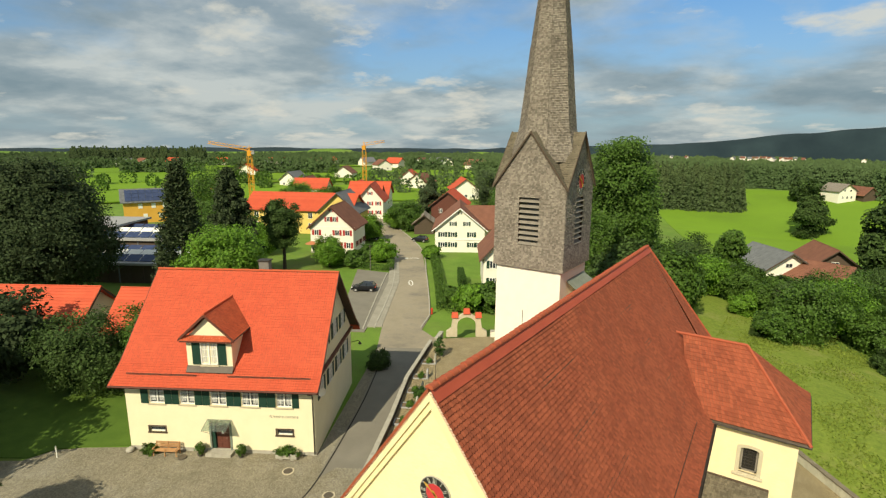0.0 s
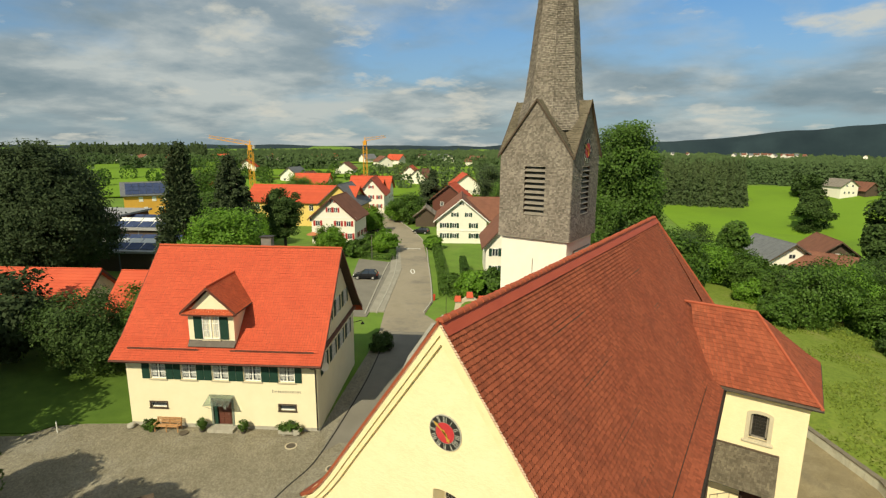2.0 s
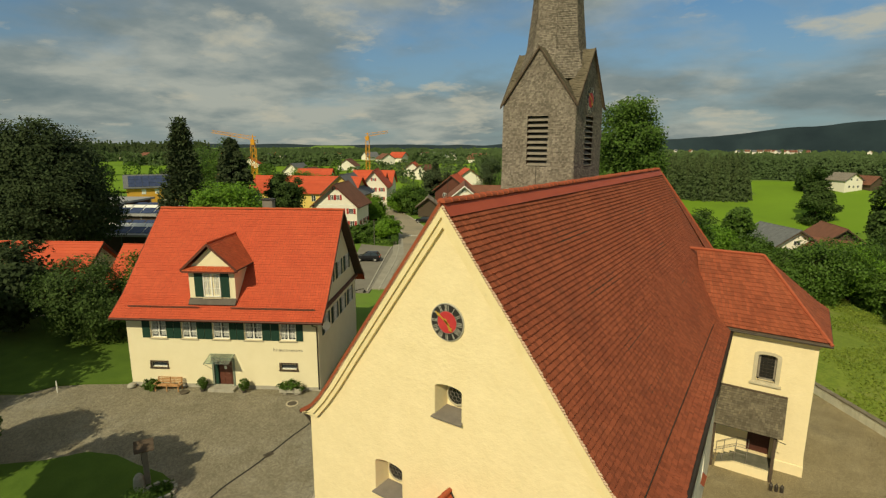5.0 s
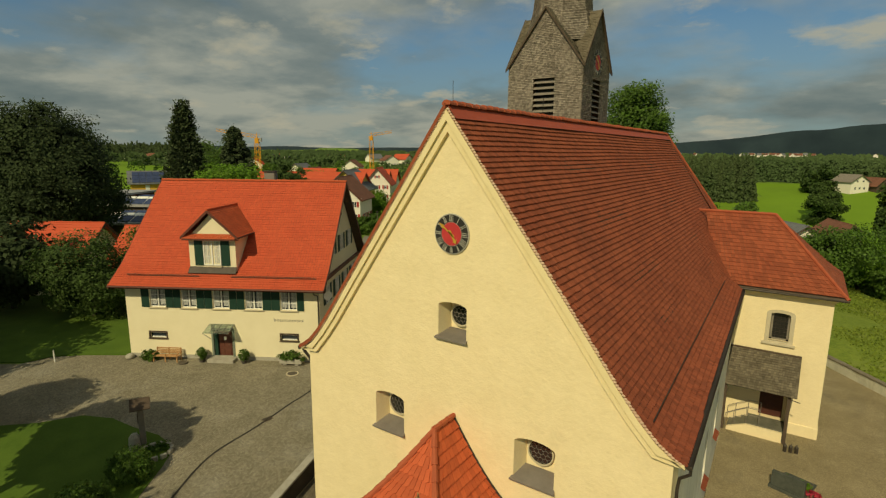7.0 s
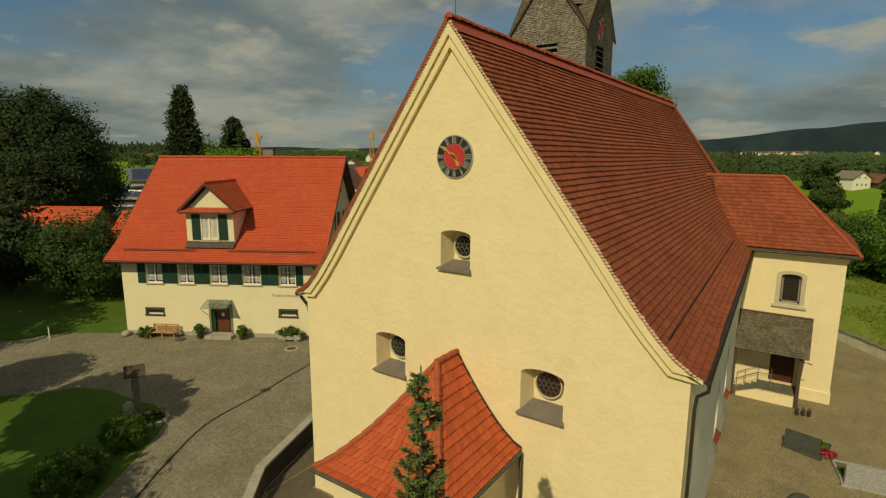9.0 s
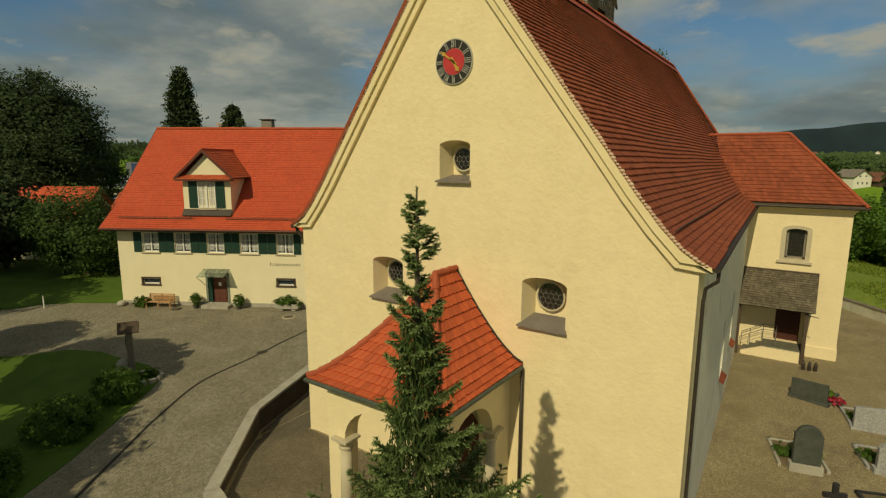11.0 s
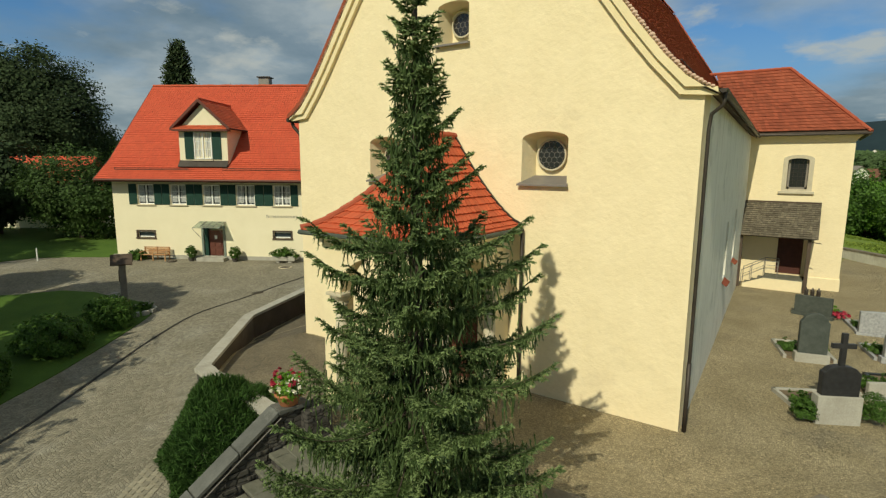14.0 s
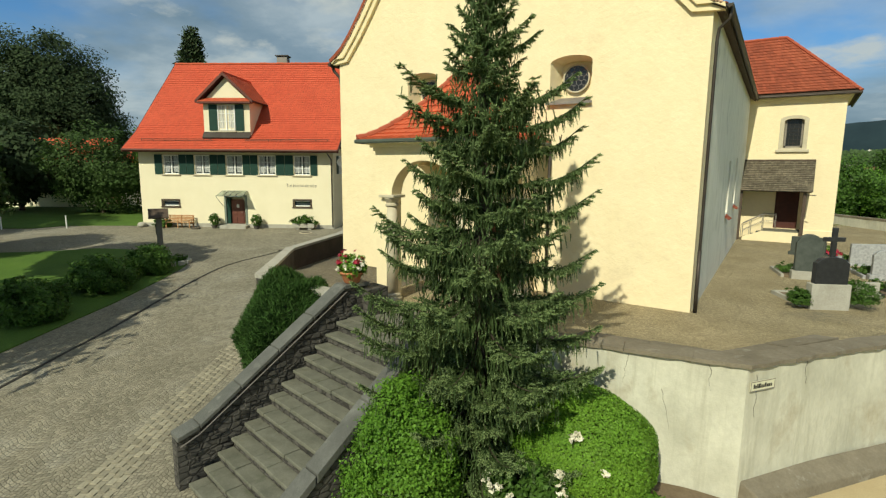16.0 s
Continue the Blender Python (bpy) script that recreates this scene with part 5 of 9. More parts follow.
def build_annex():
    # local: x from the nave outwards, y back, front face at y = 0
    X, D, E, R = 4.12, 6.4, 7.9, 11.6
    front = Geo().box(-0.9, X, 0, D, -0.8, E)
    win = Geo().push(arch_ring(1.9, 0.45, 5.10, 6.55, 0.12, -0.3), (0, 0.75, 0))
    door = Geo().box(1.36, 2.48, -0.5, 0.5, 0.62, 2.7)
    part("wall", carve(front, [win, door]), PLASTER, annex, "cream plastered wall")
    part("corner_foot", Geo().box(X - 1.4, X + 0.05, -0.06, D, -0.8, 0.62), PLASTER, annex, bevel=0.03)
    w = part("window", Geo().box(1.47, 2.33, 0.28, 0.32, 5.1, 6.68), GLASS_LEAD, annex, "arched leaded window")
    ring_o, ring_i = arch_ring(1.9, 0.66, 4.98, 6.62, 0.22, -0.05, 12), arch_ring(1.9, 0.45, 5.10, 6.55, 0.12, -0.05, 12)
    g = Geo()
    n = len(ring_o)
    v = [*ring_o, *ring_i, *[(x, 0.06, z) for x, y, z in ring_o], *[(x, 0.06, z) for x, y, z in ring_i]]
    f = []
    for i in range(n):
        j = (i + 1) % n
        f += [(i, j, n + j, n + i), (i, 2 * n + i, 2 * n + j, j), (n + i, n + j, 3 * n + j, 3 * n + i)]
    part("window_surround", g.add(v, f), SANDSTONE, w, "sandstone surround")
    part("window_sill", Geo().box(1.12, 2.68, -0.13, 0.1, 4.86, 5.0), SANDSTONE, w, bevel=0.02)
    bars = Geo()
    for k in range(5):
        bars.box(1.5 + k * 0.2 - 0.008, 1.5 + k * 0.2 + 0.008, 0.24, 0.27, 5.1, 6.65)
    for k in range(8):
        bars.box(1.46, 2.34, 0.24, 0.27, 5.14 + k * 0.2, 5.155 + k * 0.2)
    part("window_grille", bars, METAL_DARK, w, "dark iron grille")
    part("window_frame", Geo().box(1.47, 1.56, 0.2, 0.3, 5.1, 6.6).box(2.24, 2.33, 0.2, 0.3, 5.1, 6.6).box(1.47, 2.33, 0.2, 0.3, 5.1, 5.2), WOOD_GREY, w)
    part("door", Geo().box(1.36, 2.48, 0.3, 0.38, 0.62, 2.7), DOOR_SHADED, annex, "red-brown wooden door, darkened for the lean-to's shade")
    # cornice
    for o, z in ((0.06, 0.0), (0.14, 0.1), (0.24, 0.2)):
        part("cornice", Geo().box(-0.4, X + o, -o, D + o, E - 0.36 + z, E - 0.26 + z), MOULD, annex)
    # hipped roof in courses
    ex, ey0, ey1 = X + 0.48, -0.42, D + 0.42
    cy = (ey0 + ey1) / 2
    rx = ex - (cy - ey0)
    roof = part("roof", Geo().add([(-1.0, ey0, E - 0.02), (ex, ey0, E - 0.02), (ex, ey1, E - 0.02), (-1.0, ey1, E - 0.02), (-2.6, cy, R - 0.05), (rx, cy, R - 0.05)],
                                  [(0, 1, 5, 4), (1, 2, 5), (2, 3, 4, 5), (3, 2, 1, 0)]), WOOD_DARK, annex, "hipped roof of red clay tiles")
    rng = random.Random(4)
    rows = 19
    g = Geo()
    for i in range(rows - 1, -1, -1):
        t0, t1 = i / rows, min((i + 1.12) / rows, 1.0)

        def at(t, sx, sy):
            flare = 0.12 * max(0, t - 0.8) / 0.2
            z = R + (E - R) * t + flare
            return Vector((rx + (ex - rx) * t if sx > 0 else -2.7 + 1.3 * t, cy + (ey0 - cy) * t if sy < 0 else cy + (ey1 - cy) * t, z))

        for a, b in (((-1, -1), (1, -1)), ((1, -1), (1, 1))):
            p, q, p2, q2 = at(t0, *a), at(t0, *b), at(t1, *a), at(t1, *b)
            up = (q2 - p2).cross(p - p2).normalized()
            if up.z < 0:
                up = -up
            m = max(1, round((q2 - p2).length / 0.18))
            for k in range(m):
                s0, s1 = (k + 0.03) / m, (k + 0.97) / m
                A, B, C, Dd = p.lerp(q, s0), p.lerp(q, s1), p2.lerp(q2, s1), p2.lerp(q2, s0)
                h = up * 0.032 * rng.uniform(0.8, 1.3)
                g.add([A, B, C + h, Dd + h, C, Dd], [(0, 1, 2, 3), (3, 2, 4, 5), (0, 3, 5), (1, 4, 2)])
    part("roof_tiles", g.mesh("roof_tiles", False), TILE_CHURCH, roof, "red clay tiles", kind="stuff")
    for k in range(12):
        t0, t1 = k / 12, (k + 1.1) / 12
        a = Vector((rx + (ex - rx) * t0, cy + (ey0 - cy) * t0, R + (E - R) * t0 + 0.05))
        b = Vector((rx + (ex - rx) * t1, cy + (ey0 - cy) * t1, R + (E - R) * t1 + 0.05))
        part("hip_tile", Geo().tube([a, b], [0.075, 0.095], 7), RIDGE, roof)
    for k in range(15):
        x0 = rx - k * 0.38
        part("ridge_tile", Geo().tube([(x0, cy, R + 0.05), (x0 - 0.4, cy, R + 0.05)], [0.08, 0.1], 7), RIDGE, roof)
    part("gutter", Geo().tube([(-0.2, ey0 - 0.03, E - 0.06), (ex + 0.03, ey0 - 0.03, E - 0.06), (ex + 0.03, ey1, E - 0.06)], 0.065, 8), METAL_DARK, roof, "dark metal gutter")
    # shingled lean-to over the door, on a post
    lean = part("lean_to_roof", Geo().push([(-0.35, -0.05, 4.30), (3.0, -0.05, 4.30), (3.0, -1.75, 2.72), (-0.35, -1.75, 2.72)], (0, 0.02, 0.06)), WOOD_DARK, annex, "lean-to roof of grey wood shingles")
    g = shingle_face(Geo(), [(-0.42, -1.82, 2.76), (3.06, -1.82, 2.76), (3.06, -0.05, 4.42), (-0.42, -0.05, 4.42)], 17, 0.13, random.Random(9), 0.03)
    part("shingle_cover", g.mesh("shingle_cover", False), SHINGLE_DARK, lean, "mossy grey shingles", kind="stuff")
    part("ridge_board", Geo().box(-0.4, 3.05, -0.12, 0.02, 4.36, 4.46), WOOD_DARK, lean)
    for x in (2.72,):
        part("post", Geo().box(x - 0.08, x + 0.08, -1.6, -1.44, 0.0, 2.8), WOOD_DARK, annex, "dark timber post", bevel=0.01)
    part("post", Geo().box(-0.28, -0.14, -1.6, -1.46, 0.0, 2.8), WOOD_DARK, annex)
    part("side_boarding", Geo().box(2.66, 2.74, -1.4, 0.0, 0.62, 2.9), WOOD_GREY, annex)
    # short dark tube for the tip of the gutter
    part("lamp_arm", Geo().tube([(2.8, -1.7, 2.6), (3.2, -1.85, 2.58)], 0.022, 6), METAL_DARK, annex)
    land = part("landing", Geo().box(0.9, 2.66, -1.35, 0.0, -0.3, 0.60), STONE_STEP, annex, "stone landing with steps", bevel=0.015)
    for k in range(3):
        part("step", Geo().box(0.9 - 0.3 * (k + 1), 0.9 - 0.3 * k, -1.35, -0.1, -0.3, 0.60 - 0.16 * (k + 1)), STONE_STEP, land, bevel=0.012)
    part("cheek_wall", Geo().push([(0.0, -1.52, -0.3), (2.6, -1.52, -0.3), (2.6, -1.52, 0.55), (0.9, -1.52, 0.55), (0.0, -1.52, 0.18)], (0, 0.16, 0)), PLASTER, annex)
    for y in (-1.3, -0.2):
        rail = Geo()
        rail.tube([(-0.1, y, 0.1), (-0.1, y, 0.85), (0.9, y, 1.45), (1.5, y, 1.45)], 0.018, 6)
        for x, z in ((0.3, 0.25), (0.9, 0.6), (1.5, 0.6)):
            rail.tube([(x, y, z), (x, y, z + 0.82)], 0.014, 5)
        rail.tube([(-0.1, y, 0.45), (0.9, y, 1.05), (1.5, y, 1.05)], 0.012, 5)
        part("handrail", rail, METAL_LEAD, annex, "thin metal handrail")


build_annex()


# ---- old house with the green shutters ----
house = thing("house", "cream old house with a bright red tile roof and green shutters", "house", (-33.76, 5.8, 2.315), 30.72)
HX, HY = 15.2, 12.6
FRONT_WINDOWS = [(1.92, 3.17), (4.42, 5.62), (6.91, 8.19), (9.42, 10.78), (12.18, 13.43)]


def roof_line(y):
    """Height of the front slope, flatter at the eaves."""
    if y < 0.7:
        return 5.78 + (y + 0.95) * 0.80
    return 7.10 + (y - 0.7) * (13.25 - 7.10) / (6.5 - 0.7)


def casement(parent, x0, x1, z0, z1, y=0.0, bars=(2, 3), name="window", curtain=True, deep=0.16):
    """A white two-light window with panes, in a plane of constant y."""
    g = Geo()
    e = 0.07
    g.box(x0, x0 + e, y + deep - 0.06, y + deep, z0, z1).box(x1 - e, x1, y + deep - 0.06, y + deep, z0, z1)
    g.box(x0, x1, y + deep - 0.06, y + deep, z0, z0 + e).box(x0, x1, y + deep - 0.06, y + deep, z1 - e, z1)
    xm = (x0 + x1) / 2
    g.box(xm - 0.05, xm + 0.05, y + deep - 0.07, y + deep, z0, z1)
    w = part(name, g, FRAME_WHITE, parent, "white casement window")
    for a, b in ((x0 + e, xm - 0.05), (xm + 0.05, x1 - e)):
        for k in range(1, bars[1]):
            z = z0 + e + (z1 - z0 - 2 * e) * k / bars[1]
            part("glazing_bar", Geo().box(a, b, y + deep - 0.04, y + deep - 0.01, z - 0.016, z + 0.016), FRAME_WHITE, w)
        for k in range(1, bars[0]):
            x = a + (b - a) * k / bars[0]
            part("glazing_bar", Geo().box(x - 0.014, x + 0.014, y + deep - 0.043, y + deep - 0.01, z0 + e, z1 - e), FRAME_WHITE, w)
        part("pane", Geo().box(a, b, y + deep + 0.002, y + deep + 0.008, z0 + e, z1 - e), GLASS, w)
    if curtain:
        n = 14
        for a, b in ((x0 + e + 0.01, x0 + e + 0.33 * (x1 - x0)), (x1 - e - 0.33 * (x1 - x0), x1 - e - 0.01)):
            top = [(a + (b - a) * k / n, y + deep - 0.005 + 0.012 * math.sin(k * 2.1), z1 - e) for k in range(n + 1)]
            low = [(p[0], p[1], z0 + e + 0.1) for p in top]
            part("curtain", Geo().add([*top, *low], [(k, k + 1, n + 2 + k, n + 1 + k) for k in range(n)]), CURTAIN, w, "white lace curtain")
    return w


def shutter(parent, x0, x1, z0, z1, y, colour):
    """One board shutter with two ledges."""
    s = part("shutter", Geo().box(x0 + 0.015, x1 - 0.015, y - 0.045, y - 0.008, z0, z1), colour, parent, bevel=0.006)
    for k in range(1, 4):
        x = x0 + (x1 - x0) * k / 4
        part("joint_bead", Geo().box(x - 0.008, x + 0.008, y - 0.053, y - 0.044, z0 + 0.03, z1 - 0.03), colour, s)
    return s


def build_house():
    body = Geo().push([(0, 0, -0.4), (0, HY, -0.4), (0, HY, 6.1), (0, 6.5, 12.9), (0, 0, 6.3)], (HX, 0, 0))
    cuts = [Geo().box(a, b, -0.3, 0.22, 3.9, 5.36) for a, b in FRONT_WINDOWS]
    cuts += [Geo().box(6.78, 8.28, -0.3, 0.45, -0.1, 2.18), Geo().box(1.72, 3.02, -0.3, 0.3, 1.42, 1.88), Geo().box(12.12, 13.40, -0.3, 0.3, 1.5, 1.98)]
    part("wall", carve(body, cuts), PLASTER_HOUSE, house, "pale cream plastered walls")
    part("plinth_band", Geo().box(-0.02, HX + 0.02, -0.025, 0.1, -0.3, 0.12), STONE, house)
    for i, (a, b) in enumerate(FRONT_WINDOWS):
        casement(house, a, b, 3.9, 5.36, 0.0, (2, 3) if i > 2 else (1, 3))
        part("window_sill", Geo().box(a - 0.12, b + 0.12, -0.10, 0.05, 3.80, 3.88), SANDSTONE, house, bevel=0.012)
        part("window_lintel", Geo().box(a - 0.05, b + 0.05, -0.02, 0.05, 5.365, 5.44), SANDSTONE, house)
    edges = [1.24] + [v for w in FRONT_WINDOWS for v in w] + [14.04]
    for k in range(0, len(edges), 2):
        a, b = edges[k] + 0.02, edges[k + 1] - 0.02
        halves = [(a, b)] if b - a < 0.9 else [(a, (a + b) / 2), ((a + b) / 2, b)]
        for p, q in halves:
            shutter(house, p, q, 3.88, 5.38, 0.0, SHUTTER)
    # cellar windows in dark timber frames
    for a, b, z0, z1 in ((1.72, 3.02, 1.42, 1.88), (12.12, 13.40, 1.5, 1.98)):
        w = part("low_window", Geo().box(a, b, 0.18, 0.2, z0, z1), GLASS, house, "low wide window in a dark frame")
        fr = Geo().box(a - 0.1, b + 0.1, -0.04, 0.06, z1, z1 + 0.1).box(a - 0.14, b + 0.14, -0.07, 0.06, z0 - 0.1, z0)
        fr.box(a - 0.1, a, -0.04, 0.06, z0, z1).box(b, b + 0.1, -0.04, 0.06, z0, z1)
        part("window_frame", fr, WOOD_DARK, w)
        part("inner_frame", Geo().box(a + 0.1, b - 0.1, 0.1, 0.16, z0 + 0.02, z0 + 0.1).box(a + 0.1, b - 0.1, 0.1, 0.16, z1 - 0.1, z1 - 0.03), FRAME_WHITE, w)
    # entrance
    d = part("door", Geo().box(7.08, 8.10, 0.2, 0.27, 0.05, 2.0), DOOR_BROWN, house, "dark brown wooden entrance door")
    for x in (7.16, 7.66):
        for z in (0.15, 0.8, 1.4):
            part("door_panel", Geo().box(x, x + 0.36, 0.17, 0.2, z, z + 0.48), DOOR_BROWN, d, bevel=0.015)
    part("door_leaf", Geo().box(6.8, 7.06, 0.05, 0.42, 0.05, 2.1), SHUTTER, house)
    part("notice", Geo().box(7.52, 7.72, 0.15, 0.165, 1.35, 1.62), FRAME_WHITE, d, "white paper notice")
    part("door_handle", Geo().tube([(7.98, 0.2, 1.0), (7.98, 0.12, 1.0), (7.88, 0.12, 1.0)], 0.014, 6), METAL_LEAD, d)
    fr = Geo().box(6.62, 6.78, -0.05, 0.25, 0, 2.3).box(8.28, 8.44, -0.05, 0.25, 0, 2.3).box(6.62, 8.44, -0.05, 0.25, 2.18, 2.36)
    part("door_surround", fr, COPPER, house, "grey-green stone door surround", bevel=0.015)
    part("door_step", Geo().box(6.5, 8.56, -0.75, 0.2, -0.3, 0.05), STONE, house, bevel=0.02)
    can = part("canopy", Geo().push([(6.55, 0.0, 2.66), (8.5, 0.0, 2.66), (8.5, -1.15, 2.30), (6.55, -1.15, 2.30)], (0, 0, 0.02)), GLASS_CLEAR, house, "glazed porch canopy on thin steel arms")
    for x in (6.55, 8.5):
        part("canopy_arm", Geo().tube([(x, 0, 2.66), (x, -1.15, 2.29), (x, -0.02, 1.45)], 0.022, 6), METAL_LEAD, can)
    for k in range(1, 4):
        x = 6.55 + 1.95 * k / 4
        part("canopy_bar", Geo().box(x - 0.02, x + 0.02, -0.01, 0.01, 2.66, 2.68).tube([(x, 0, 2.69), (x, -1.15, 2.33)], 0.016, 5), METAL_LEAD, can)
    # inscription: a row of short strokes
    ins = Geo()
    rng = random.Random(2)
    x = 11.62
    for k in range(12):
        w = rng.uniform(0.10, 0.19)
        h = 0.26 if k == 0 else 0.17
        ins.box(x, x + 0.035, -0.012, 0.0, 3.0, 3.0 + h).box(x + w * 0.6, x + w * 0.6 + 0.03, -0.012, 0.0, 3.0, 3.0 + 0.17)
        ins.box(x, x + w * 0.7, -0.012, 0.0, 3.0 + 0.145, 3.17)
        x += w + 0.045
    part("inscription", ins, WOOD_GREY, house, "row of small grey-brown painted strokes")
    # roof
    x0, x1 = -0.62, 15.82
    prof = [(-0.95, roof_line(-0.95)), (0.7, roof_line(0.7)), (6.5, 13.25), (12.3, 7.1), (13.95, 5.78)]

    def verge(y):
        """The garden-side edge leans in towards the ridge."""
        return x0 + 0.37 * (1 - abs(y - 6.5) / 7.45)

    deck = Geo().loft([(verge(y), y, z - 0.03) for y, z in prof] + [(verge(y), y, z - 0.17) for y, z in reversed(prof)], [(x1, y, z - 0.03) for y, z in prof] + [(x1, y, z - 0.17) for y, z in reversed(prof)])
    roof = part("roof", deck, WOOD_DARK, house, "bright red flat tile roof")
    g = Geo()
    rng = random.Random(6)
    ys = np.linspace(6.42, -0.78, 44)
    for y in ys[::-1]:
        y = float(y)
        y2 = max(y - 0.187, -1.0)
        a = Vector((verge(y), y, roof_line(y)))
        down = Vector((0, y2 - y, roof_line(y2) - roof_line(y)))
        nrm = Vector((0, down.z, -down.y)).normalized()
        if nrm.z < 0:
            nrm = -nrm
        tile_course(g, a, Vector((x1, y, a.z)), down * 1.05 + nrm * 0.012, nrm * 0.022, 0.2, 0.02, False, rng)
    part("roof_tiles", g.mesh("roof_tiles", False), TILE_NEW, roof, "bright red clay tiles", kind="stuff")
    g = Geo()
    for y in np.linspace(6.7, 13.7, 12):
        y = float(y)
        z = 13.25 - (y - 6.5) * 1.04
        g.push([(verge(y), y, z), (x1, y, z), (x1, y + 0.62, z - 0.62), (verge(y + 0.62), y + 0.62, z - 0.62)], (0, 0.02, 0.02))
    part("rear_tiles", g, TILE_NEW, roof, kind="stuff")
    for k in range(41):
        xa = x0 + 0.38 + k * 0.392
        if k == 0:
            first = part("ridge_tile", Geo().tube([(xa, 6.5, 13.27), (xa + 0.41, 6.5, 13.27)], [0.11, 0.09], 8), TILE_PORCH, roof).data
        else:
            o = new("ridge_tile", first)
            o.parent, o.location = roof, (k * 0.392, 0, 0.01 * math.sin(k * 1.7))
    for x in (x0 - 0.04, x1):
        for (ya, za), (yb, zb) in ((prof[0], prof[1]), (prof[1], prof[2]), (prof[2], prof[3]), (prof[3], prof[4])):
            xa, xb = (verge(ya) - 0.04, verge(yb) - 0.04) if x < 0 else (x, x)
            b = Geo().push([(xa, ya, za - 0.26), (xb, yb, zb - 0.26), (xb, yb, zb + 0.03), (xa, ya, za + 0.03)], (0.04, 0, 0))
            part("barge_board", b, DOOR_BROWN, roof, "dark red barge board")
    part("fascia", Geo().box(x0, x1, -0.97, -0.93, 5.56, 5.74), DOOR_BROWN, roof)
    part("soffit", Geo().box(x0 + 0.1, x1 - 0.1, -0.93, 0.0, 5.56, 5.60), DOOR_BROWN, roof)
    part("gutter", Geo().tube([(x0, -1.03, 5.70), (x1, -1.03, 5.70)], 0.07, 8), DOOR_BROWN, roof, "brown metal gutter")
    part("downpipe", Geo().tube([(15.05, -1.03, 5.65), (15.05, -0.9, 5.45), (15.1, -0.12, 5.1), (15.1, -0.09, 4.8), (15.1, -0.09, 0)], 0.045, 8), METAL_DARK, house)
    for a, b in ((0.5, 6.1), (8.6, 15.1)):
        sg = Geo()
        for lift in (0.10, 0.20):
            sg.tube([(a, -0.25, roof_line(-0.25) + lift), (b, -0.25, roof_line(-0.25) + lift)], 0.022, 5)
        x = a
        while x <= b:
            sg.tube([(x, -0.2, roof_line(-0.2)), (x, -0.27, roof_line(-0.25) + 0.22)], 0.018, 4)
            x += 0.9
        part("snow_guard", sg, WOOD_DARK, roof, "dark snow guard rails")
    ch = part("chimney", Geo().box(8.6, 9.5, 6.9, 7.6, 11.6, 13.95), METAL_LEAD, roof, "dark sheet-clad chimney", bevel=0.02)
    part("chimney_cap", Geo().box(8.5, 9.6, 6.8, 7.7, 13.98, 14.06), METAL_DARK, ch)
    # east gable: ledge, two rows of shuttered windows
    part("gable_ledge", Geo().box(HX - 0.02, HX + 0.28, 0.1, HY, 5.95, 6.15), DOOR_BROWN, house, "dark ledge across the gable", bevel=0.02)
    turn = Matrix.Translation((HX, 0, 0)) @ Matrix.Rotation(math.pi / 2, 4, "Z")
    for z0, z1, ys in ((4.0, 5.4, (1.6, 4.3, 7.0, 9.7)), (7.4, 8.8, (3.4, 6.1, 8.8))):
        for y in ys:
            w = casement(house, y, y + 1.0, z0, z1, -0.17, (1, 3))
            s1, s2 = shutter(w, y - 0.62, y, z0, z1, 0.0, SHUTTER), shutter(w, y + 1.0, y + 1.62, z0, z1, 0.0, SHUTTER)
            for o in (w, *w.children_recursive):
                o.data.transform(turn)
    part("gable_vent", Geo().box(HX, HX + 0.05, 6.1, 6.9, 10.4, 11.4), SHUTTER, house, "small dark shutter high in the gable")
    dish = part("satellite_dish", Geo().lathe([(0.02, 0.0), (0.2, 0.03), (0.34, 0.1), (0.35, 0.11), (0.2, 0.05), (0.02, 0.02)], 18).moved(pose(HX + 0.35, 0.9, 4.9, 90, 0, 40)), FRAME_WHITE, house, "small white satellite dish")
    part("dish_arm", Geo().tube([(HX, 0.9, 4.8), (HX + 0.3, 0.9, 4.85)], 0.02, 5), METAL_DARK, dish)
    part("wall_lamp", Geo().tube([(HX, 12.6, 4.4), (HX + 0.8, 12.7, 4.6), (HX + 0.9, 12.7, 4.4)], 0.04, 6).lathe([(0.05, 0.2), (0.2, 0.0), (0.19, -0.02)], 10, (HX + 0.9, 12.7, 4.25)), METAL_DARK, house, "dark bracket lamp")


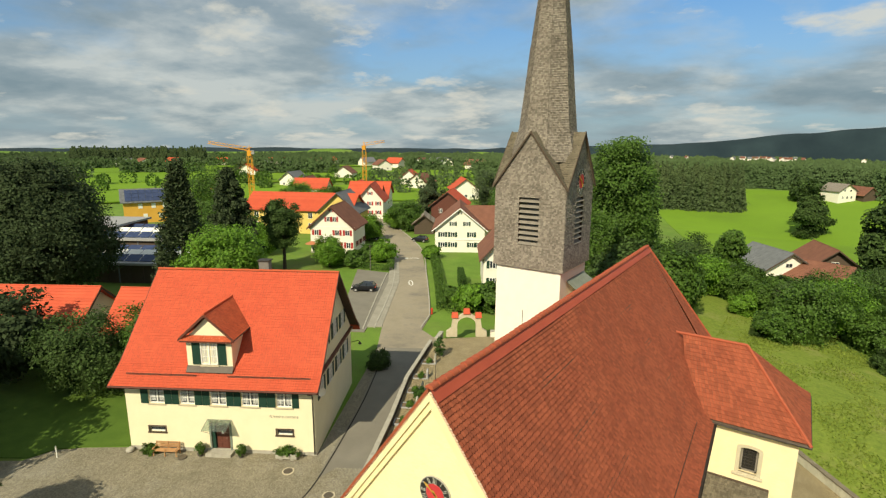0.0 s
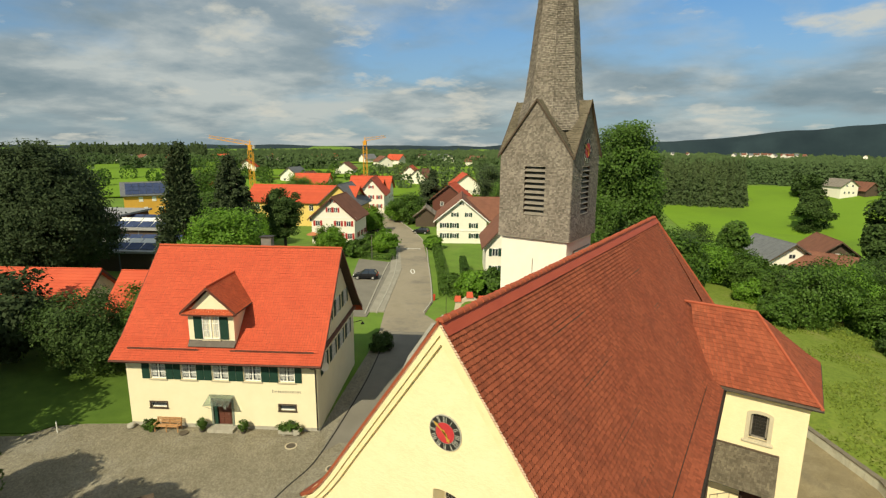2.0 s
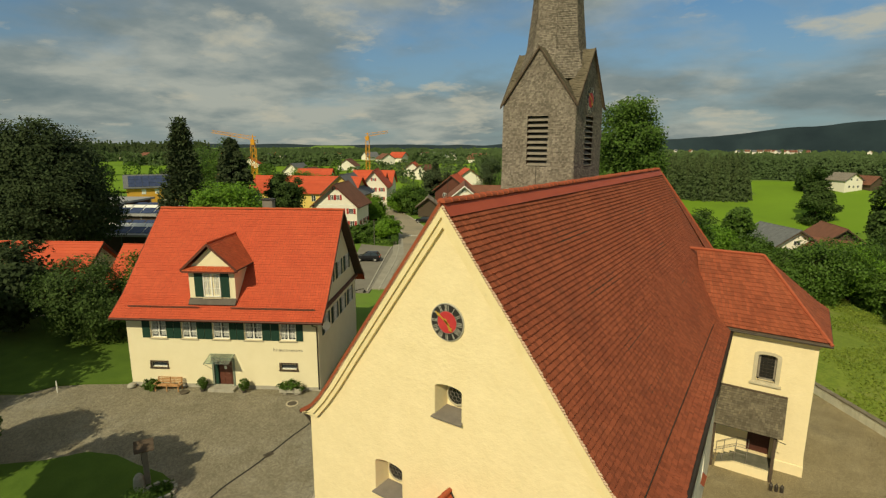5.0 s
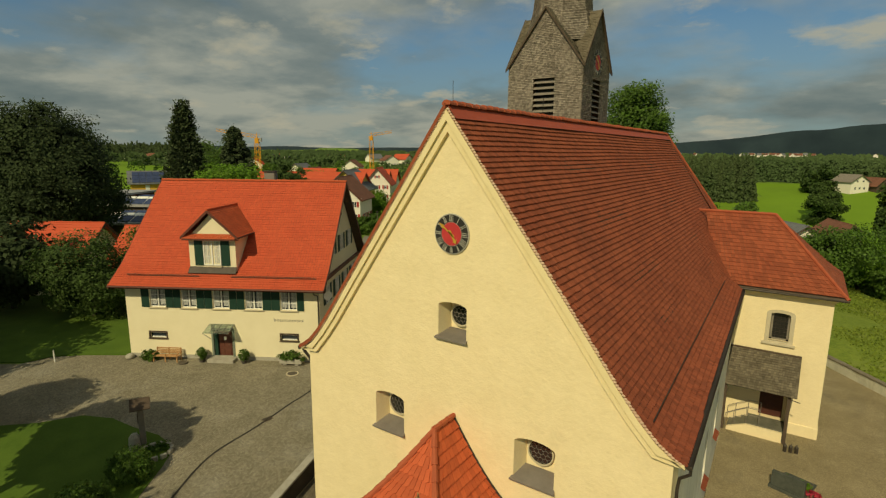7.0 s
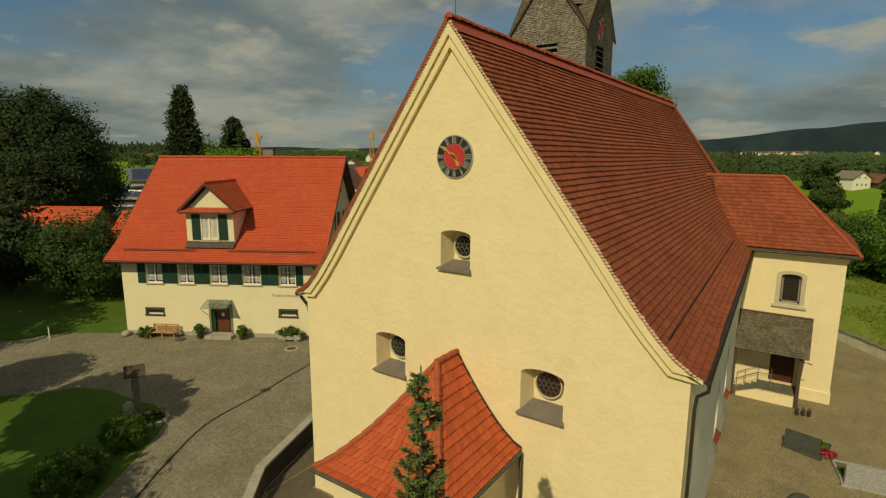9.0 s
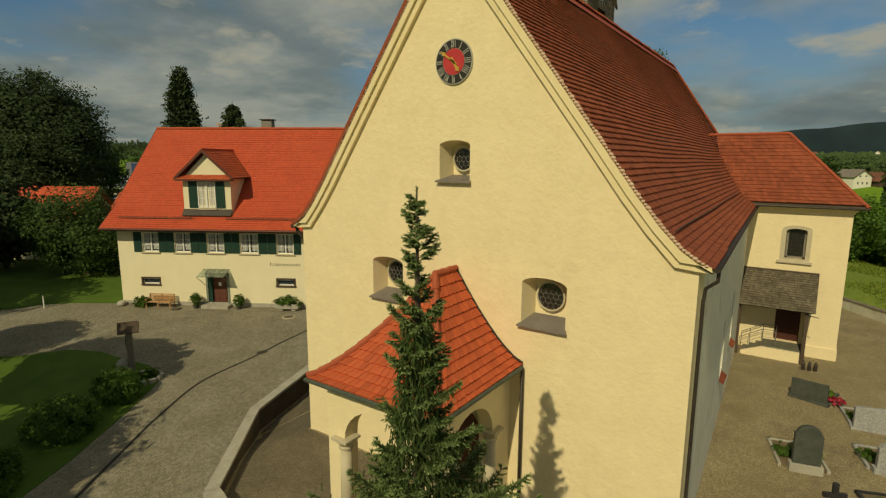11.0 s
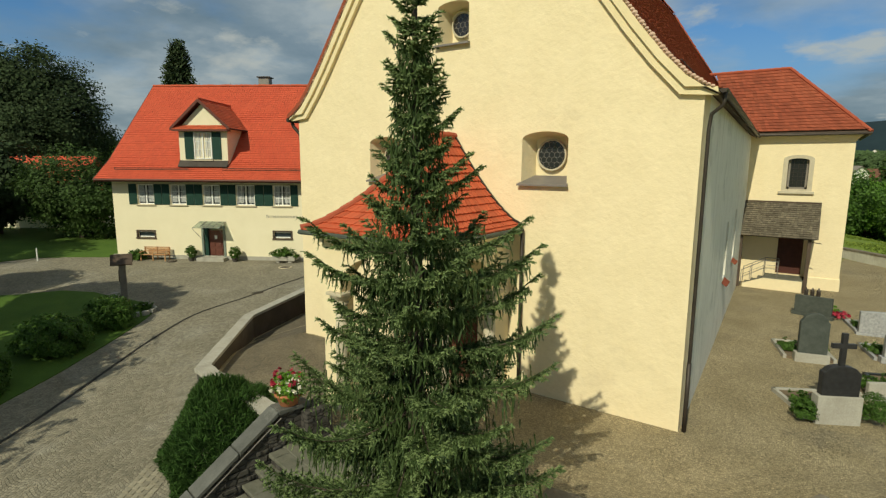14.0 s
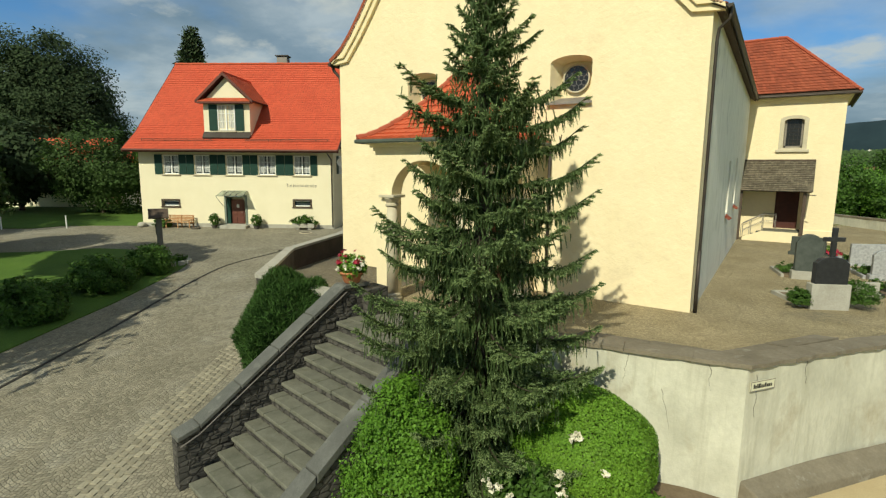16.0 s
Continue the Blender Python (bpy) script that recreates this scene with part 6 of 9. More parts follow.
def build_dormer():
    d = part("dormer", Geo().push([(5.24, 0.25, 6.5), (8.84, 0.25, 6.5), (8.84, 0.25, 9.35), (7.04, 0.25, 11.1), (5.24, 0.25, 9.35)], (0, 4.2, 0)), PLASTER_HOUSE, house, "gabled dormer with a shuttered window")
    casement(d, 6.36, 7.70, 7.22, 9.12, 0.09, (2, 3), curtain=True)
    shutter(d, 5.66, 6.34, 7.2, 9.14, 0.24, SHUTTER)
    shutter(d, 7.72, 8.40, 7.2, 9.14, 0.24, SHUTTER)
    part("window_sill", Geo().box(6.3, 7.76, 0.12, 0.3, 7.08, 7.18), SANDSTONE, d)
    part("sill_flashing", Geo().push([(5.2, 0.26, 7.06), (8.88, 0.26, 7.06), (8.88, -0.06, 6.62), (5.2, -0.06, 6.62)], (0, -0.02, 0.05)), METAL_DARK, d, "dark sheet metal apron below the window")
    # gable roof of the dormer
    apex, ez, yb, yf = 11.42, 9.42, 5.3, -0.12
    for s in (-1, 1):
        ex = 7.04 + s * 2.16
        part("dormer_roof", Geo().push([(7.04, yf, apex - 0.04), (ex, yf, ez - 0.04), (ex, 3.2, ez - 0.04), (7.04, yb, apex - 0.04)], (0, 0, -0.08)), DOOR_BROWN, d)
        g = Geo()
        rng = random.Random(s + 7)
        n = 15
        for i in range(n - 1, -1, -1):
            t0, t1 = i / n, (i + 1.1) / n
            p = Vector((7.04 + s * 2.16 * t0, yf - 0.05, apex + (ez - apex) * t0))
            back = yb + (3.2 - yb) * t1
            q = Vector((p.x, back, p.z))
            down = Vector((s * 2.16 * (t1 - t0), 0, (ez - apex) * (t1 - t0)))
            nrm = Vector((s * 0.64, 0, 0.77))
            tile_course(g, p, q, down + nrm * 0.01, nrm * 0.022, 0.2, 0.02, False, rng)
        part("roof_tiles", g.mesh("roof_tiles", False), TILE_PORCH, d, "red clay tiles", kind="stuff")
        part("barge_board", Geo().push([(7.04, yf - 0.06, apex + 0.03), (7.04 + s * 2.21, yf - 0.06, ez + 0.0), (7.04 + s * 2.21, yf - 0.06, ez - 0.22), (7.04, yf - 0.06, apex - 0.2)], (0, 0.05, 0)), DOOR_BROWN, d)
    part("ridge_tile", Geo().tube([(7.04, yf - 0.06, apex + 0.03), (7.04, yb, apex + 0.03)], 0.08, 8), TILE_PORCH, d)
    skirt = Geo()
    for k in range(3):
        tile_course(skirt, (5.02, 0.2 - 0.14 * k, 9.62 - 0.1 * k), (9.06, 0.2 - 0.14 * k, 9.62 - 0.1 * k), (0, -0.16, -0.12), (0, -0.01, 0.02), 0.2, 0.02, False, random.Random(k))
    part("skirt_tiles", skirt, TILE_PORCH, d, "strip of red tiles under the gable")
    part("skirt_beam", Geo().box(4.98, 9.1, -0.24, 0.3, 9.18, 9.3), DOOR_BROWN, d)
    for gx in (4.84, 9.24):
        part("gutter", Geo().tube([(gx, yf, 9.36), (gx, 2.9, 9.36)], 0.05, 6), METAL_DARK, d)


build_house()
build_dormer()


def on_house(x, y, z=0.0, rz=0.0):
    """A pose before the house front, from its own lengths."""
    p = house.matrix_basis @ Vector((x, y, z))
    return p.x, p.y, ground_z(p.x, p.y) + 0.035 + z, 30.72 + rz


def build_bench():
    x, y, z, r = on_house(3.3, -0.55)
    b = thing("bench", "light wooden garden bench against the house wall", "bench", (x, y, z), r)
    for k in range(4):
        part("seat_slat", Geo().box(-1.0, 1.0, -0.35 + k * 0.13, -0.24 + k * 0.13, 0.43, 0.46), WOOD_BENCH, b, bevel=0.008)
    for k in range(4):
        part("back_slat", Geo().box(-1.0, 1.0, 0.2 + k * 0.02, 0.225 + k * 0.02, 0.52 + k * 0.12, 0.61 + k * 0.12), WOOD_BENCH, b, bevel=0.008)
    for s in (-0.92, 0.0, 0.92):
        part("leg", Geo().box(s - 0.035, s + 0.035, -0.36, -0.30, 0, 0.62), WOOD_BENCH, b)
        part("leg", Geo().box(s - 0.035, s + 0.035, 0.2, 0.27, 0, 0.98), WOOD_BENCH, b)
        part("rail", Geo().box(s - 0.03, s + 0.03, -0.36, 0.27, 0.36, 0.43), WOOD_BENCH, b)
    for s in (-0.95, 0.95):
        part("armrest", Geo().box(s - 0.04, s + 0.04, -0.4, 0.25, 0.62, 0.66), WOOD_BENCH, b)
    x, y, z, r = on_house(4.75, -0.95)
    tagged(part("manhole_ring", Geo().lathe([(0.28, 0.0), (0.34, 0.0), (0.34, 0.10), (0.28, 0.10)], 20), IRON), "dark iron ring lying by the bench", "ring")
    bpy.data.objects["manhole_ring"].matrix_basis = pose(x, y, z, 0, 0, 0)


build_bench()


def shrub(name, label, category, at, radii, n, size, seed, material=None, group="", spread=0.16, flat=0.5, per=26):
    """A leafy shrub resting on the ground: stems and one mesh of leaves."""
    t = thing(name, label, category, at, 0, group)
    c = crown(radii, n, per, size, seed, 0.3, spread, 0.22, flat)
    c = c + np.array([0, 0, radii[2] * 0.62])
    c[:, :, 2] = np.maximum(c[:, :, 2], 0.0)
    part("foliage", quads_mesh("foliage", c), material or LEAF_MID, t)
    stems = Geo()
    rng = random.Random(seed)
    for k in range(5):
        a = k * 1.256 + rng.uniform(0, 0.6)
        stems.tube([(0, 0, -0.05), (0.2 * radii[0] * math.cos(a), 0.2 * radii[1] * math.sin(a), radii[2] * 0.5), (0.5 * radii[0] * math.cos(a), 0.5 * radii[1] * math.sin(a), radii[2] * 1.0)], [0.04, 0.03, 0.01], 5)
    part("stem_wood", stems, BARK, t)
    return t


def build_house_plants():
    for lx in (6.05, 9.35):
        x, y, z, r = on_house(lx, -0.6)
        t = thing("topiary_ball", "clipped dark box bush in a small pot by the door", "shrub", (x, y, z), 0, "topiary by the door")
        part("pot", Geo().lathe([(0.16, 0), (0.22, 0.22), (0.24, 0.22), (0.24, 0.26), (0.20, 0.26)], 16), POT_DARK, t)
        c = crown((0.36, 0.36, 0.46), 90, 24, 0.035, int(lx * 10), 0.3, 0.14, 0.06)
        part("foliage", quads_mesh("foliage", c + np.array([0, 0, 0.66])), LEAF_MID, t)
    x, y, z, r = on_house(1.95, -0.5)
    shrub("shrub", "low spreading green shrub at the house wall", "shrub", (x, y, z), (0.8, 0.5, 0.45), 60, 0.06, 31, LEAF_MID)
    x, y, z, r = on_house(0.15, -0.4)
    tagged(part("boulder", Geo().lathe([(0.28, 0), (0.34, 0.12), (0.28, 0.3), (0.12, 0.38)], 9), STONE, None, bevel=0.04, smooth=True), "pale rough boulder at the house corner", "boulder").matrix_basis = pose(x, y, z)
    x, y, z, r = on_house(13.05, -0.6)
    t = thing("stone_trough", "pale stone trough planted with green foliage", "planter", (x, y, z), r)
    part("trough", Geo().box(-0.85, 0.85, -0.28, 0.28, 0.16, 0.48).box(-0.6, -0.3, -0.2, 0.2, 0, 0.16).box(0.3, 0.6, -0.2, 0.2, 0, 0.16), STONE, t, bevel=0.03)
    c = crown((0.95, 0.42, 0.40), 70, 22, 0.055, 77, 0.3, 0.2, 0.3, 0.3)
    part("foliage", quads_mesh("foliage", c + np.array([0, 0, 0.62])), LEAF_MID, t)
    # round drain covers in the paving
    for lx, ly in ((13.6, -2.0),):
        x, y, z, r = on_house(lx, ly)
        m = part("manhole_cover", Geo().lathe([(0.36, -0.05), (0.36, 0.012), (0.27, 0.014)], 24), IRON)
        tagged(m, "round cast iron cover with a pale rim", "manhole").matrix_basis = pose(x, y, z)
        part("rim", ring_band(0, 0, 0.355, 0.46, -0.05, 0.016, 24).moved(pose(0, 0, 0, 90, 0, 0)), SANDSTONE, m)
    m2 = part("manhole_cover", Geo().lathe([(0.36, -0.05), (0.36, 0.012), (0.27, 0.014)], 24), IRON)
    tagged(m2, "round cast iron cover with a pale rim", "manhole").matrix_basis = pose(-16.6, 10.9, ground_z(-16.6, 10.9) + 0.035)
    part("rim", ring_band(0, 0, 0.355, 0.46, -0.05, 0.016, 24).moved(pose(0, 0, 0, 90, 0, 0)), SANDSTONE, m2)
    gr = part("drain_grate", Geo().box(-0.3, 0.3, -0.2, 0.2, -0.05, 0.012), IRON)
    tagged(gr, "dark iron drain grate in the channel", "drain").matrix_basis = pose(-17.5, 6.14, ground_z(-17.5, 6.14) + 0.05, 0, 0, 80)
    for k in range(5):
        part("bar", Geo().box(-0.26, 0.26, -0.17 + k * 0.08, -0.13 + k * 0.08, 0.012, 0.02), METAL_DARK, gr)


build_house_plants()


# ---- churchyard walls and stairs ----
def wall_run(name, path, thick, z_top, z_foot, material, coping, cap=0.12, over=0.06, label="", inside=True):
    """A wall along a path; z_top and z_foot are lists of heights. Returns the wall with its coping stones as parts."""
    p = [Vector((x, y, 0)) for x, y in path]
    left, right = [], []
    for i, q in enumerate(p):
        d = (p[min(i + 1, len(p) - 1)] - p[max(i - 1, 0)]).normalized()
        s = Vector((-d.y, d.x, 0)) * thick / 2
        left.append(q + s)
        right.append(q - s)
    g = Geo()
    for i in range(len(p) - 1):
        a = [(*left[i].xy, z_foot[i]), (*right[i].xy, z_foot[i]), (*right[i].xy, z_top[i] - cap), (*left[i].xy, z_top[i] - cap)]
        b = [(*left[i + 1].xy, z_foot[i + 1]), (*right[i + 1].xy, z_foot[i + 1]), (*right[i + 1].xy, z_top[i + 1] - cap), (*left[i + 1].xy, z_top[i + 1] - cap)]
        g.loft(a, b)
    w = part(name, g, material)
    tagged(w, label, "wall", "", "structure")
    worn = random.Random(len(p) + int(10 * thick))
    for i in range(len(p) - 1):
        n = max(1, round((p[i + 1] - p[i]).length / 1.1))
        for k in range(n):
            t0, t1 = k / n + 0.0015, (k + 1) / n - 0.0015
            ring = []
            for side in (1, -1):
                for j in range(7):
                    t = t0 + (t1 - t0) * (j / 6 if side > 0 else 1 - j / 6)
                    c = p[i].lerp(p[i + 1], t)
                    e = (left[i].lerp(left[i + 1], t) - c) if side > 0 else (right[i].lerp(right[i + 1], t) - c)
                    chip = worn.uniform(-1.0, 0.35) * over * 0.45 if 0 < j < 6 else 0.0
                    q = c + e * (1 + (over + chip) / (thick / 2))
                    ring.append((q.x, q.y, z_top[i] + (z_top[i + 1] - z_top[i]) * t - cap + 0.002))
            part("coping_stone", Geo().push(ring, (0, 0, cap)), coping, w)
    return w


LOW_WALL = [(-25.4, 36.0), (-21.7, 26.6), (-18.1, 19.7), (-15.7, 14.7), (-12.55, 8.0), (-10.05, 3.65), (-8.5, -0.78), (-5.2, -4.65)]
wall_run("churchyard_wall", LOW_WALL, 0.34, [3.65, 3.65, 3.62, 3.6, 3.6, 3.58, 3.5, 3.45], [1.6, 1.6, 1.4, 1.2, 0.9, 0.6, 0.3, -0.1], WALL_BROWN, STONE, 0.10, 0.025, label="dark stone churchyard wall with pale coping slabs")
wall_run("churchyard_wall", [(-5.2, -4.65), (-4.2, -4.9), (-0.9, -5.35)], 0.34, [3.45, 3.5, 3.5], [-0.1, -0.1, -0.1], STONE_DARK, STONE, label="dark stone churchyard wall with pale coping slabs")
RET = [(2.75, -6.2), (5.0, -4.92), (7.45, -4.64), (8.22, -4.58), (10.1, -1.85), (15.4, 5.1), (18.4, 12.0), (17.0, 22.4)]
wall_run("retaining_wall", RET, 0.36, [3.2, 3.36, 3.42, 3.43, 3.40, 3.2, 3.14, 3.14], [-1.4] * 8, WALL_PALE, COPING, 0.075, 0.08, "stained pale rendered retaining wall with rough stone coping")
wall_run("yard_wall", [(17.0, 22.6), (14.95, 28.0), (11.3, 32.7), (6.0, 40.0), (-3.8, 45.8)], 0.3, [3.75] * 5, [0.5] * 5, WALL_PALE, COPING, 0.10, 0.05, "low grey churchyard wall by the meadow")
# broad edge slabs behind the coping
for a, b, w in (((5.2, -4.66), (8.0, -4.40), 0.55), ((8.05, -4.38), (9.75, -1.75), 0.5)):
    d = (Vector(b) - Vector(a))
    m = Vector((-d.y, d.x)).normalized() * w
    n = max(1, round(d.length / 1.3))
    for k in range(n):
        p, q = Vector(a) + d * (k / n + 0.004), Vector(a) + d * ((k + 1) / n - 0.004)
        o = part("edge_slab", Geo().push([(p.x, p.y, 3.22), (q.x, q.y, 3.22), (q.x + m.x, q.y + m.y, 3.14), (p.x + m.x, p.y + m.y, 3.14)], (0, 0, 0.17 + 0.012 * (k % 2))), COPING, bpy.data.objects["retaining_wall"])
# sloped footing under the retaining wall
foot = Geo().loft([(8.1, -4.7, -0.4), (8.86, -4.92, -0.4), (8.70, -4.75, 1.02), (8.3, -4.6, 1.24)], [(15.3, 5.0, -0.4), (15.95, 4.55, -0.4), (15.85, 4.65, 0.98), (15.5, 4.9, 1.2)])
tagged(part("wall_footing", foot, COPING, None, bevel=0.03), "rough sloping stone footing of the retaining wall", "footing", "", "structure")


def build_wall_cracks():
    """Thin dark cracks running down the render of the retaining wall: corner index, way along, top, length, lean."""
    rng = random.Random(6)
    wall = bpy.data.objects["retaining_wall"]
    for i, along, z, run, lean in ((2, 0.35, 3.33, 0.5, 0.1), (1, 0.80, 2.7, 0.9, 0.18), (3, 0.06, 3.2, 0.8, -0.05), (3, 0.45, 3.3, 0.45, 0.12), (4, 0.25, 2.9, 0.7, -0.2), (1, 0.55, 3.3, 0.6, -0.1)):
        a, b = Vector((*RET[i], 0)), Vector((*RET[i + 1], 0))
        d = (b - a).normalized()
        out = Vector((d.y, -d.x, 0)) * 0.182
        c = a.lerp(b, along) + out
        g = Geo()
        x, up = 0.0, z
        for k in range(9):
            nx, nz = x + lean * run / 9 + rng.uniform(-0.035, 0.035), up - run / 9
            w = 0.004 * (1 - k / 10)
            g.push([(*(c + d * (x - w)).xy, up), (*(c + d * (x + w)).xy, up), (*(c + d * (nx + w)).xy, nz), (*(c + d * (nx - w)).xy, nz)], tuple(out.normalized() * 0.004))
            x, up = nx, nz
        part("crack", g, STONE_DARK, wall)


build_wall_cracks()


def build_street_sign():
    d = Vector((10.1 - 8.22, -1.85 + 4.58, 0)).normalized()
    at = Vector((8.22, -4.58, 3.01)) + d * 0.33 + Vector((d.y, -d.x, 0)) * 0.195
    s = thing("street_sign", "small pale street sign on the retaining wall", "sign", at, math.degrees(math.atan2(d.y, d.x)))
    part("plate", Geo().box(-0.30, 0.30, -0.02, 0.0, -0.09, 0.09), SIGN_PALE, s, bevel=0.004)
    part("border", Geo().box(-0.30, 0.30, -0.024, -0.02, 0.078, 0.09).box(-0.30, 0.30, -0.024, -0.02, -0.09, -0.078).box(-0.30, -0.288, -0.024, -0.02, -0.09, 0.09).box(0.288, 0.30, -0.024, -0.02, -0.09, 0.09), WOOD_GREY, s)
    bars = Geo()
    x = -0.23
    for w, h in ((0.03, 0.08), (0.03, 0.055), (0.015, 0.08), (0.035, 0.08), (0.015, 0.08), (0.035, 0.055), (0.03, 0.055), (0.03, 0.08), (0.045, 0.055), (0.03, 0.055), (0.03, 0.055)):
        bars.box(x, x + w, -0.025, -0.02, -0.04, -0.04 + h)
        x += w + 0.013
    part("lettering_bar", bars, DIAL_BLACK, s, "dark bars of a street name")


build_street_sign()

# stairs: along STAIR from the terrace down to the drive
STAIR = Matrix(((0.9796, -0.2009, 0, -0.72), (-0.2009, -0.9796, 0, -5.35), (0, 0, 1, 0), (0, 0, 0, 1)))


def build_stairs():
    """Local: x across from the left parapet, y down the stairs."""
    st = thing("stone_stairs", "worn grey stone stairs between dark stone parapets", "stairs")
    n = 13
    tread, rise = 3.95 / n, 2.98 / n

    def put(name, g, m, label="", bevel=0.0, parent=None):
        g.moved(STAIR)
        return part(name, g, m, parent or st, label, bevel=bevel)

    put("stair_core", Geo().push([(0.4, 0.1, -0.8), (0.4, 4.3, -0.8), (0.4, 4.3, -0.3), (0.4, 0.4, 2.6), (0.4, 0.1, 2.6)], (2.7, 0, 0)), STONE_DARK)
    rng = random.Random(12)
    for k in range(n):
        y0, z1 = 0.30 + k * tread, 3.0 - k * rise
        cuts = [0.40] + sorted(0.40 + 2.62 * (j + rng.uniform(0.25, 0.85)) / 4 for j in range(rng.choice((2, 3, 3)))) + [3.02]
        for a, b in zip(cuts, cuts[1:]):
            put("step_stone", Geo().box(a + 0.006, b - 0.006, y0 - 0.03, y0 + tread + 0.035 + rng.uniform(-0.012, 0.012), z1 - 0.085, z1 + rng.uniform(-0.012, 0.010)), STONE_STEP, bevel=0.018)
        # dark stone on the risers paints the shade line below each tread
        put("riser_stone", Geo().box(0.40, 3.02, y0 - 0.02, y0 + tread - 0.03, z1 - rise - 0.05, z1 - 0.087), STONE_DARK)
    put("landing_stone", Geo().box(0.3, 3.0, -1.5, 0.28, 2.9, 3.015), STONE_STEP, bevel=0.02)
    # left parapet of rough dark stones under a pale slab
    top = [(-0.4, 3.88), (0.35, 3.88), (4.0, 1.44), (4.45, 1.30)]
    prof = [(-0.4, -0.8), (4.45, -0.8)] + [(y, z - 0.1) for y, z in reversed(top)]
    par = put("parapet", Geo().push([(0.05, y, z) for y, z in prof], (0.30, 0, 0)), STONE_DARK, "dark rubble stone parapet")
    for (y0, z0), (y1, z1) in zip(top, top[1:]):
        m = max(1, round(math.hypot(y1 - y0, z1 - z0) / 1.25))
        for k in range(m):
            a, b = k / m + 0.004, (k + 1) / m - 0.004
            ya, za, yb, zb = y0 + (y1 - y0) * a, z0 + (z1 - z0) * a, y0 + (y1 - y0) * b, z0 + (z1 - z0) * b
            put("cover_slab", Geo().loft([(-0.03, ya, za - 0.1), (0.42, ya, za - 0.1), (0.42, ya, za), (-0.03, ya, za)], [(-0.03, yb, zb - 0.1), (0.42, yb, zb - 0.1), (0.42, yb, zb), (-0.03, yb, zb)]), SLAB, "grey stone cover slab", 0.012, par)
    # thin rail along the inner face
    put("handrail", Geo().tube([(0.40, 0.3, 3.70), (0.40, 4.0, 1.24), (0.40, 4.4, 1.08)], 0.014, 6), METAL_LEAD, "thin grey handrail", parent=par)
    # rubble face stones on the inner side
    for k in range(90):
        y = rng.uniform(-0.3, 4.3)
        ztop = float(np.interp(y, [p[0] for p in top], [p[1] for p in top])) - 0.16
        zlow = 3.0 - max(0, (y - 0.3)) * rise / tread - 0.1
        if y < 0.2:
            zlow = 2.95
        z = rng.uniform(zlow, ztop - 0.06)
        w, h = rng.uniform(0.14, 0.3), rng.uniform(0.06, 0.12)
        put("rubble_stone", Geo().box(0.34, 0.355 + rng.uniform(0.005, 0.03), y - w / 2, y + w / 2, z, min(z + h, ztop)), STONE_DARK, bevel=0.0, parent=par)
    put("end_post", Geo().box(0.0, 0.62, -0.85, -0.2, -0.5, 3.72), STONE_DARK, "dark stone end post", 0.02)
    # right string: a low pale slab border
    top = [(0.1, 3.12), (0.5, 3.12), (4.3, 0.25)]
    for (y0, z0), (y1, z1) in zip(top, top[1:]):
        m = max(1, round(math.hypot(y1 - y0, z1 - z0) / 1.6))
        for k in range(m):
            a, b = k / m + 0.004, (k + 1) / m - 0.004
            ya, za, yb, zb = y0 + (y1 - y0) * a, z0 + (z1 - z0) * a, y0 + (y1 - y0) * b, z0 + (z1 - z0) * b
            put("border_slab", Geo().loft([(3.0, ya, za - 0.14), (3.43, ya, za - 0.14), (3.43, ya, za + 0.05), (3.0, ya, za + 0.05)], [(3.0, yb, zb - 0.14), (3.43, yb, zb - 0.14), (3.43, yb, zb + 0.05), (3.0, yb, zb + 0.05)]), SLAB, "grey stone border slab", 0.012)
    put("border_wall", Geo().push([(3.03, 0.1, -0.8), (3.03, 4.3, -0.8), (3.03, 4.3, 0.1), (3.03, 0.5, 2.98), (3.03, 0.1, 2.98)], (0.36, 0, 0)), STONE_DARK)


build_stairs()


def build_flower_pot():
    p = STAIR @ Vector((0.22, 0.02, 3.88))
    t = thing("flower_pot", "terracotta bowl of red and white flowers on the parapet", "flower pot", p)
    part("pot", Geo().lathe([(0.17, 0), (0.20, 0.02), (0.25, 0.18), (0.29, 0.24), (0.31, 0.24), (0.31, 0.29), (0.26, 0.29)], 20), TERRACOTTA, t, smooth=True)
    rng = np.random.default_rng(4)
    c = crown((0.34, 0.34, 0.26), 60, 22, 0.04, 3, 0.3, 0.2, 0.2)
    part("foliage", quads_mesh("foliage", c + np.array([0, 0, 0.42])), LEAF_LIGHT, t)
    for name, m, seed, lift, count in (("red_bloom", PETAL_RED, 5, 0.56, 45), ("white_bloom", PETAL_WHITE, 6, 0.40, 75)):
        c = crown((0.36, 0.36, 0.24), count, 7, 0.035, seed, 0.0, 0.08, 0.2, 0.2)
        part(name, quads_mesh(name, c + np.array([0, 0, lift])), m, t, kind="stuff")


build_flower_pot()


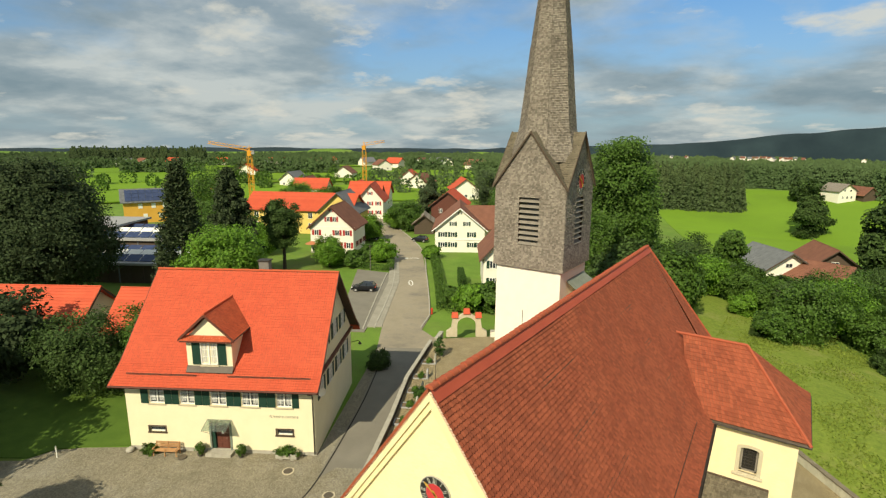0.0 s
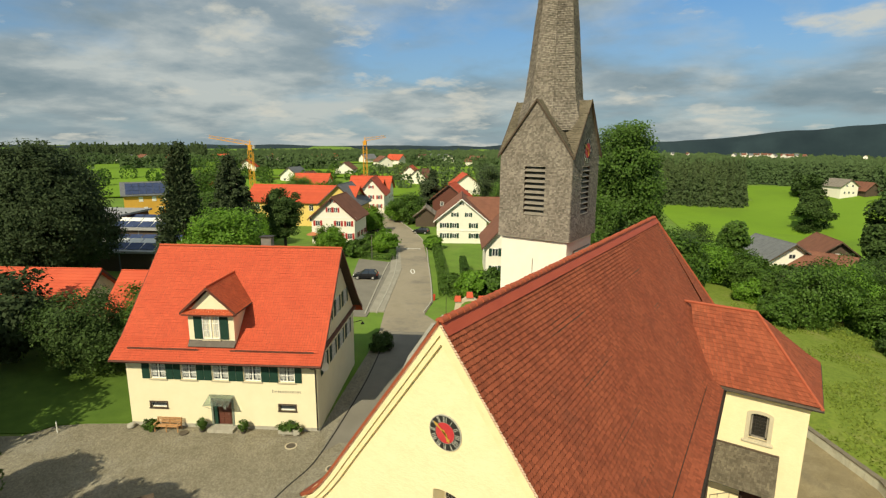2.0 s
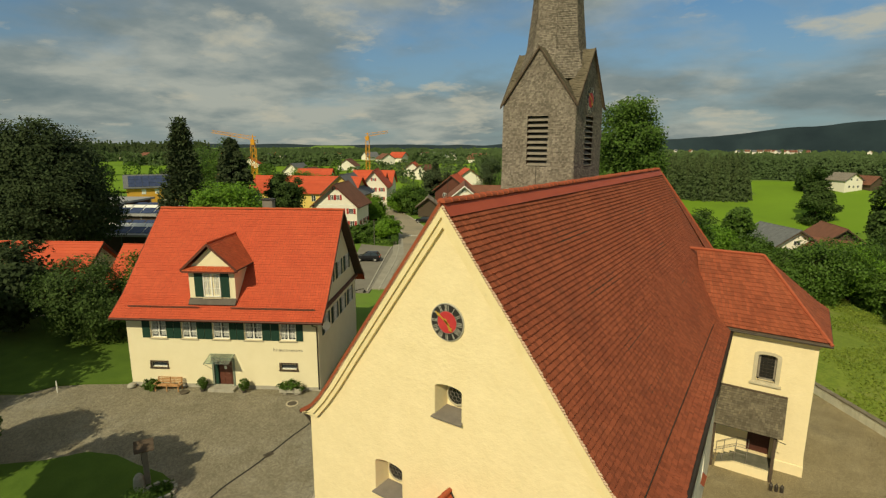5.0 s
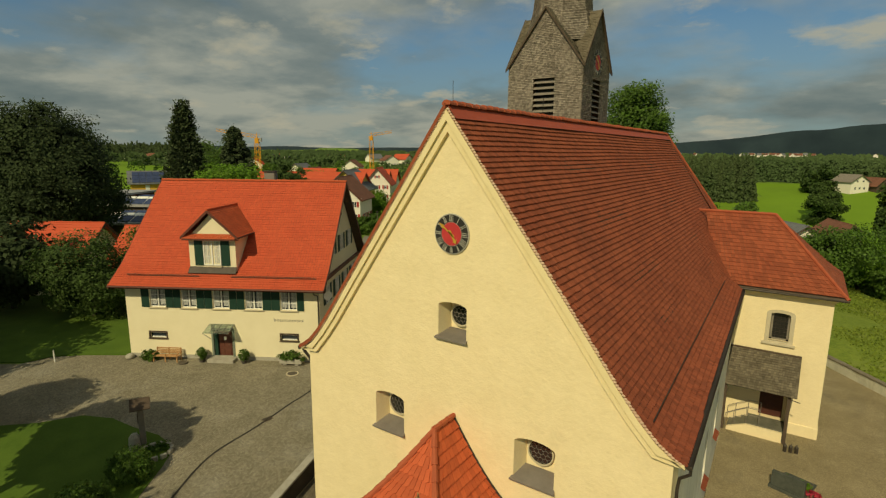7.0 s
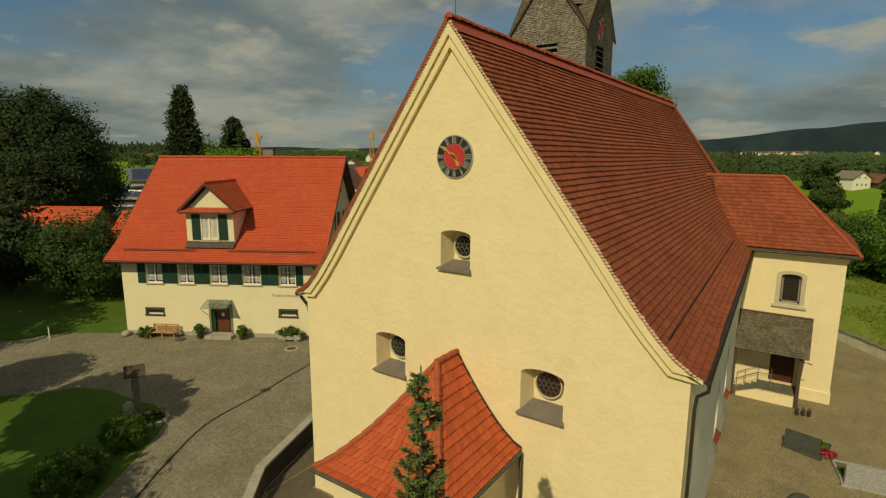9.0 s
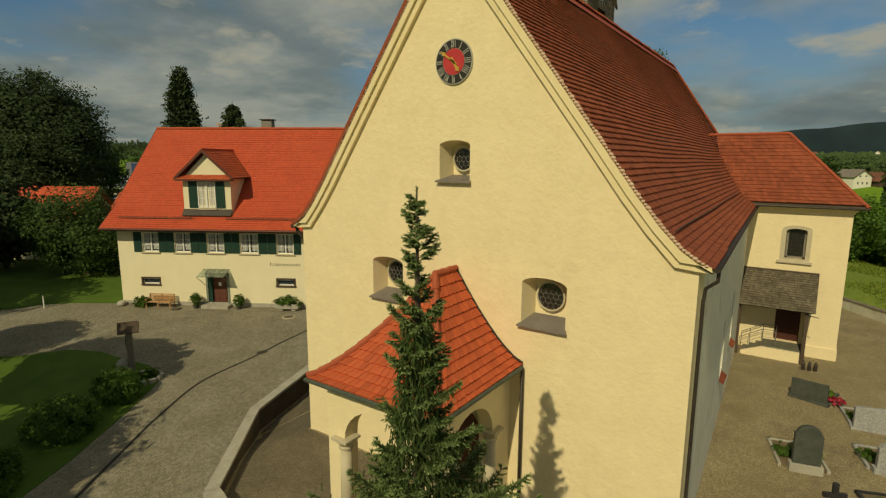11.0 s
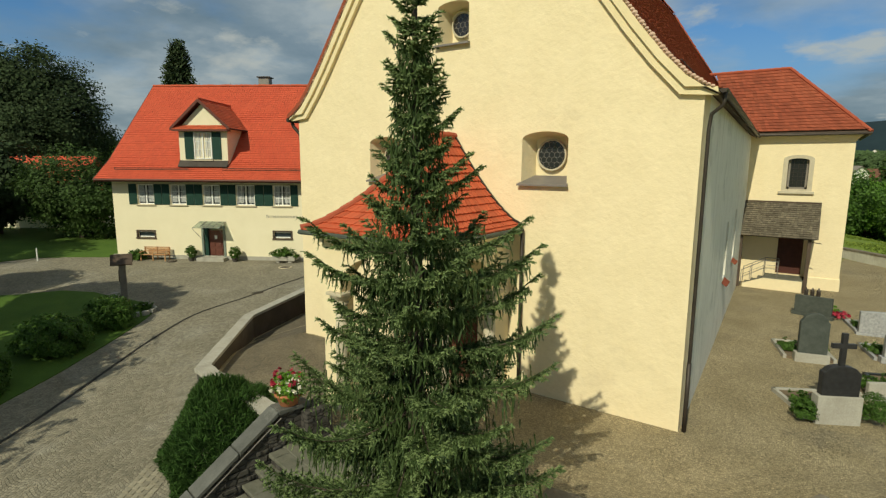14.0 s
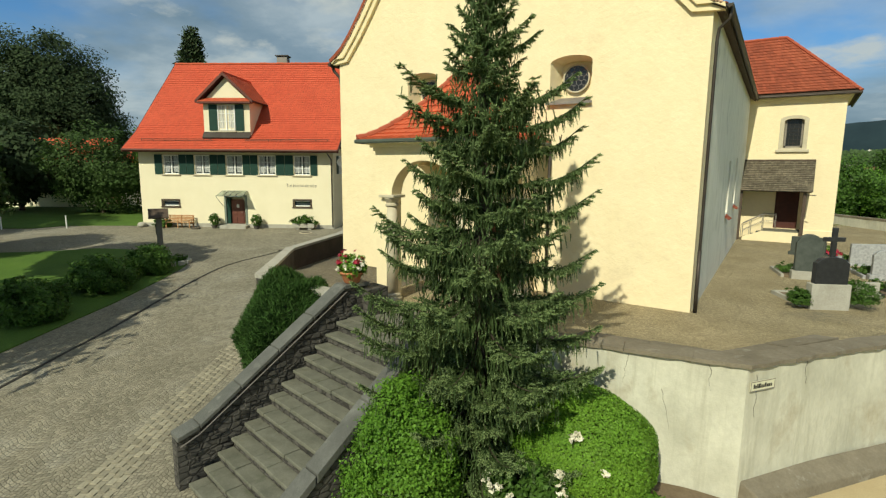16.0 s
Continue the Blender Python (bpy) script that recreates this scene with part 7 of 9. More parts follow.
# ---- graves ----
def grave(at, rz, label, stone, w, h, d, top="flat", base=0.25, kerb=(1.0, 1.9), plants=0, cross=False, base_mat=None, seed=1):
    g = thing("grave", label, "grave", at, rz, "graves in the churchyard")
    part("plinth", Geo().box(-w / 2 - 0.08, w / 2 + 0.08, -d / 2 - 0.05, d / 2 + 0.05, -0.1, base), base_mat or GRANITE_GREY, g, bevel=0.015)
    if top == "flat":
        ring = [(-w / 2, 0, base), (w / 2, 0, base), (w / 2, 0, base + h), (-w / 2, 0, base + h * 0.93)]
    else:
        ring = [(-w / 2, 0, base), (w / 2, 0, base), (w / 2, 0, base + h * 0.78), (w / 2 * 0.9, 0, base + h * 0.8)]
        ring += [(w / 2 * 0.86 * math.cos(a), 0, base + h * 0.8 + h * 0.2 * math.sin(a)) for a in np.linspace(0.2, math.pi - 0.2, 9)]
        ring += [(-w / 2 * 0.9, 0, base + h * 0.8), (-w / 2, 0, base + h * 0.78)]
    part("headstone", Geo().push([(x, -d / 2, z) for x, y, z in ring], (0, d, 0)), stone, g, bevel=0.015)
    if cross:
        z = base + h
        part("cross", Geo().box(-0.06, 0.06, -0.05, 0.05, z - 0.03, z + 0.80).box(-0.27, 0.27, -0.048, 0.048, z + 0.42, z + 0.54), stone, g, "black stone cross", bevel=0.01)
    kw, kl = kerb
    for a, b, c, e in ((-kw / 2, -kw / 2 + 0.1, d / 2, kl), (kw / 2 - 0.1, kw / 2, d / 2, kl), (-kw / 2, kw / 2, kl - 0.1, kl)):
        part("kerb_stone", Geo().box(a, b, c, e, -0.1, 0.12), base_mat or GRANITE_GREY, g, bevel=0.01)
    part("soil", Geo().box(-kw / 2 + 0.1, kw / 2 - 0.1, d / 2 + 0.02, kl - 0.1, -0.1, 0.07), SOIL, g)
    for k in range(plants):
        c = crown((0.3, 0.3, 0.22), 30, 18, 0.035, seed * 10 + k, 0.3, 0.2, 0.2, 0.3)
        part("grave_plant", quads_mesh("grave_plant", c + np.array([(k - (plants - 1) / 2) * kw * 0.5 / max(1, plants - 1) * 1.2, kl * 0.45, 0.22])), LEAF_LIGHT if k % 2 else LEAF_MID, g, kind="stuff")
    return g


def build_graves():
    z = TERRACE_Z
    a = grave((9.68, 2.85, z), 28, "black headstone with a cross on a pale stone block", GRANITE_BLACK, 0.86, 0.76, 0.2, "arch", 0.72, (1.25, 1.8), 2, True, STONE, 1)
    for dx, rad in ((-0.72, 0.26), (0.92, 0.36)):
        c = crown((rad, rad, rad * 1.15), 150, 30, 0.018, 40 + int(dx * 10), 0.3, 0.12, 0.08, 0.4)
        part("box_bush", quads_mesh("box_bush", c + np.array([dx, 0.0, rad])), LEAF_MID, a, "clipped round box bush")
    grave((9.2, 7.5, z), 14, "tall grey-green headstone with an arched top", GRANITE_GREEN, 0.80, 1.32, 0.2, "arch", 0.3, (1.5, 1.9), 3, False, STONE, 2)
    g = grave((9.25, 13.9, z), -18, "broad dark headstone beside red flowers", GRANITE_GREEN, 1.35, 0.75, 0.16, "flat", 0.15, (1.3, 1.6), 2, False, GRANITE_GREEN, 3)
    c = crown((0.42, 0.3, 0.16), 40, 12, 0.045, 71, 0.2, 0.2, 0.2, 0.3)
    part("red_bloom", quads_mesh("red_bloom", c + np.array([0.75, 0.5, 0.2])), PETAL_RED, g, "red grave flowers", kind="stuff")
    grave((11.4, 12.2, z), 10, "broad speckled grey granite headstone", GRANITE_GREY, 1.5, 0.85, 0.2, "flat", 0.1, (1.6, 1.8), 2, False, None, 4)
    grave((11.5, 8.9, z), 12, "pale grey rounded headstone", GRANITE_GREY, 0.8, 0.9, 0.2, "arch", 0.2, (1.2, 1.7), 2, False, None, 5)
    grave((11.75, 5.6, z), 22, "dark polished headstone on a dark base", GRANITE_BLACK, 0.8, 1.0, 0.2, "arch", 0.3, (1.3, 1.8), 2, False, GRANITE_BLACK, 6)
    grave((10.72, 5.15, z), 24, "low pale stone slab on a plain grave", STONE, 0.62, 0.42, 0.14, "flat", 0.08, (0.9, 1.3), 1, False, STONE, 7)
    # lanterns on the dark stone by the annex
    for k, (x, y) in enumerate(((9.0, 17.9), (9.25, 17.95), (9.5, 18.0))):
        v = thing("grave_lantern", "small dark grave lantern on a stone base", "lantern", (x, y, z), 0, "grave lanterns")
        part("body", Geo().lathe([(0.07, 0), (0.09, 0.02), (0.08, 0.3), (0.1, 0.32), (0.03, 0.42), (0.02, 0.48)], 10), METAL_DARK, v)
    # graves along the low west wall
    for k, (x, y) in enumerate(((-16.6, 20.6), (-17.9, 23.2), (-19.2, 25.8), (-20.6, 28.6), (-22.0, 32.0))):
        g = grave((x, y, z), 118, "small planted grave along the churchyard wall", (GRANITE_GREY, STONE, GRANITE_GREEN)[k % 3], 0.7, 0.8, 0.16, "arch" if k % 2 else "flat", 0.15, (1.0, 1.5), 3, False, None, 20 + k)
    for k, (x, y, h) in enumerate(((-22.6, 33.6, 2.6), (-18.6, 24.6, 1.2), (-15.6, 18.0, 1.4))):
        shrub("churchyard_shrub", "dark clipped evergreen by the churchyard wall", "shrub", (x, y, z), (0.55, 0.55, h * 0.55), 70, 0.06, 60 + k, LEAF_YEW)


build_graves()


def build_gate():
    g = thing("churchyard_gate", "pale plastered gate arch capped with red tiles", "gate", (-23.4, 40.8, 2.9), 35)
    body = Geo().push([(-2.5, 0, 0), (2.5, 0, 0), (2.5, 0, 0.7), (1.9, 0, 1.1), (1.7, 0, 2.5), (1.2, 0, 2.5), (0.45, 0, 3.0), (-0.45, 0, 3.0), (-1.2, 0, 2.5), (-1.7, 0, 2.5), (-1.9, 0, 1.1), (-2.5, 0, 0.7)], (0, 0.5, 0))
    hole = Geo().push(arch_ring(0, 1.15, -0.5, 1.55, 1.0, -0.5, 14), (0, 1.5, 0))
    part("gate_wall", carve(body, [hole]), SANDSTONE, g)
    for x, z in ((-1.45, 2.5), (1.45, 2.5), (0, 3.0)):
        part("tile_cap", Geo().loft([(x - 0.42, -0.16, z), (x + 0.42, -0.16, z), (x + 0.42, 0.66, z), (x - 0.42, 0.66, z)], [(x - 0.36, 0.1, z + 0.62), (x + 0.36, 0.1, z + 0.62), (x + 0.36, 0.4, z + 0.62), (x - 0.36, 0.4, z + 0.62)]), TILE_NEW, g, "small red tile cap")
    wall_run("gate_wall", [(-25.3, 37.0), (-25.9, 39.0)], 0.4, [3.6, 3.7], [1.8, 1.8], PAVING, STONE, label="low pale wall beside the gate")
    wall_run("gate_wall", [(-20.9, 42.4), (-17.8, 45.0), (-12, 46.0)], 0.4, [3.8, 3.8, 3.8], [1.5, 1.5, 1.5], PLASTER_WHITE, STONE, label="low pale wall beside the gate")


build_gate()


def build_wayside_post():
    x, y = -20.9, 0.35
    z = ground_z(x, y) + 0.07
    p = thing("wayside_shrine", "brown wooden wayside post with a small shingled roof", "shrine", (x, y, z), -27)
    part("post", Geo().loft([(-0.17, -0.15, 0.2), (0.17, -0.15, 0.2), (0.17, 0.15, 0.2), (-0.17, 0.15, 0.2)], [(-0.22, -0.15, 2.4), (0.22, -0.15, 2.4), (0.22, 0.15, 2.4), (-0.22, 0.15, 2.4)]), WOOD_GREY, p, "weathered grey-brown post", bevel=0.02)
    for s in (-1, 1):
        part("roof_board", Geo().push([(0, -0.5, 2.88), (s * 0.52, -0.5, 2.42), (s * 0.52, 0.5, 2.42), (0, 0.5, 2.88)], (0, 0, 0.07)), WOOD_DARK, p, "grey shingled roof")
    part("niche", Geo().box(-0.12, 0.12, -0.19, -0.14, 1.5, 2.1), WOOD_DARK, p)
    part("foot_stone", Geo().lathe([(0.30, -0.2), (0.34, 0.15), (0.30, 0.7), (0.16, 0.92)], 8, (0.05, -0.42, 0)), STONE, p, "pale rough foot stone", bevel=0.04)
    ring = thing("flower_bed", "small stone-edged flower bed beside the post", "flower bed", (x + 1.1, y + 0.1, z))
    for k in range(11):
        a = k * math.tau / 11
        part("edge_stone", Geo().box(-0.16, 0.16, -0.1, 0.1, -0.1, 0.16).moved(pose(0.8 * math.cos(a), 0.8 * math.sin(a), 0, 0, 0, math.degrees(a) + 90)), STONE, ring, bevel=0.03)
    c = crown((0.65, 0.65, 0.3), 50, 18, 0.045, 91, 0.3, 0.2, 0.3, 0.3)
    part("foliage", quads_mesh("foliage", c + np.array([0, 0, 0.15])), LEAF_MID, ring)
    for k, (px, py) in enumerate(((-37.4, 1.9), (-40.5, -1.2), (-44, -3.6))):
        b = thing("bollard", "thin pale marker post at the yard's edge", "post", (px, py, ground_z(px, py)), 0, "marker posts")
        part("post", Geo().tube([(0, 0, 0), (0, 0, 1.0)], 0.045, 8), FRAME_WHITE, b)


build_wayside_post()


def build_edge_setts():
    """Five rows of larger pale setts along the drive's edge beside the stairs."""
    band = thing("sett_band", "band of larger pale setts along the cobbled drive", "paving", (0, 0, 0), 0, "", "structure")
    a, b = Vector((-6.9, -4.2)), Vector((-2.35, -11.4))
    d = (b - a).normalized()
    s = Vector((-d.y, d.x))
    n = int((b - a).length / 0.245)
    rng = random.Random(31)
    blocks = []
    for k in range(5):
        g = Geo().loft([(-0.120, -0.088, -0.1), (0.120, -0.088, -0.1), (0.120, 0.088, -0.1), (-0.120, 0.088, -0.1)],
                       [(-0.108 + rng.uniform(-0.01, 0.01), -0.078, 0.012), (0.108 + rng.uniform(-0.01, 0.01), -0.078, 0.014), (0.110, 0.078 + rng.uniform(-0.01, 0.01), 0.012), (-0.110, 0.078, 0.010)])
        me = g.mesh("sett")
        me.materials.append(SETT)
        blocks.append(me)
    for row in range(5):
        for k in range(n):
            p = a + d * (0.245 * (k + 0.5 * (row % 2)) + rng.uniform(-0.012, 0.012)) + s * (0.178 * (row - 2) + rng.uniform(-0.008, 0.008))
            o = new("sett", blocks[rng.randrange(5)])
            o.parent = band
            o.matrix_basis = pose(p.x, p.y, ground_z(p.x, p.y) + 0.034, 0, 0, math.degrees(math.atan2(d.y, d.x)) + rng.uniform(-2, 2))


build_edge_setts()


# ---- spruce before the church ----
def build_spruce():
    base = Vector((4.0, -6.65, 0.2))
    t = thing("spruce", "tall dark green spruce with hanging twigs before the church", "tree", base)
    H = 12.5
    part("trunk", Geo().tube([(0, 0, -0.3), (0.02, 0.02, 4), (0.0, 0.03, 8), (0.01, 0, 11), (0, 0, H)], [0.19, 0.15, 0.09, 0.035, 0.008], 9), BARK, t)
    rng = np.random.default_rng(21)
    rs = [(0.0, 1.8), (1.2, 2.05), (3.0, 2.25), (4.6, 2.3), (6.1, 2.1), (7.3, 1.72), (8.2, 1.22), (8.9, 0.86), (9.6, 0.66), (10.4, 0.52), (11.2, 0.40), (11.9, 0.26), (12.5, 0.05)]
    rz, rr = [p[0] for p in rs], [p[1] for p in rs]
    wood = Geo()
    dark, light = [], []

    def brush(p0, p1, thick, pale):
        """Needled twigs: a tapered core of two crossed blades, with needles leaning forward all round. pale: share of
        the length, from the tip, that is paler.
        """
        d = p1 - p0
        ln = np.linalg.norm(d, axis=1)
        dd = d / (ln[:, None] + 1e-9)
        s1 = np.cross(dd, rng.normal(size=dd.shape))
        s1 /= np.linalg.norm(s1, axis=1)[:, None] + 1e-9
        s2 = np.cross(dd, s1)
        for s0 in (s1, s2):
            e = s0 * thick * 0.42
            mid = p0 + d * 0.5
            dark.append(np.stack([p0 - e, p0 + e, mid + e, mid - e], 1))
            (light if pale > 0.3 else dark).append(np.stack([mid - e, mid + e, p1 + e * 0.25, p1 - e * 0.25], 1))
        cnt = np.maximum((ln / 0.018).astype(int), 3)
        idx = np.repeat(np.arange(len(p0)), cnt)
        f = np.concatenate([(np.arange(c) + 0.5) / c for c in cnt])
        c = p0[idx] + d[idx] * f[:, None]
        a = rng.uniform(0, 6.283, len(c))[:, None]
        q = s1[idx] * np.cos(a) + s2[idx] * np.sin(a)
        nd = dd[idx] * 0.72 + q * 0.69
        w = np.cross(nd, q)
        w /= np.linalg.norm(w, axis=1)[:, None] + 1e-9
        size = rng.uniform(0.8, 1.25, len(c))[:, None] * thick * 1.5
        wide = size * 0.17
        quads = np.stack([c - w * wide, c + w * wide, c + w * wide * 0.6 + nd * size, c - w * wide * 0.6 + nd * size], 1)
        tip_part = f > 1 - pale
        dark.append(quads[~tip_part])
        light.append(quads[tip_part])

    def unit(v):
        return v / (np.linalg.norm(v, axis=1)[:, None] + 1e-9)

    z = 0.6
    while z < H - 0.2:
        n = 8 if z < 8 else 6
        off = rng.uniform(0, 6.28)
        for k in range(n):
            a = off + k * 6.283 / n + rng.uniform(-0.35, 0.35)
            zz = z + rng.uniform(-0.12, 0.12)
            L = float(np.interp(zz, rz, rr)) * rng.choice([rng.uniform(0.45, 0.8), rng.uniform(0.8, 1.08 if zz < 8 else 1.25)]) * (1.0 if zz < 8.2 else 0.74)
            if L < 0.06:
                continue
            frac = zz / H
            # lower limbs sweep down and lift at the tip, upper ones rise
            rise0 = -0.30 + 1.05 * frac ** 1.7
            sN = np.linspace(0, 1, 8)
            hgt = L * (rise0 * sN - 0.16 * (1 - frac) * np.sin(sN * 2.6) + 0.30 * (1 - 0.4 * frac) * sN ** 3)
            side = rng.uniform(-0.15, 0.15) * L * sN ** 2
            ca, sa = math.cos(a), math.sin(a)
            pts = np.stack([ca * L * sN - sa * side, sa * L * sN + ca * side, zz + hgt], 1)
            wood.tube([tuple(p) for p in pts], [max(0.004, 0.024 * L / 2.2 * (1 - 0.85 * q)) for q in sN], 4)
            brush(pts[1:-1], pts[2:], 0.026, 0.4)

            def along(u):
                return np.stack([np.interp(u, sN, pts[:, i]) for i in range(3)], 1)

            # forked finger twigs spread flat over the outer half
            m = int(L * 0.72 / 0.062) + 3
            u = np.clip(np.linspace(0.28, 0.99, m) + rng.uniform(-0.02, 0.02, m), 0.05, 1)
            p = along(u)
            for sgn in (-1, 1):
                tl = np.clip((0.10 + 0.42 * L * (1.02 - u)) * rng.uniform(0.6, 1.15, m), 0.05, 0.46)
                fwd, lat = rng.uniform(0.65, 1.0, m), rng.uniform(0.55, 0.95, m) * sgn
                d = unit(np.stack([ca * fwd - sa * lat, sa * fwd + ca * lat, rng.uniform(-0.25, 0.22, m) + 0.25 * frac], 1))
                e = p + d * tl[:, None]
                brush(p, e, 0.026, 0.5)
                for fr in (0.35, 0.62, 0.85):
                    long = np.flatnonzero(tl * (1 - fr) > 0.03)
                    if not len(long):
                        continue
                    r0 = p[long] + d[long] * (tl[long] * fr)[:, None]
                    for s2 in (-1, 1):
                        w2 = np.stack([-d[long][:, 1], d[long][:, 0], np.zeros(len(long))], 1) * s2
                        d2 = unit(d[long] * 0.8 + w2 * 0.6 + np.stack([np.zeros(len(long))] * 2 + [rng.uniform(-0.3, 0.25, len(long))], 1))
                        brush(r0, r0 + d2 * (np.clip(0.5 * tl[long] * (1.15 - fr), 0.04, 0.15) * rng.uniform(0.7, 1.2, len(long)))[:, None], 0.025, 0.55)
            # curtains of twigs hanging from the limb
            if frac < 0.9 and L > 0.3:
                m = int(L / (0.02 if frac < 0.6 else 0.045))
                u = rng.uniform(0.12, 0.9, m)
                p = along(u)
                lat = rng.normal(size=m) * 0.15 * min(L, 1.6)
                p[:, 0] -= sa * lat
                p[:, 1] += ca * lat
                hl = (0.08 + 0.17 * L * (1 - 0.45 * u)) * rng.uniform(0.4, 1.2, m)
                d = np.stack([rng.normal(size=m) * 0.16 + ca * 0.12, rng.normal(size=m) * 0.16 + sa * 0.12, -np.ones(m)], 1)
                e = p + unit(d) * hl[:, None]
                brush(p, e, 0.023, 0.25)
        z += (0.36 + 0.16 * (1 - z / H) if z < 8 else 0.25) + rng.uniform(0, 0.1)
    lead = np.array([(0.0, 0.0, 9.8 + 0.3 * i) for i in range(10)])
    for _ in range(3):
        brush(lead[:-1], lead[1:], 0.026, 0.4)
    # dark inner sprays close to the trunk
    n = 12000
    h = rng.uniform(0.3, 10.6, n)
    rad = np.interp(h, rz, rr) * 0.5 * np.sqrt(rng.random(n))
    a = rng.uniform(0, 6.283, n)
    c = np.stack([rad * np.cos(a), rad * np.sin(a), h - 0.12 * rad], 1)
    dark.append(leaf_quads(c, 0.09, rng, 0.14, 1.1, np.stack([np.cos(a) * 0.4, np.sin(a) * 0.4, np.full(n, -0.6)], 1)))
    part("branch_wood", wood.mesh("branch_wood", False), BARK, t, kind="stuff")
    part("needles", quads_mesh("needles", np.concatenate(dark)), NEEDLES, t, kind="stuff")
    part("young_needles", quads_mesh("young_needles", np.concatenate(light)), NEEDLE_TIPS, t, "paler needle tips", kind="stuff")


build_spruce()


# ---- shrubs by the stairs and the wall ----
def clipped(name, label, category, at, radii, power, n, size, seed, material, shaggy, aspect):
    """A dense clipped shrub: a rounded block whose skin is small leaves over a darker inner layer."""
    t = thing(name, label, category, at)
    rng = np.random.default_rng(seed)
    d = rng.normal(size=(n, 3))
    d /= np.linalg.norm(d, axis=1)[:, None]
    r = (np.abs(d) ** power).sum(1) ** (-1 / power)
    w = rng.normal(size=(6, 3)) * 4.5
    r *= 1 + (0.5 * shaggy + 0.02) * np.sin(d @ w.T + rng.uniform(0, 6.28, 6)).mean(1) * 2
    r *= np.where(rng.random(n) < 0.3, rng.uniform(0.80, 0.95, n), 1 + rng.uniform(-0.5, 0.5, n) * (shaggy * 0.5 + 0.03))
    c = d * r[:, None] * np.array(radii)
    c[:, 2] = np.maximum(c[:, 2] + radii[2] * 0.96, 0.02)
    if shaggy > 0.1:
        up = d * 0.8
        up[:, 2] += 0.55
        q = leaf_quads(c, size, rng, aspect, 0.0, up)
    else:
        q = leaf_quads(c, size, rng, aspect, 0.0, None, d * 1.2)
    part("foliage", quads_mesh("foliage", q), material, t)
    stems = Geo()
    for k in range(6):
        a = k * 1.047
        stems.tube([(0, 0, -0.05), (0.3 * radii[0] * math.cos(a), 0.3 * radii[1] * math.sin(a), radii[2]), (0.6 * radii[0] * math.cos(a), 0.6 * radii[1] * math.sin(a), radii[2] * 1.6)], [0.06, 0.04, 0.015], 5)
    part("stem_wood", stems, BARK, t)
    return t


def build_near_shrubs():
    gz = ground_z
    # yew clipped on the slope beside the stairs
    clipped("yew_shrub", "dense dark yew beside the stairs", "shrub", (-2.7, -5.55, gz(-2.7, -5.55)), (1.42, 1.42, 1.72), 2.1, 70000, 0.10, 11, LEAF_YEW, 0.22, 0.10)
    shrub("laurel_shrub", "bushy bright green shrub below the spruce", "shrub", (3.15, -7.9, gz(3.15, -7.9)), (1.15, 0.95, 1.9), 900, 0.028, 12, LEAF_LIGHT, per=48, spread=0.11)
    clipped("clipped_hedge", "rounded bright green clipped hedge at the wall", "hedge", (5.72, -5.95, gz(5.72, -5.95)), (1.42, 0.86, 1.15), 2.5, 90000, 0.024, 13, LEAF_HEDGE, 0.07, 0.6)
    t = shrub("rose_bush", "low rose bush with cream blooms", "shrub", (5.35, -7.05, gz(5.35, -7.05)), (0.8, 0.5, 0.72), 120, 0.05, 14, LEAF_MID, per=30)
    rng = np.random.default_rng(8)
    for k in range(26):
        a, r = rng.uniform(0, 6.28), rng.uniform(0.5, 1.05)
        c = crown((0.075, 0.075, 0.06), 8, 5, 0.032, 200 + k, 0.1, 0.25, 0.1)
        p = np.array([r * math.cos(a), 0.72 * r * math.sin(a), 0.45 + 0.62 * (1 - r * 0.6) + rng.uniform(-0.05, 0.2)])
        part("bloom", quads_mesh("bloom", c + p), PETAL_WHITE, t, "cream rose bloom")
    hedge_rose = thing("rose_bush", "rose growing up through the clipped hedge", "shrub", (5.7, -6.45, gz(5.7, -6.45)))
    part("stem_wood", Geo().tube([(0, 0, 0), (0.1, -0.2, 0.8), (0.3, -0.3, 1.7)], [0.02, 0.015, 0.008], 6).tube([(0, 0, 0), (0.5, -0.2, 0.6), (0.8, -0.25, 1.2)], [0.015, 0.012, 0.006], 6), BARK, hedge_rose)
    for k, (x, y, z) in enumerate(((0.3, -0.34, 1.74), (0.36, -0.3, 1.8), (0.82, -0.28, 1.25), (0.1, -0.45, 1.05), (0.16, -0.45, 0.85))):
        part("bloom", quads_mesh("bloom", crown((0.08, 0.08, 0.06), 8, 5, 0.034, 260 + k, 0.1, 0.25, 0.1) + np.array([x, y, z])), PETAL_WHITE, hedge_rose, "cream rose bloom")
    shrub("rose_bush", "low rose bush with cream blooms", "shrub", (7.1, -6.2, gz(7.1, -6.2)), (0.45, 0.4, 0.3), 40, 0.05, 15, LEAF_LIGHT, per=26)
    # rhododendrons on the lawn
    for k, (x, y, r, h) in enumerate(((-18.8, -1.3, 1.0, 0.9), (-17.6, -4.2, 1.45, 1.0), (-15.8, -7.4, 1.25, 0.9))):
        shrub("rhododendron", "rounded dark green shrub on the lawn", "shrub", (x, y, gz(x, y) + 0.07), (r, r * 0.9, h), 190, 0.052, 300 + k, LEAF_MID, "shrubs on the lawn", per=60)


build_near_shrubs()


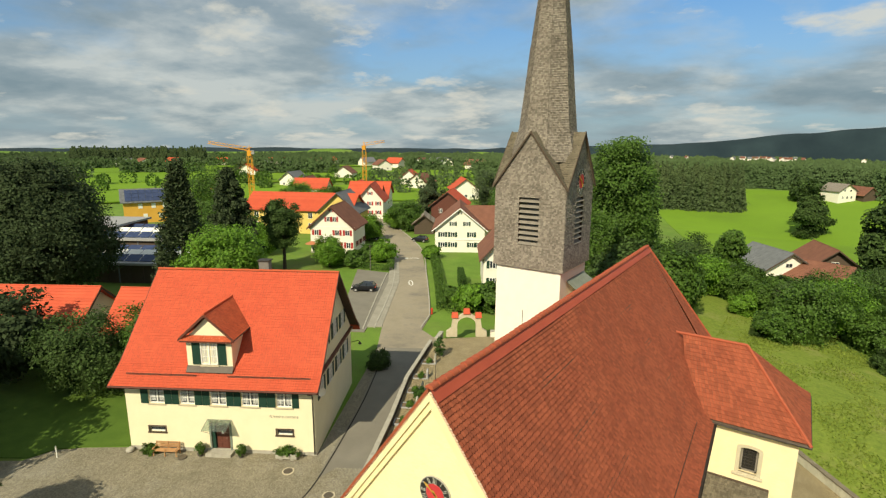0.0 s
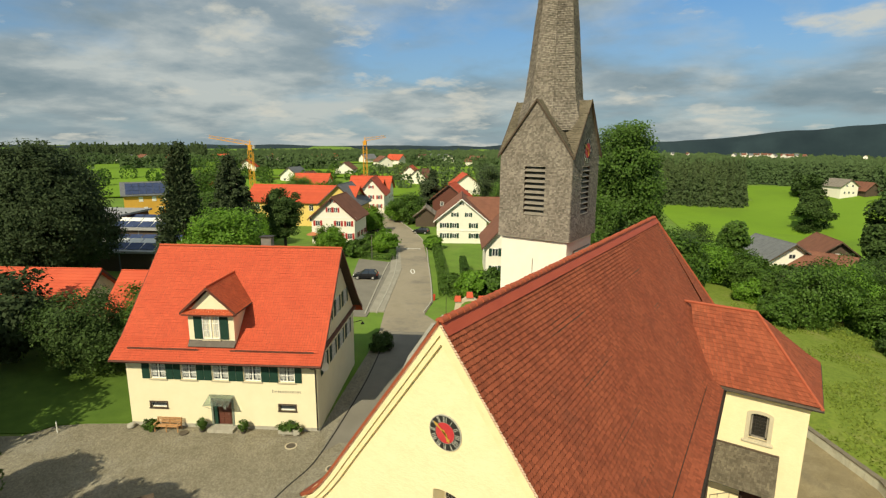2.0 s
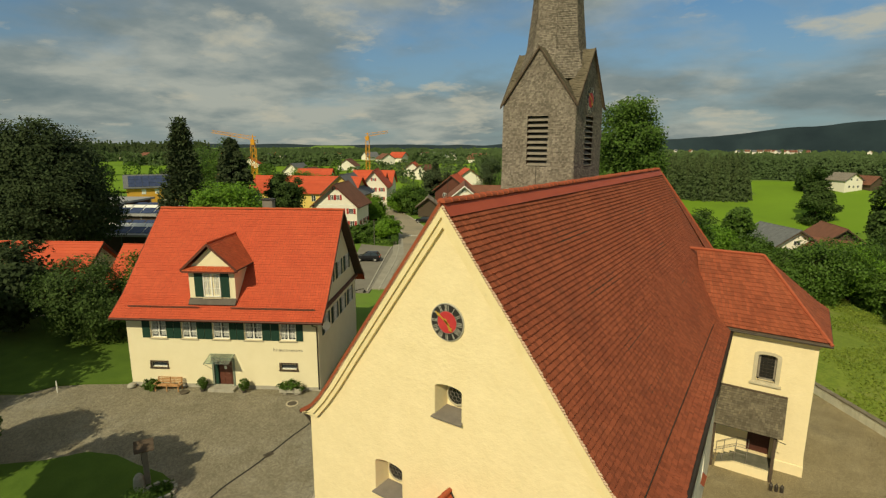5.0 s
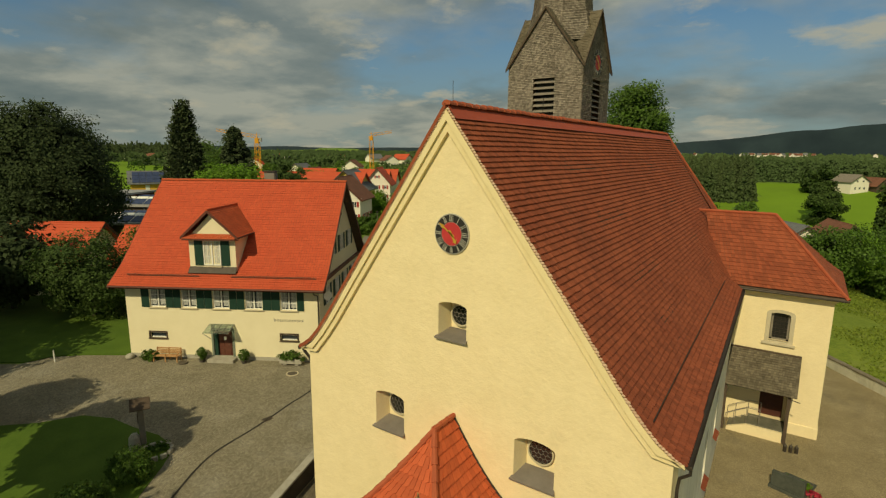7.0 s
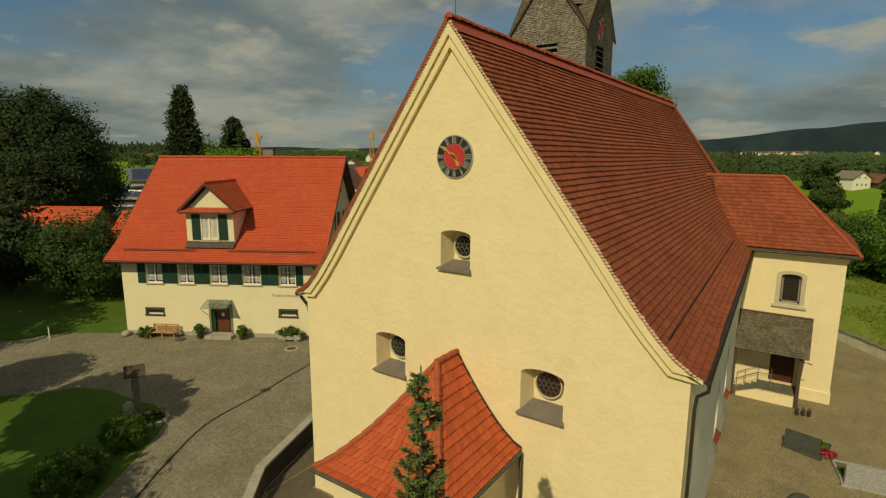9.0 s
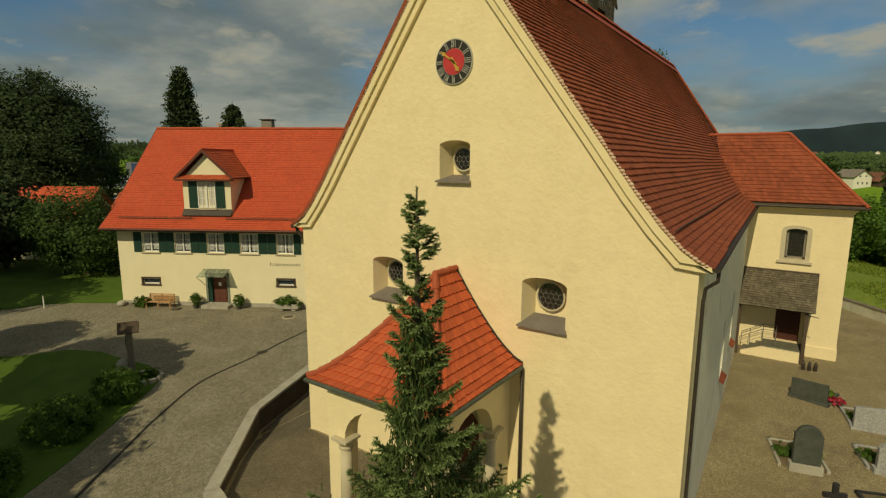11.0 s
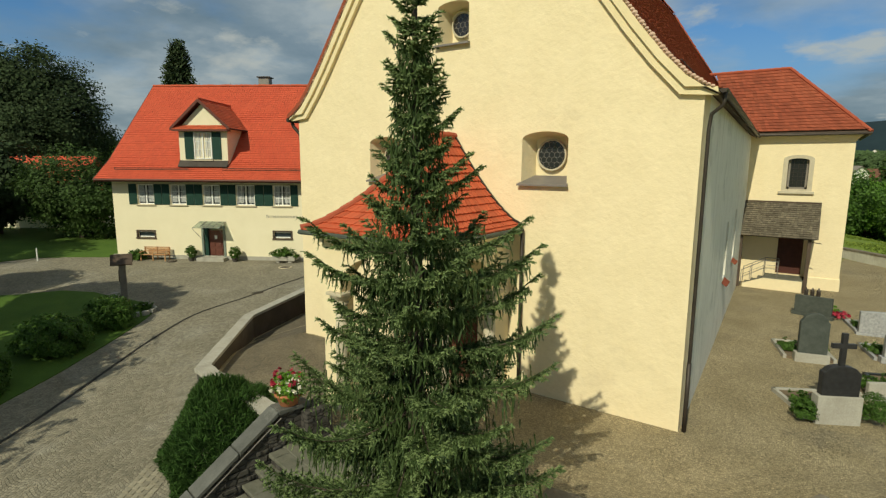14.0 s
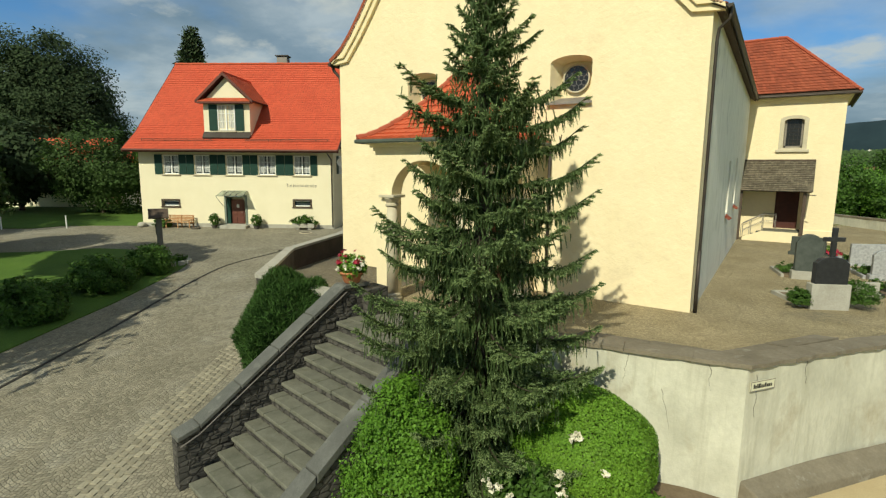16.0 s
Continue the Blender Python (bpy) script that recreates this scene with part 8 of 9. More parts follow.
# ---- trees ----
def tree(name, label, at, height, radii, material, seed, clumps=220, per=60, size=0.16, low=0.25, trunk_r=0.3, group="", fill=0.35, spread=0.2, lumpy=0.3):
    x, y = at
    t = thing(name, label, "tree", (x, y, ground_z(x, y)), 0, group)
    cz = height - radii[2]
    rng = random.Random(seed)
    g = Geo()
    top = cz + radii[2] * 0.55
    g.tube([(0, 0, -0.4), (0.05 * height * 0.2, 0, height * 0.2), (0.0, 0.1, cz * 0.8), (0.1, 0, top)], [trunk_r * 1.25, trunk_r, trunk_r * 0.75, trunk_r * 0.15], 9)
    for k in range(9):
        a = k * 0.7 * math.pi + rng.uniform(0, 0.6)
        z0 = max(height * low, cz - radii[2] * 0.8) + (cz + radii[2] * 0.3 - max(height * low, cz - radii[2] * 0.8)) * k / 9
        r = radii[0] * rng.uniform(0.6, 0.9)
        g.tube([(0, 0, z0), (r * 0.4 * math.cos(a), r * 0.4 * math.sin(a), z0 + r * 0.25), (r * math.cos(a), r * math.sin(a), z0 + r * 0.5)], [trunk_r * 0.45, trunk_r * 0.28, trunk_r * 0.06], 6)
    part("trunk", g, BARK, t)
    c = crown(radii, clumps, per, size, seed, fill, spread, lumpy)
    part("crown", quads_mesh("crown", c + np.array([0, 0, cz])), material, t)
    return t


def conifer(name, label, at, height, radius, material, seed, n=5200, size=0.28, group="", power=0.8, tiers=0):
    """A tapering evergreen: with tiers, whorls of level drooping boughs; without, upright tufts crowding the outside."""
    x, y = at
    t = thing(name, label, "tree", (x, y, ground_z(x, y)), 0, group)
    part("trunk", Geo().tube([(0, 0, -0.4), (0, 0, height * 0.5), (0, 0, height)], [radius * 0.09, radius * 0.06, 0.01], 8), BARK, t)
    rng = np.random.default_rng(seed)
    if tiers:
        k = rng.integers(0, tiers, n)
        turn = rng.integers(0, 8, n)
        a = turn * 0.785 + k * 2.4 + 0.9 * np.sin(k * 5.1 + turn * 3.7) * 0.35
        h = 0.08 + 0.90 * (k + 0.35 * np.sin(turn * 2.9 + k)) / tiers
        reach = radius * (1 - h) ** power * (1 + 0.28 * np.sin(turn * 4.3 + k * 1.9))
        f = np.sqrt(rng.random(n))
        a = a + rng.normal(size=n) * 0.16 * (1.2 - 0.5 * f)
        r = reach * f
        z = h * height + 0.10 * r - 0.055 * r * r + rng.normal(size=n) * 0.16
        c = np.stack([r * np.cos(a), r * np.sin(a), z], 1)
        out = np.stack([np.cos(a), np.sin(a), np.full(n, -0.5)], 1)
    else:
        m = n // 34
        h = rng.uniform(0.03, 0.97, m)
        a = rng.uniform(0, 6.283, m)
        prof = radius * (1 - h) ** power * rng.uniform(0.62, 1.0, m)
        heart = np.stack([prof * np.cos(a), prof * np.sin(a), h * height], 1)
        pick = np.repeat(np.arange(m), 34)
        n = len(pick)
        c = heart[pick] + rng.normal(size=(n, 3)) * np.array([0.30, 0.30, 0.62]) * (radius * 0.22)
        c[:, 2] = np.clip(c[:, 2], 0.1, height)
        out = np.stack([np.cos(a[pick]), np.sin(a[pick]), np.full(n, 0.9)], 1)
    q = leaf_quads(np.repeat(c, 3, 0) + rng.normal(size=(n * 3, 3)) * size * 0.7, size, rng, 0.45, 0.3, np.repeat(out, 3, 0))
    part("crown", quads_mesh("crown", q), material, t)
    return t


def build_trees():
    tree("beech_tree", "huge dark broadleaf tree beyond the garden", (-80.5, 17.0), 20.9, (8.8, 8.8, 9.9), LEAF_BEECH, 1, 760, 170, 0.155, trunk_r=0.6, spread=0.10)
    tree("beech_tree", "dark broadleaf tree at the garden's edge", (-92, 8.0), 18.0, (8.2, 8.2, 8.2), LEAF_BEECH, 2, 340, 110, 0.25, trunk_r=0.5, spread=0.11)
    conifer("cypress_tree", "tall dark columnar conifer behind the house", (-57.2, 24.9), 21.8, 4.9, LEAF_PINE, 3, 9500, 0.20, power=0.85)
    conifer("conifer_tree", "dark conifer behind the house", (-72.6, 42.5), 20.4, 6.4, LEAF_PINE, 4, 9000, 0.25, power=0.85, tiers=17)
    conifer("conifer_tree", "dark conifer behind the house", (-66.0, 37.0), 14.0, 3.6, LEAF_PINE, 5, 4200, 0.24, power=0.8, tiers=13)
    tree("maple_tree", "full light green tree behind the house", (-48.9, 25.5), 12.6, (4.3, 4.3, 4.2), LEAF_LIGHT, 6, 300, 130, 0.14, spread=0.17, lumpy=0.4)
    tree("linden_tree", "dark rounded tree before the yellow building", (-72.0, 53.0), 13.2, (2.9, 2.9, 4.3), LEAF_DARK, 7, 190, 120, 0.16, spread=0.18)
    tree("garden_tree", "spreading willow-like garden tree", (-47.0, 8.6), 6.2, (4.3, 4.3, 2.6), LEAF_DARK, 8, 260, 100, 0.11, trunk_r=0.2, spread=0.22, lumpy=0.6)
    tree("garden_tree", "loose fruit tree beside the house", (-42.6, 13.2), 7.6, (3.0, 3.0, 3.0), LEAF_MID, 9, 170, 110, 0.10, trunk_r=0.15, spread=0.2, lumpy=0.45)
    tree("garden_tree", "dark garden tree in the shade", (-56.0, 5.0), 8.0, (4.5, 4.5, 3.6), LEAF_BEECH, 10, 180, 70, 0.22, trunk_r=0.22, spread=0.16)
    tree("garden_tree", "broad leafy tree at the lawn's edge", (-31.2, -6.9), 6.6, (2.6, 2.6, 2.5), LEAF_DARK, 11, 220, 80, 0.15, trunk_r=0.2, spread=0.15)
    tree("shade_tree", "tall broad tree over the lawn", (-22.8, -10.0), 11.4, (3.7, 3.1, 2.4), LEAF_DARK, 12, 200, 70, 0.24, trunk_r=0.35, spread=0.16)
    tree("shade_tree", "tall broad tree over the lawn", (-15.6, -17.6), 13.0, (5.0, 4.6, 4.6), LEAF_DARK, 13, 105, 60, 0.24, trunk_r=0.3, spread=0.16)
    # two unseen trees, added only to cast shade on the garden lawn
    tree("shade_tree", "unseen broad tree added to shade the garden lawn", (-43.0, -6.5), 10.0, (4.6, 4.4, 3.6), LEAF_DARK, 61, 160, 60, 0.24, trunk_r=0.3, spread=0.16)
    tree("shade_tree", "unseen broad tree added to shade the garden lawn", (-51.0, -3.5), 10.0, (4.4, 4.4, 3.6), LEAF_DARK, 62, 160, 60, 0.24, trunk_r=0.3, spread=0.16)
    tree("chestnut_tree", "big bright green tree behind the church", (-12.3, 65.0), 24.2, (4.9, 4.9, 10.6), LEAF_MID, 14, 440, 170, 0.15, trunk_r=0.55, spread=0.17, lumpy=0.4)
    tree("chestnut_tree", "dark green tree behind the church", (-8.5, 56.0), 11.5, (4.2, 4.2, 5.2), LEAF_DARK, 15, 240, 90, 0.22, trunk_r=0.4, spread=0.16)
    tree("chestnut_tree", "green tree on the slope behind the church", (-5.8, 66.0), 10.0, (4.4, 4.4, 4.6), LEAF_MID, 16, 240, 90, 0.22, trunk_r=0.4, spread=0.16)
    tree("field_tree", "single broad tree standing in the meadow", (13.3, 213.0), 17.0, (5.6, 5.6, 7.6), LEAF_DARK, 17, 150, 110, 0.30, trunk_r=0.5, spread=0.15, lumpy=0.6)
    tree("street_tree", "small round garden tree before the white house", (-65.5, 58.5), 5.9, (2.6, 2.6, 2.6), LEAF_LIGHT, 18, 130, 90, 0.14, trunk_r=0.18, spread=0.17)
    # thicket on the slope right of the church: x, y, height, radius, tone
    thicket = [(11.0, 71, 7.6, 4.2, 2), (17.0, 88, 7.6, 4.0, 1), (3.2, 88, 5.4, 3.2, 1), (-2.5, 86, 6.0, 3.2, 2), (8.0, 96, 4.0, 3.0, 1), (23, 98, 9.0, 4.6, 0), (24, 84, 8, 4.4, 1), (7.5, 106, 2.8, 2.4, 0),
               (13, 108, 3.6, 3.0, 1), (-4, 99, 5.4, 3.2, 1), (2.5, 108, 3.4, 2.6, 0), (20.5, 114, 4.6, 3.4, 0), (28, 112, 8.5, 4.6, 0), (3.4, 77, 3.0, 1.9, 2), (8.2, 64.5, 3.2, 2.0, 2), (15.5, 78.5, 6.5, 3.4, 2), (20, 75, 5.5, 3.2, 1),
               (28.5, 93, 8, 4.4, 0), (-6.2, 79, 6, 3.0, 0), (14.5, 100, 5.0, 3.4, 2), (31, 101, 9, 4.6, 1), (26, 66, 6, 3.4, 1), (-9, 106, 7.8, 4.2, 0), (27, 128, 7, 4.4, 0), (21.5, 105, 7.0, 4.0, 1), (5.5, 84, 4.2, 2.4, 1),
               (9.6, 82, 4.6, 2.6, 0), (0.4, 95, 5.2, 2.8, 0), (12.2, 90, 5.6, 3.0, 0), (18.5, 96, 5.4, 3.0, 0), (-8.5, 92, 7.0, 3.4, 0), (21.0, 66.5, 3.4, 2.2, 0)]
    for k, (x, y, h, r, c) in enumerate(thicket):
        tree("thicket_tree", "leafy tree in the thicket on the slope", (x, y), h, (r, r, h * 0.47), (LEAF_DARK, LEAF_MID, LEAF_LIGHT)[c if k % 2 else min(c, 1)], 400 + k, 150, 80, 0.15, trunk_r=0.2, group="thicket on the slope", spread=0.2, lumpy=0.55)
    tree("field_tree", "loose slim tree between the houses and the meadow", (-2.6, 118), 10.6, (2.6, 2.6, 5.0), LEAF_MID, 51, 130, 60, 0.3, trunk_r=0.25, spread=0.2, lumpy=0.4)
    tree("field_tree", "broad dark tree at the meadow's edge", (26.6, 141), 17.5, (4.8, 4.8, 7.8), LEAF_DARK, 52, 200, 60, 0.4, trunk_r=0.35, spread=0.17)
    tree("field_tree", "broad tree beside the white farmhouse", (11.5, 352), 12.0, (6.0, 6.0, 5.6), LEAF_DARK, 53, 120, 50, 0.7, trunk_r=0.4, spread=0.17)
    conifer("conifer_tree", "dark conifer among the village houses", (-93.0, 132.0), 13.5, 3.6, LEAF_PINE, 55, 3000, 0.3, power=0.8, tiers=11)
    # village trees left and right of the road
    spots = [(-60.5, 68.5, 4.2, 2.6, 1), (-33.5, 53.5, 2.4, 1.5, 0), (-31.5, 57.5, 2.4, 1.4, 0), (-29.5, 51.0, 3.6, 1.8, 1), (-27.0, 53.0, 3.6, 2.0, 0), (-78, 84, 6.0, 3.4, 1), (-79, 101, 8, 4.2, 0), (-84, 103, 6, 3.4, 1), (-82, 114, 12, 3.2, 2), (-79, 117, 10, 3.0, 2),
             (-95, 60, 9, 4.5, 0), (-86, 58, 7, 3.5, 1), (-104, 60, 10, 5, 0), (-90, 46, 8, 4, 0), (-120, 66, 18, 5.5, 0), (-128, 78, 19, 5.5, 0), (-110, 96, 9, 5, 1), (-120, 108, 8, 5, 0), (-126, 101, 8, 5, 0), (-138, 114, 9, 5, 0), (-146, 122, 9, 5, 1), (-132, 124, 8, 4, 0), (-76, 140, 14, 5, 2), (-60, 122, 11, 5, 0), (-48, 118, 12, 5, 0),
             (-40, 100, 10, 5, 0), (-28, 96, 11, 5.5, 0), (-22, 80, 11, 5, 0), (-16, 88, 12, 5.5, 0), (-54, 76.5, 2.6, 1.6, 1), (-62, 62, 3.0, 2.0, 0), (-69, 62, 3.6, 2.2, 0)]
    for k, (x, y, h, r, c) in enumerate(spots):
        tree("village_tree", "leafy tree among the village houses", (x, y), h, (r, r, h * 0.46), (LEAF_MID, LEAF_LIGHT, LEAF_PINE)[c], 500 + k, 100, 80, 0.19, trunk_r=0.18, group="village trees", spread=0.19, lumpy=0.35)


build_trees()


def box_hedge(name, label, path, width, height, material, seed, size=0.10, density=90):
    """A clipped hedge along a path."""
    rng = np.random.default_rng(seed)
    pts = []
    for (x0, y0), (x1, y1) in zip(path, path[1:]):
        L = math.hypot(x1 - x0, y1 - y0)
        n = int(L * density * (height + width))
        t = rng.random(n)
        nx, ny = -(y1 - y0) / L, (x1 - x0) / L
        s = rng.uniform(-0.5, 0.5, n) * width
        h = rng.uniform(0.02, 1.0, n) * height
        face = rng.random(n)
        s = np.where(face < 0.35, np.sign(s) * width / 2, s)
        h = np.where(face > 0.6, height, h)
        s, h = s + rng.normal(size=n) * 0.04, h + rng.normal(size=n) * 0.05
        x, y = x0 + (x1 - x0) * t + nx * s, y0 + (y1 - y0) * t + ny * s
        z = np.array([ground_z(a, b) for a, b in zip(x, y)]) + np.maximum(h, 0.02)
        pts.append(np.stack([x, y, z], 1))
    c = np.concatenate(pts)
    base = Vector((path[0][0], path[0][1], ground_z(*path[0])))
    t = thing(name, label, "hedge", base)
    part("foliage", quads_mesh("foliage", leaf_quads(c - np.array(base), size, rng, 0.6)), material, t)
    g = Geo()
    for (x0, y0), (x1, y1) in zip(path, path[1:]):
        for k in range(3):
            x, y = x0 + (x1 - x0) * (k + 0.5) / 3, y0 + (y1 - y0) * (k + 0.5) / 3
            g.tube([(x - base.x, y - base.y, ground_z(x, y) - base.z - 0.1), (x - base.x, y - base.y, ground_z(x, y) - base.z + height * 0.8)], 0.03, 5)
    part("stem_wood", g, BARK, t)


box_hedge("hedge", "tall clipped hedge along the road", [(-32.4, 48.6), (-38.5, 57.0), (-46.0, 67.0), (-55.6, 79.4)], 1.3, 1.5, LEAF_MID, 1, 0.12, 70)
box_hedge("hedge", "dark clipped hedge round the garden", [(-31.6, 49.0), (-26.5, 52.0)], 1.0, 1.2, LEAF_MID, 2, 0.12, 70)
box_hedge("hedge", "dark clipped hedge round the garden", [(-34.5, 58.0), (-39.5, 65.0)], 1.0, 2.4, LEAF_YEW, 3, 0.12, 70)
box_hedge("hedge", "low clipped hedge by the parking area", [(-60.2, 61.5), (-54.0, 63.0), (-58.6, 69.0)], 1.2, 1.0, LEAF_MID, 4, 0.12, 70)
tagged(shrub("traffic_island_shrub", "round dark shrub on the lane's island", "shrub", (-27.4, 28.8, ground_z(-27.4, 28.8)), (1.25, 1.25, 1.15), 130, 0.09, 600, LEAF_DARK, per=30))
shrub("street_shrub", "large round green shrub at the pavement", "shrub", (-64.2, 68.6, ground_z(-64.2, 68.6)), (2.0, 2.0, 1.8), 150, 0.16, 601, LEAF_MID, per=30)


# ---- village houses ----
def village_house(name, label, at, rz, w, d, eave, ridge, wall, roof_mat, rows=(), side_rows=(), shutters=None, over=0.7, group="", gable_mat=None, z=None):
    """A gabled house. Local: gable front faces -y with width w; the ridge runs back along y for d. rows: (z0, z1, xs, half width) of front windows; side_rows: (z0, z1, ys, half) on the +x wall."""
    x, y = at
    h = thing(name, label, "house", (x, y, ground_z(x, y) if z is None else z), rz, group)
    part("wall", Geo().push([(-w / 2, 0, -1.5), (w / 2, 0, -1.5), (w / 2, 0, eave), (0, 0, ridge - 0.25), (-w / 2, 0, eave)], (0, d, 0)), wall, h)
    slope = (ridge - eave) / (w / 2)
    for s in (-1, 1):
        ex = s * (w / 2 + over)
        ez = eave - over * slope
        deck = Geo().push([(0, -over, ridge), (ex, -over, ez), (ex, d + over, ez), (0, d + over, ridge)], (0, 0, -0.16))
        r = part("roof", deck, roof_mat, h)
        g = Geo()
        n = max(8, int(math.hypot(w / 2 + over, ridge - ez) / 0.42))
        for i in range(n):
            t0, t1 = i / n, (i + 1) / n
            a, b = (ex * t0, ridge + (ez - ridge) * t0), (ex * t1, ridge + (ez - ridge) * t1)
            g.push([(a[0], -over, a[1] + 0.012), (b[0], -over, b[1] + 0.05), (b[0], d + over, b[1] + 0.05), (a[0], d + over, a[1] + 0.012)], (0, 0, 0.03))
        part("tile_cover", g, roof_mat, r, kind="stuff")
        part("barge_board", Geo().push([(0, -over - 0.04, ridge - 0.02), (ex, -over - 0.04, ez - 0.02), (ex, -over - 0.04, ez - 0.3), (0, -over - 0.04, ridge - 0.3)], (0, 0.05, 0)), WOOD_DARK if gable_mat is None else gable_mat, r)
    part("ridge_cap", Geo().tube([(0, -over, ridge + 0.03), (0, d + over, ridge + 0.03)], 0.11, 6), roof_mat, h)

    def window(p, q, z0, z1, side):
        m = Matrix.Translation((w / 2, 0, 0)) @ Matrix.Rotation(math.pi / 2, 4, "Z") if side else Matrix.Identity(4)
        o = part("window", Geo().box(p, q, -0.05, 0.02, z0, z1).moved(m), FRAME_WHITE, h)
        c = (p + q) / 2
        part("pane", Geo().box(p + 0.08, c - 0.05, -0.06, -0.052, z0 + 0.08, z1 - 0.08).box(c + 0.05, q - 0.08, -0.06, -0.052, z0 + 0.08, z1 - 0.08).moved(m), GLASS, o)
        if shutters:
            b = (q - p) * 0.5
            for e, f in ((p - b, p - 0.02), (q + 0.02, q + b)):
                part("shutter", Geo().box(e, f, -0.07, -0.02, z0, z1).moved(m), shutters, o)

    for z0, z1, xs, half in rows:
        for c in xs:
            window(c - half, c + half, z0, z1, False)
    for z0, z1, ys, half in side_rows:
        for c in ys:
            window(c - half, c + half, z0, z1, True)
    return h


def build_village():
    # white farmhouse with red shutters by the parking area
    h = village_house("village_house", "white gabled house with red shutters and brown roof", (-74.9, 68.5), 28, 9.6, 10, 6.0, 10.3, PLASTER_WHITE, TILE_BROWN,
                      ((1.1, 2.4, (-1.2, 1.4, 3.7), 0.5), (3.9, 5.1, (-3.4, 1.2, 3.5), 0.5), (6.9, 8.0, (-0.7, 0.7), 0.4), (9.0, 9.7, (0,), 0.25)), ((1.1, 2.3, (3, 6, 9), 0.5),), SHUTTER_RED, gable_mat=DOOR_BROWN)
    part("band", Geo().box(-5.1, 5.1, -0.06, 0.02, 5.75, 5.9), FRAME_WHITE, h)
    # cream farmhouse across the road
    h = village_house("farmhouse", "cream gabled farmhouse with dark shutters and red-brown roof", (-52.6, 85.6), 32, 11.0, 16, 5.5, 10.0, PLASTER_WHITE, TILE_BROWN,
                      ((1.1, 2.2, (-3.8, -1.6, 2.6, 4.3), 0.5), (3.4, 4.5, (-3.8, -1.6, 2.6), 0.5), (5.9, 6.8, (-1.5, 1.5), 0.4), (8.5, 9.0, (0,), 0.22)), (), SHUTTER, gable_mat=FRAME_WHITE)
    part("storey_band", Geo().box(-5.5, 5.5, -0.12, 0.0, 2.75, 2.95), FRAME_WHITE, h)
    village_house("barn", "long barn with an old red tile roof", (-57.6, 93.4), -58, 11, 20, 5.2, 9.3, PLASTER_HOUSE, TILE_BROWN)
    village_house("village_house", "white house with black shutters and a dark roof", (-29.0, 63.8), 32, 9.0, 12, 6.0, 11.0, PLASTER_WHITE, TILE_BROWN,
                  ((1.0, 2.3, (-3.0, 0.4, 3.0), 0.5), (3.9, 5.2, (-3.0, 0.4, 3.0), 0.5)), (), SHUTTER)
    village_house("red_gabled_house", "brown timber gabled house with a bright red roof", (-74.0, 113.0), 24, 9.5, 11, 6.4, 10.2, DOOR_BROWN, TILE_NEW, ((1.5, 2.6, (-2, 2), 0.5), (4, 5.2, (-2, 2), 0.5)))
    village_house("wooden_shed", "small dark weathered wooden shed", (-72.5, 99.5), 34, 5.2, 7, 3.2, 5.2, WOOD_DARK, SHINGLE)
    # yellow school-like building with a long red roof
    yb = village_house("long_building", "long yellow building with a bright red roof", (-115.8, 79.9), -64.5, 11.5, 29, 6.6, 10.2, YELLOW, TILE_NEW, (), ((1.2, 2.8, (3, 8, 13, 18, 23), 0.6), (4.0, 5.6, (3, 8, 13, 18, 23), 0.6)))
    village_house("village_house", "ochre gabled wing with a grey shingled gable", (-89.6, 85.0), 28, 10, 12, 6.4, 11.0, YELLOW, SLATE, ((1.5, 3, (2.5,), 0.6),), ())
    village_house("village_house", "white gabled house with red shutters further on", (-102.0, 111.5), 34, 8.0, 13, 6.2, 10.8, PLASTER_WHITE, TILE_NEW, ((1.5, 2.7, (-2.5, 0, 2.5), 0.45), (4.3, 5.5, (-2.5, 0, 2.5), 0.45), (7.6, 8.5, (0,), 0.4)), (), SHUTTER_RED)
    for k, (x, y, rz, w, d, e, r) in enumerate(((-108, 124, 120, 11, 10, 5.4, 9.4), (-116, 138, 120, 11, 14, 5.4, 9.4), (-132, 138, 35, 10, 12, 5, 8.6), (-158, 148, 120, 10, 14, 4.6, 8.2), (-172, 222, 30, 10, 14, 4, 8), (-104, 172, 40, 11, 14, 5, 9))):
        village_house("red_roofed_house", "distant village house with a bright red roof", (x, y), rz, w, d, e, r, PLASTER_WHITE, TILE_NEW, ((1.5, 2.7, (-3, 0, 3), 0.6),), (), group="distant red-roofed houses")
    for k, (x, y, rz, w, e, r) in enumerate(((-175, 150, 30, 10, 4, 8), (-190, 120, 60, 10, 4, 8), (-210, 170, 20, 10, 4, 8), (-150, 200, 10, 10, 4, 8), (-92, 210, 20, 12, 5, 9), (-70, 190, 40, 10, 4, 8), (-230, 230, 30, 11, 4, 8), (-300, 210, 40, 12, 4, 8), (-330, 260, 10, 12, 4, 9), (-280, 330, 60, 12, 5, 9), (-240, 420, 20, 12, 5, 9), (-330, 500, 20, 12, 5, 9), (-180, 480, 10, 12, 5, 9))):
        village_house("distant_house", "far pale house among trees", (x, y), rz, w, w * 1.2, e, r, PLASTER_WHITE, (TILE_BROWN, TILE_NEW, SLATE)[k % 3], ((1.2, 2.4, (-2.5, 2.5), 0.6),), (), group="distant houses")
    # ochre house with solar panels on the roof
    h = village_house("ochre_house", "ochre house with solar panels on its roof", (-150.5, 76.0), 154.5, 8.0, 13.5, 6.6, 9.6, OCHRE, SLATE, (), ())
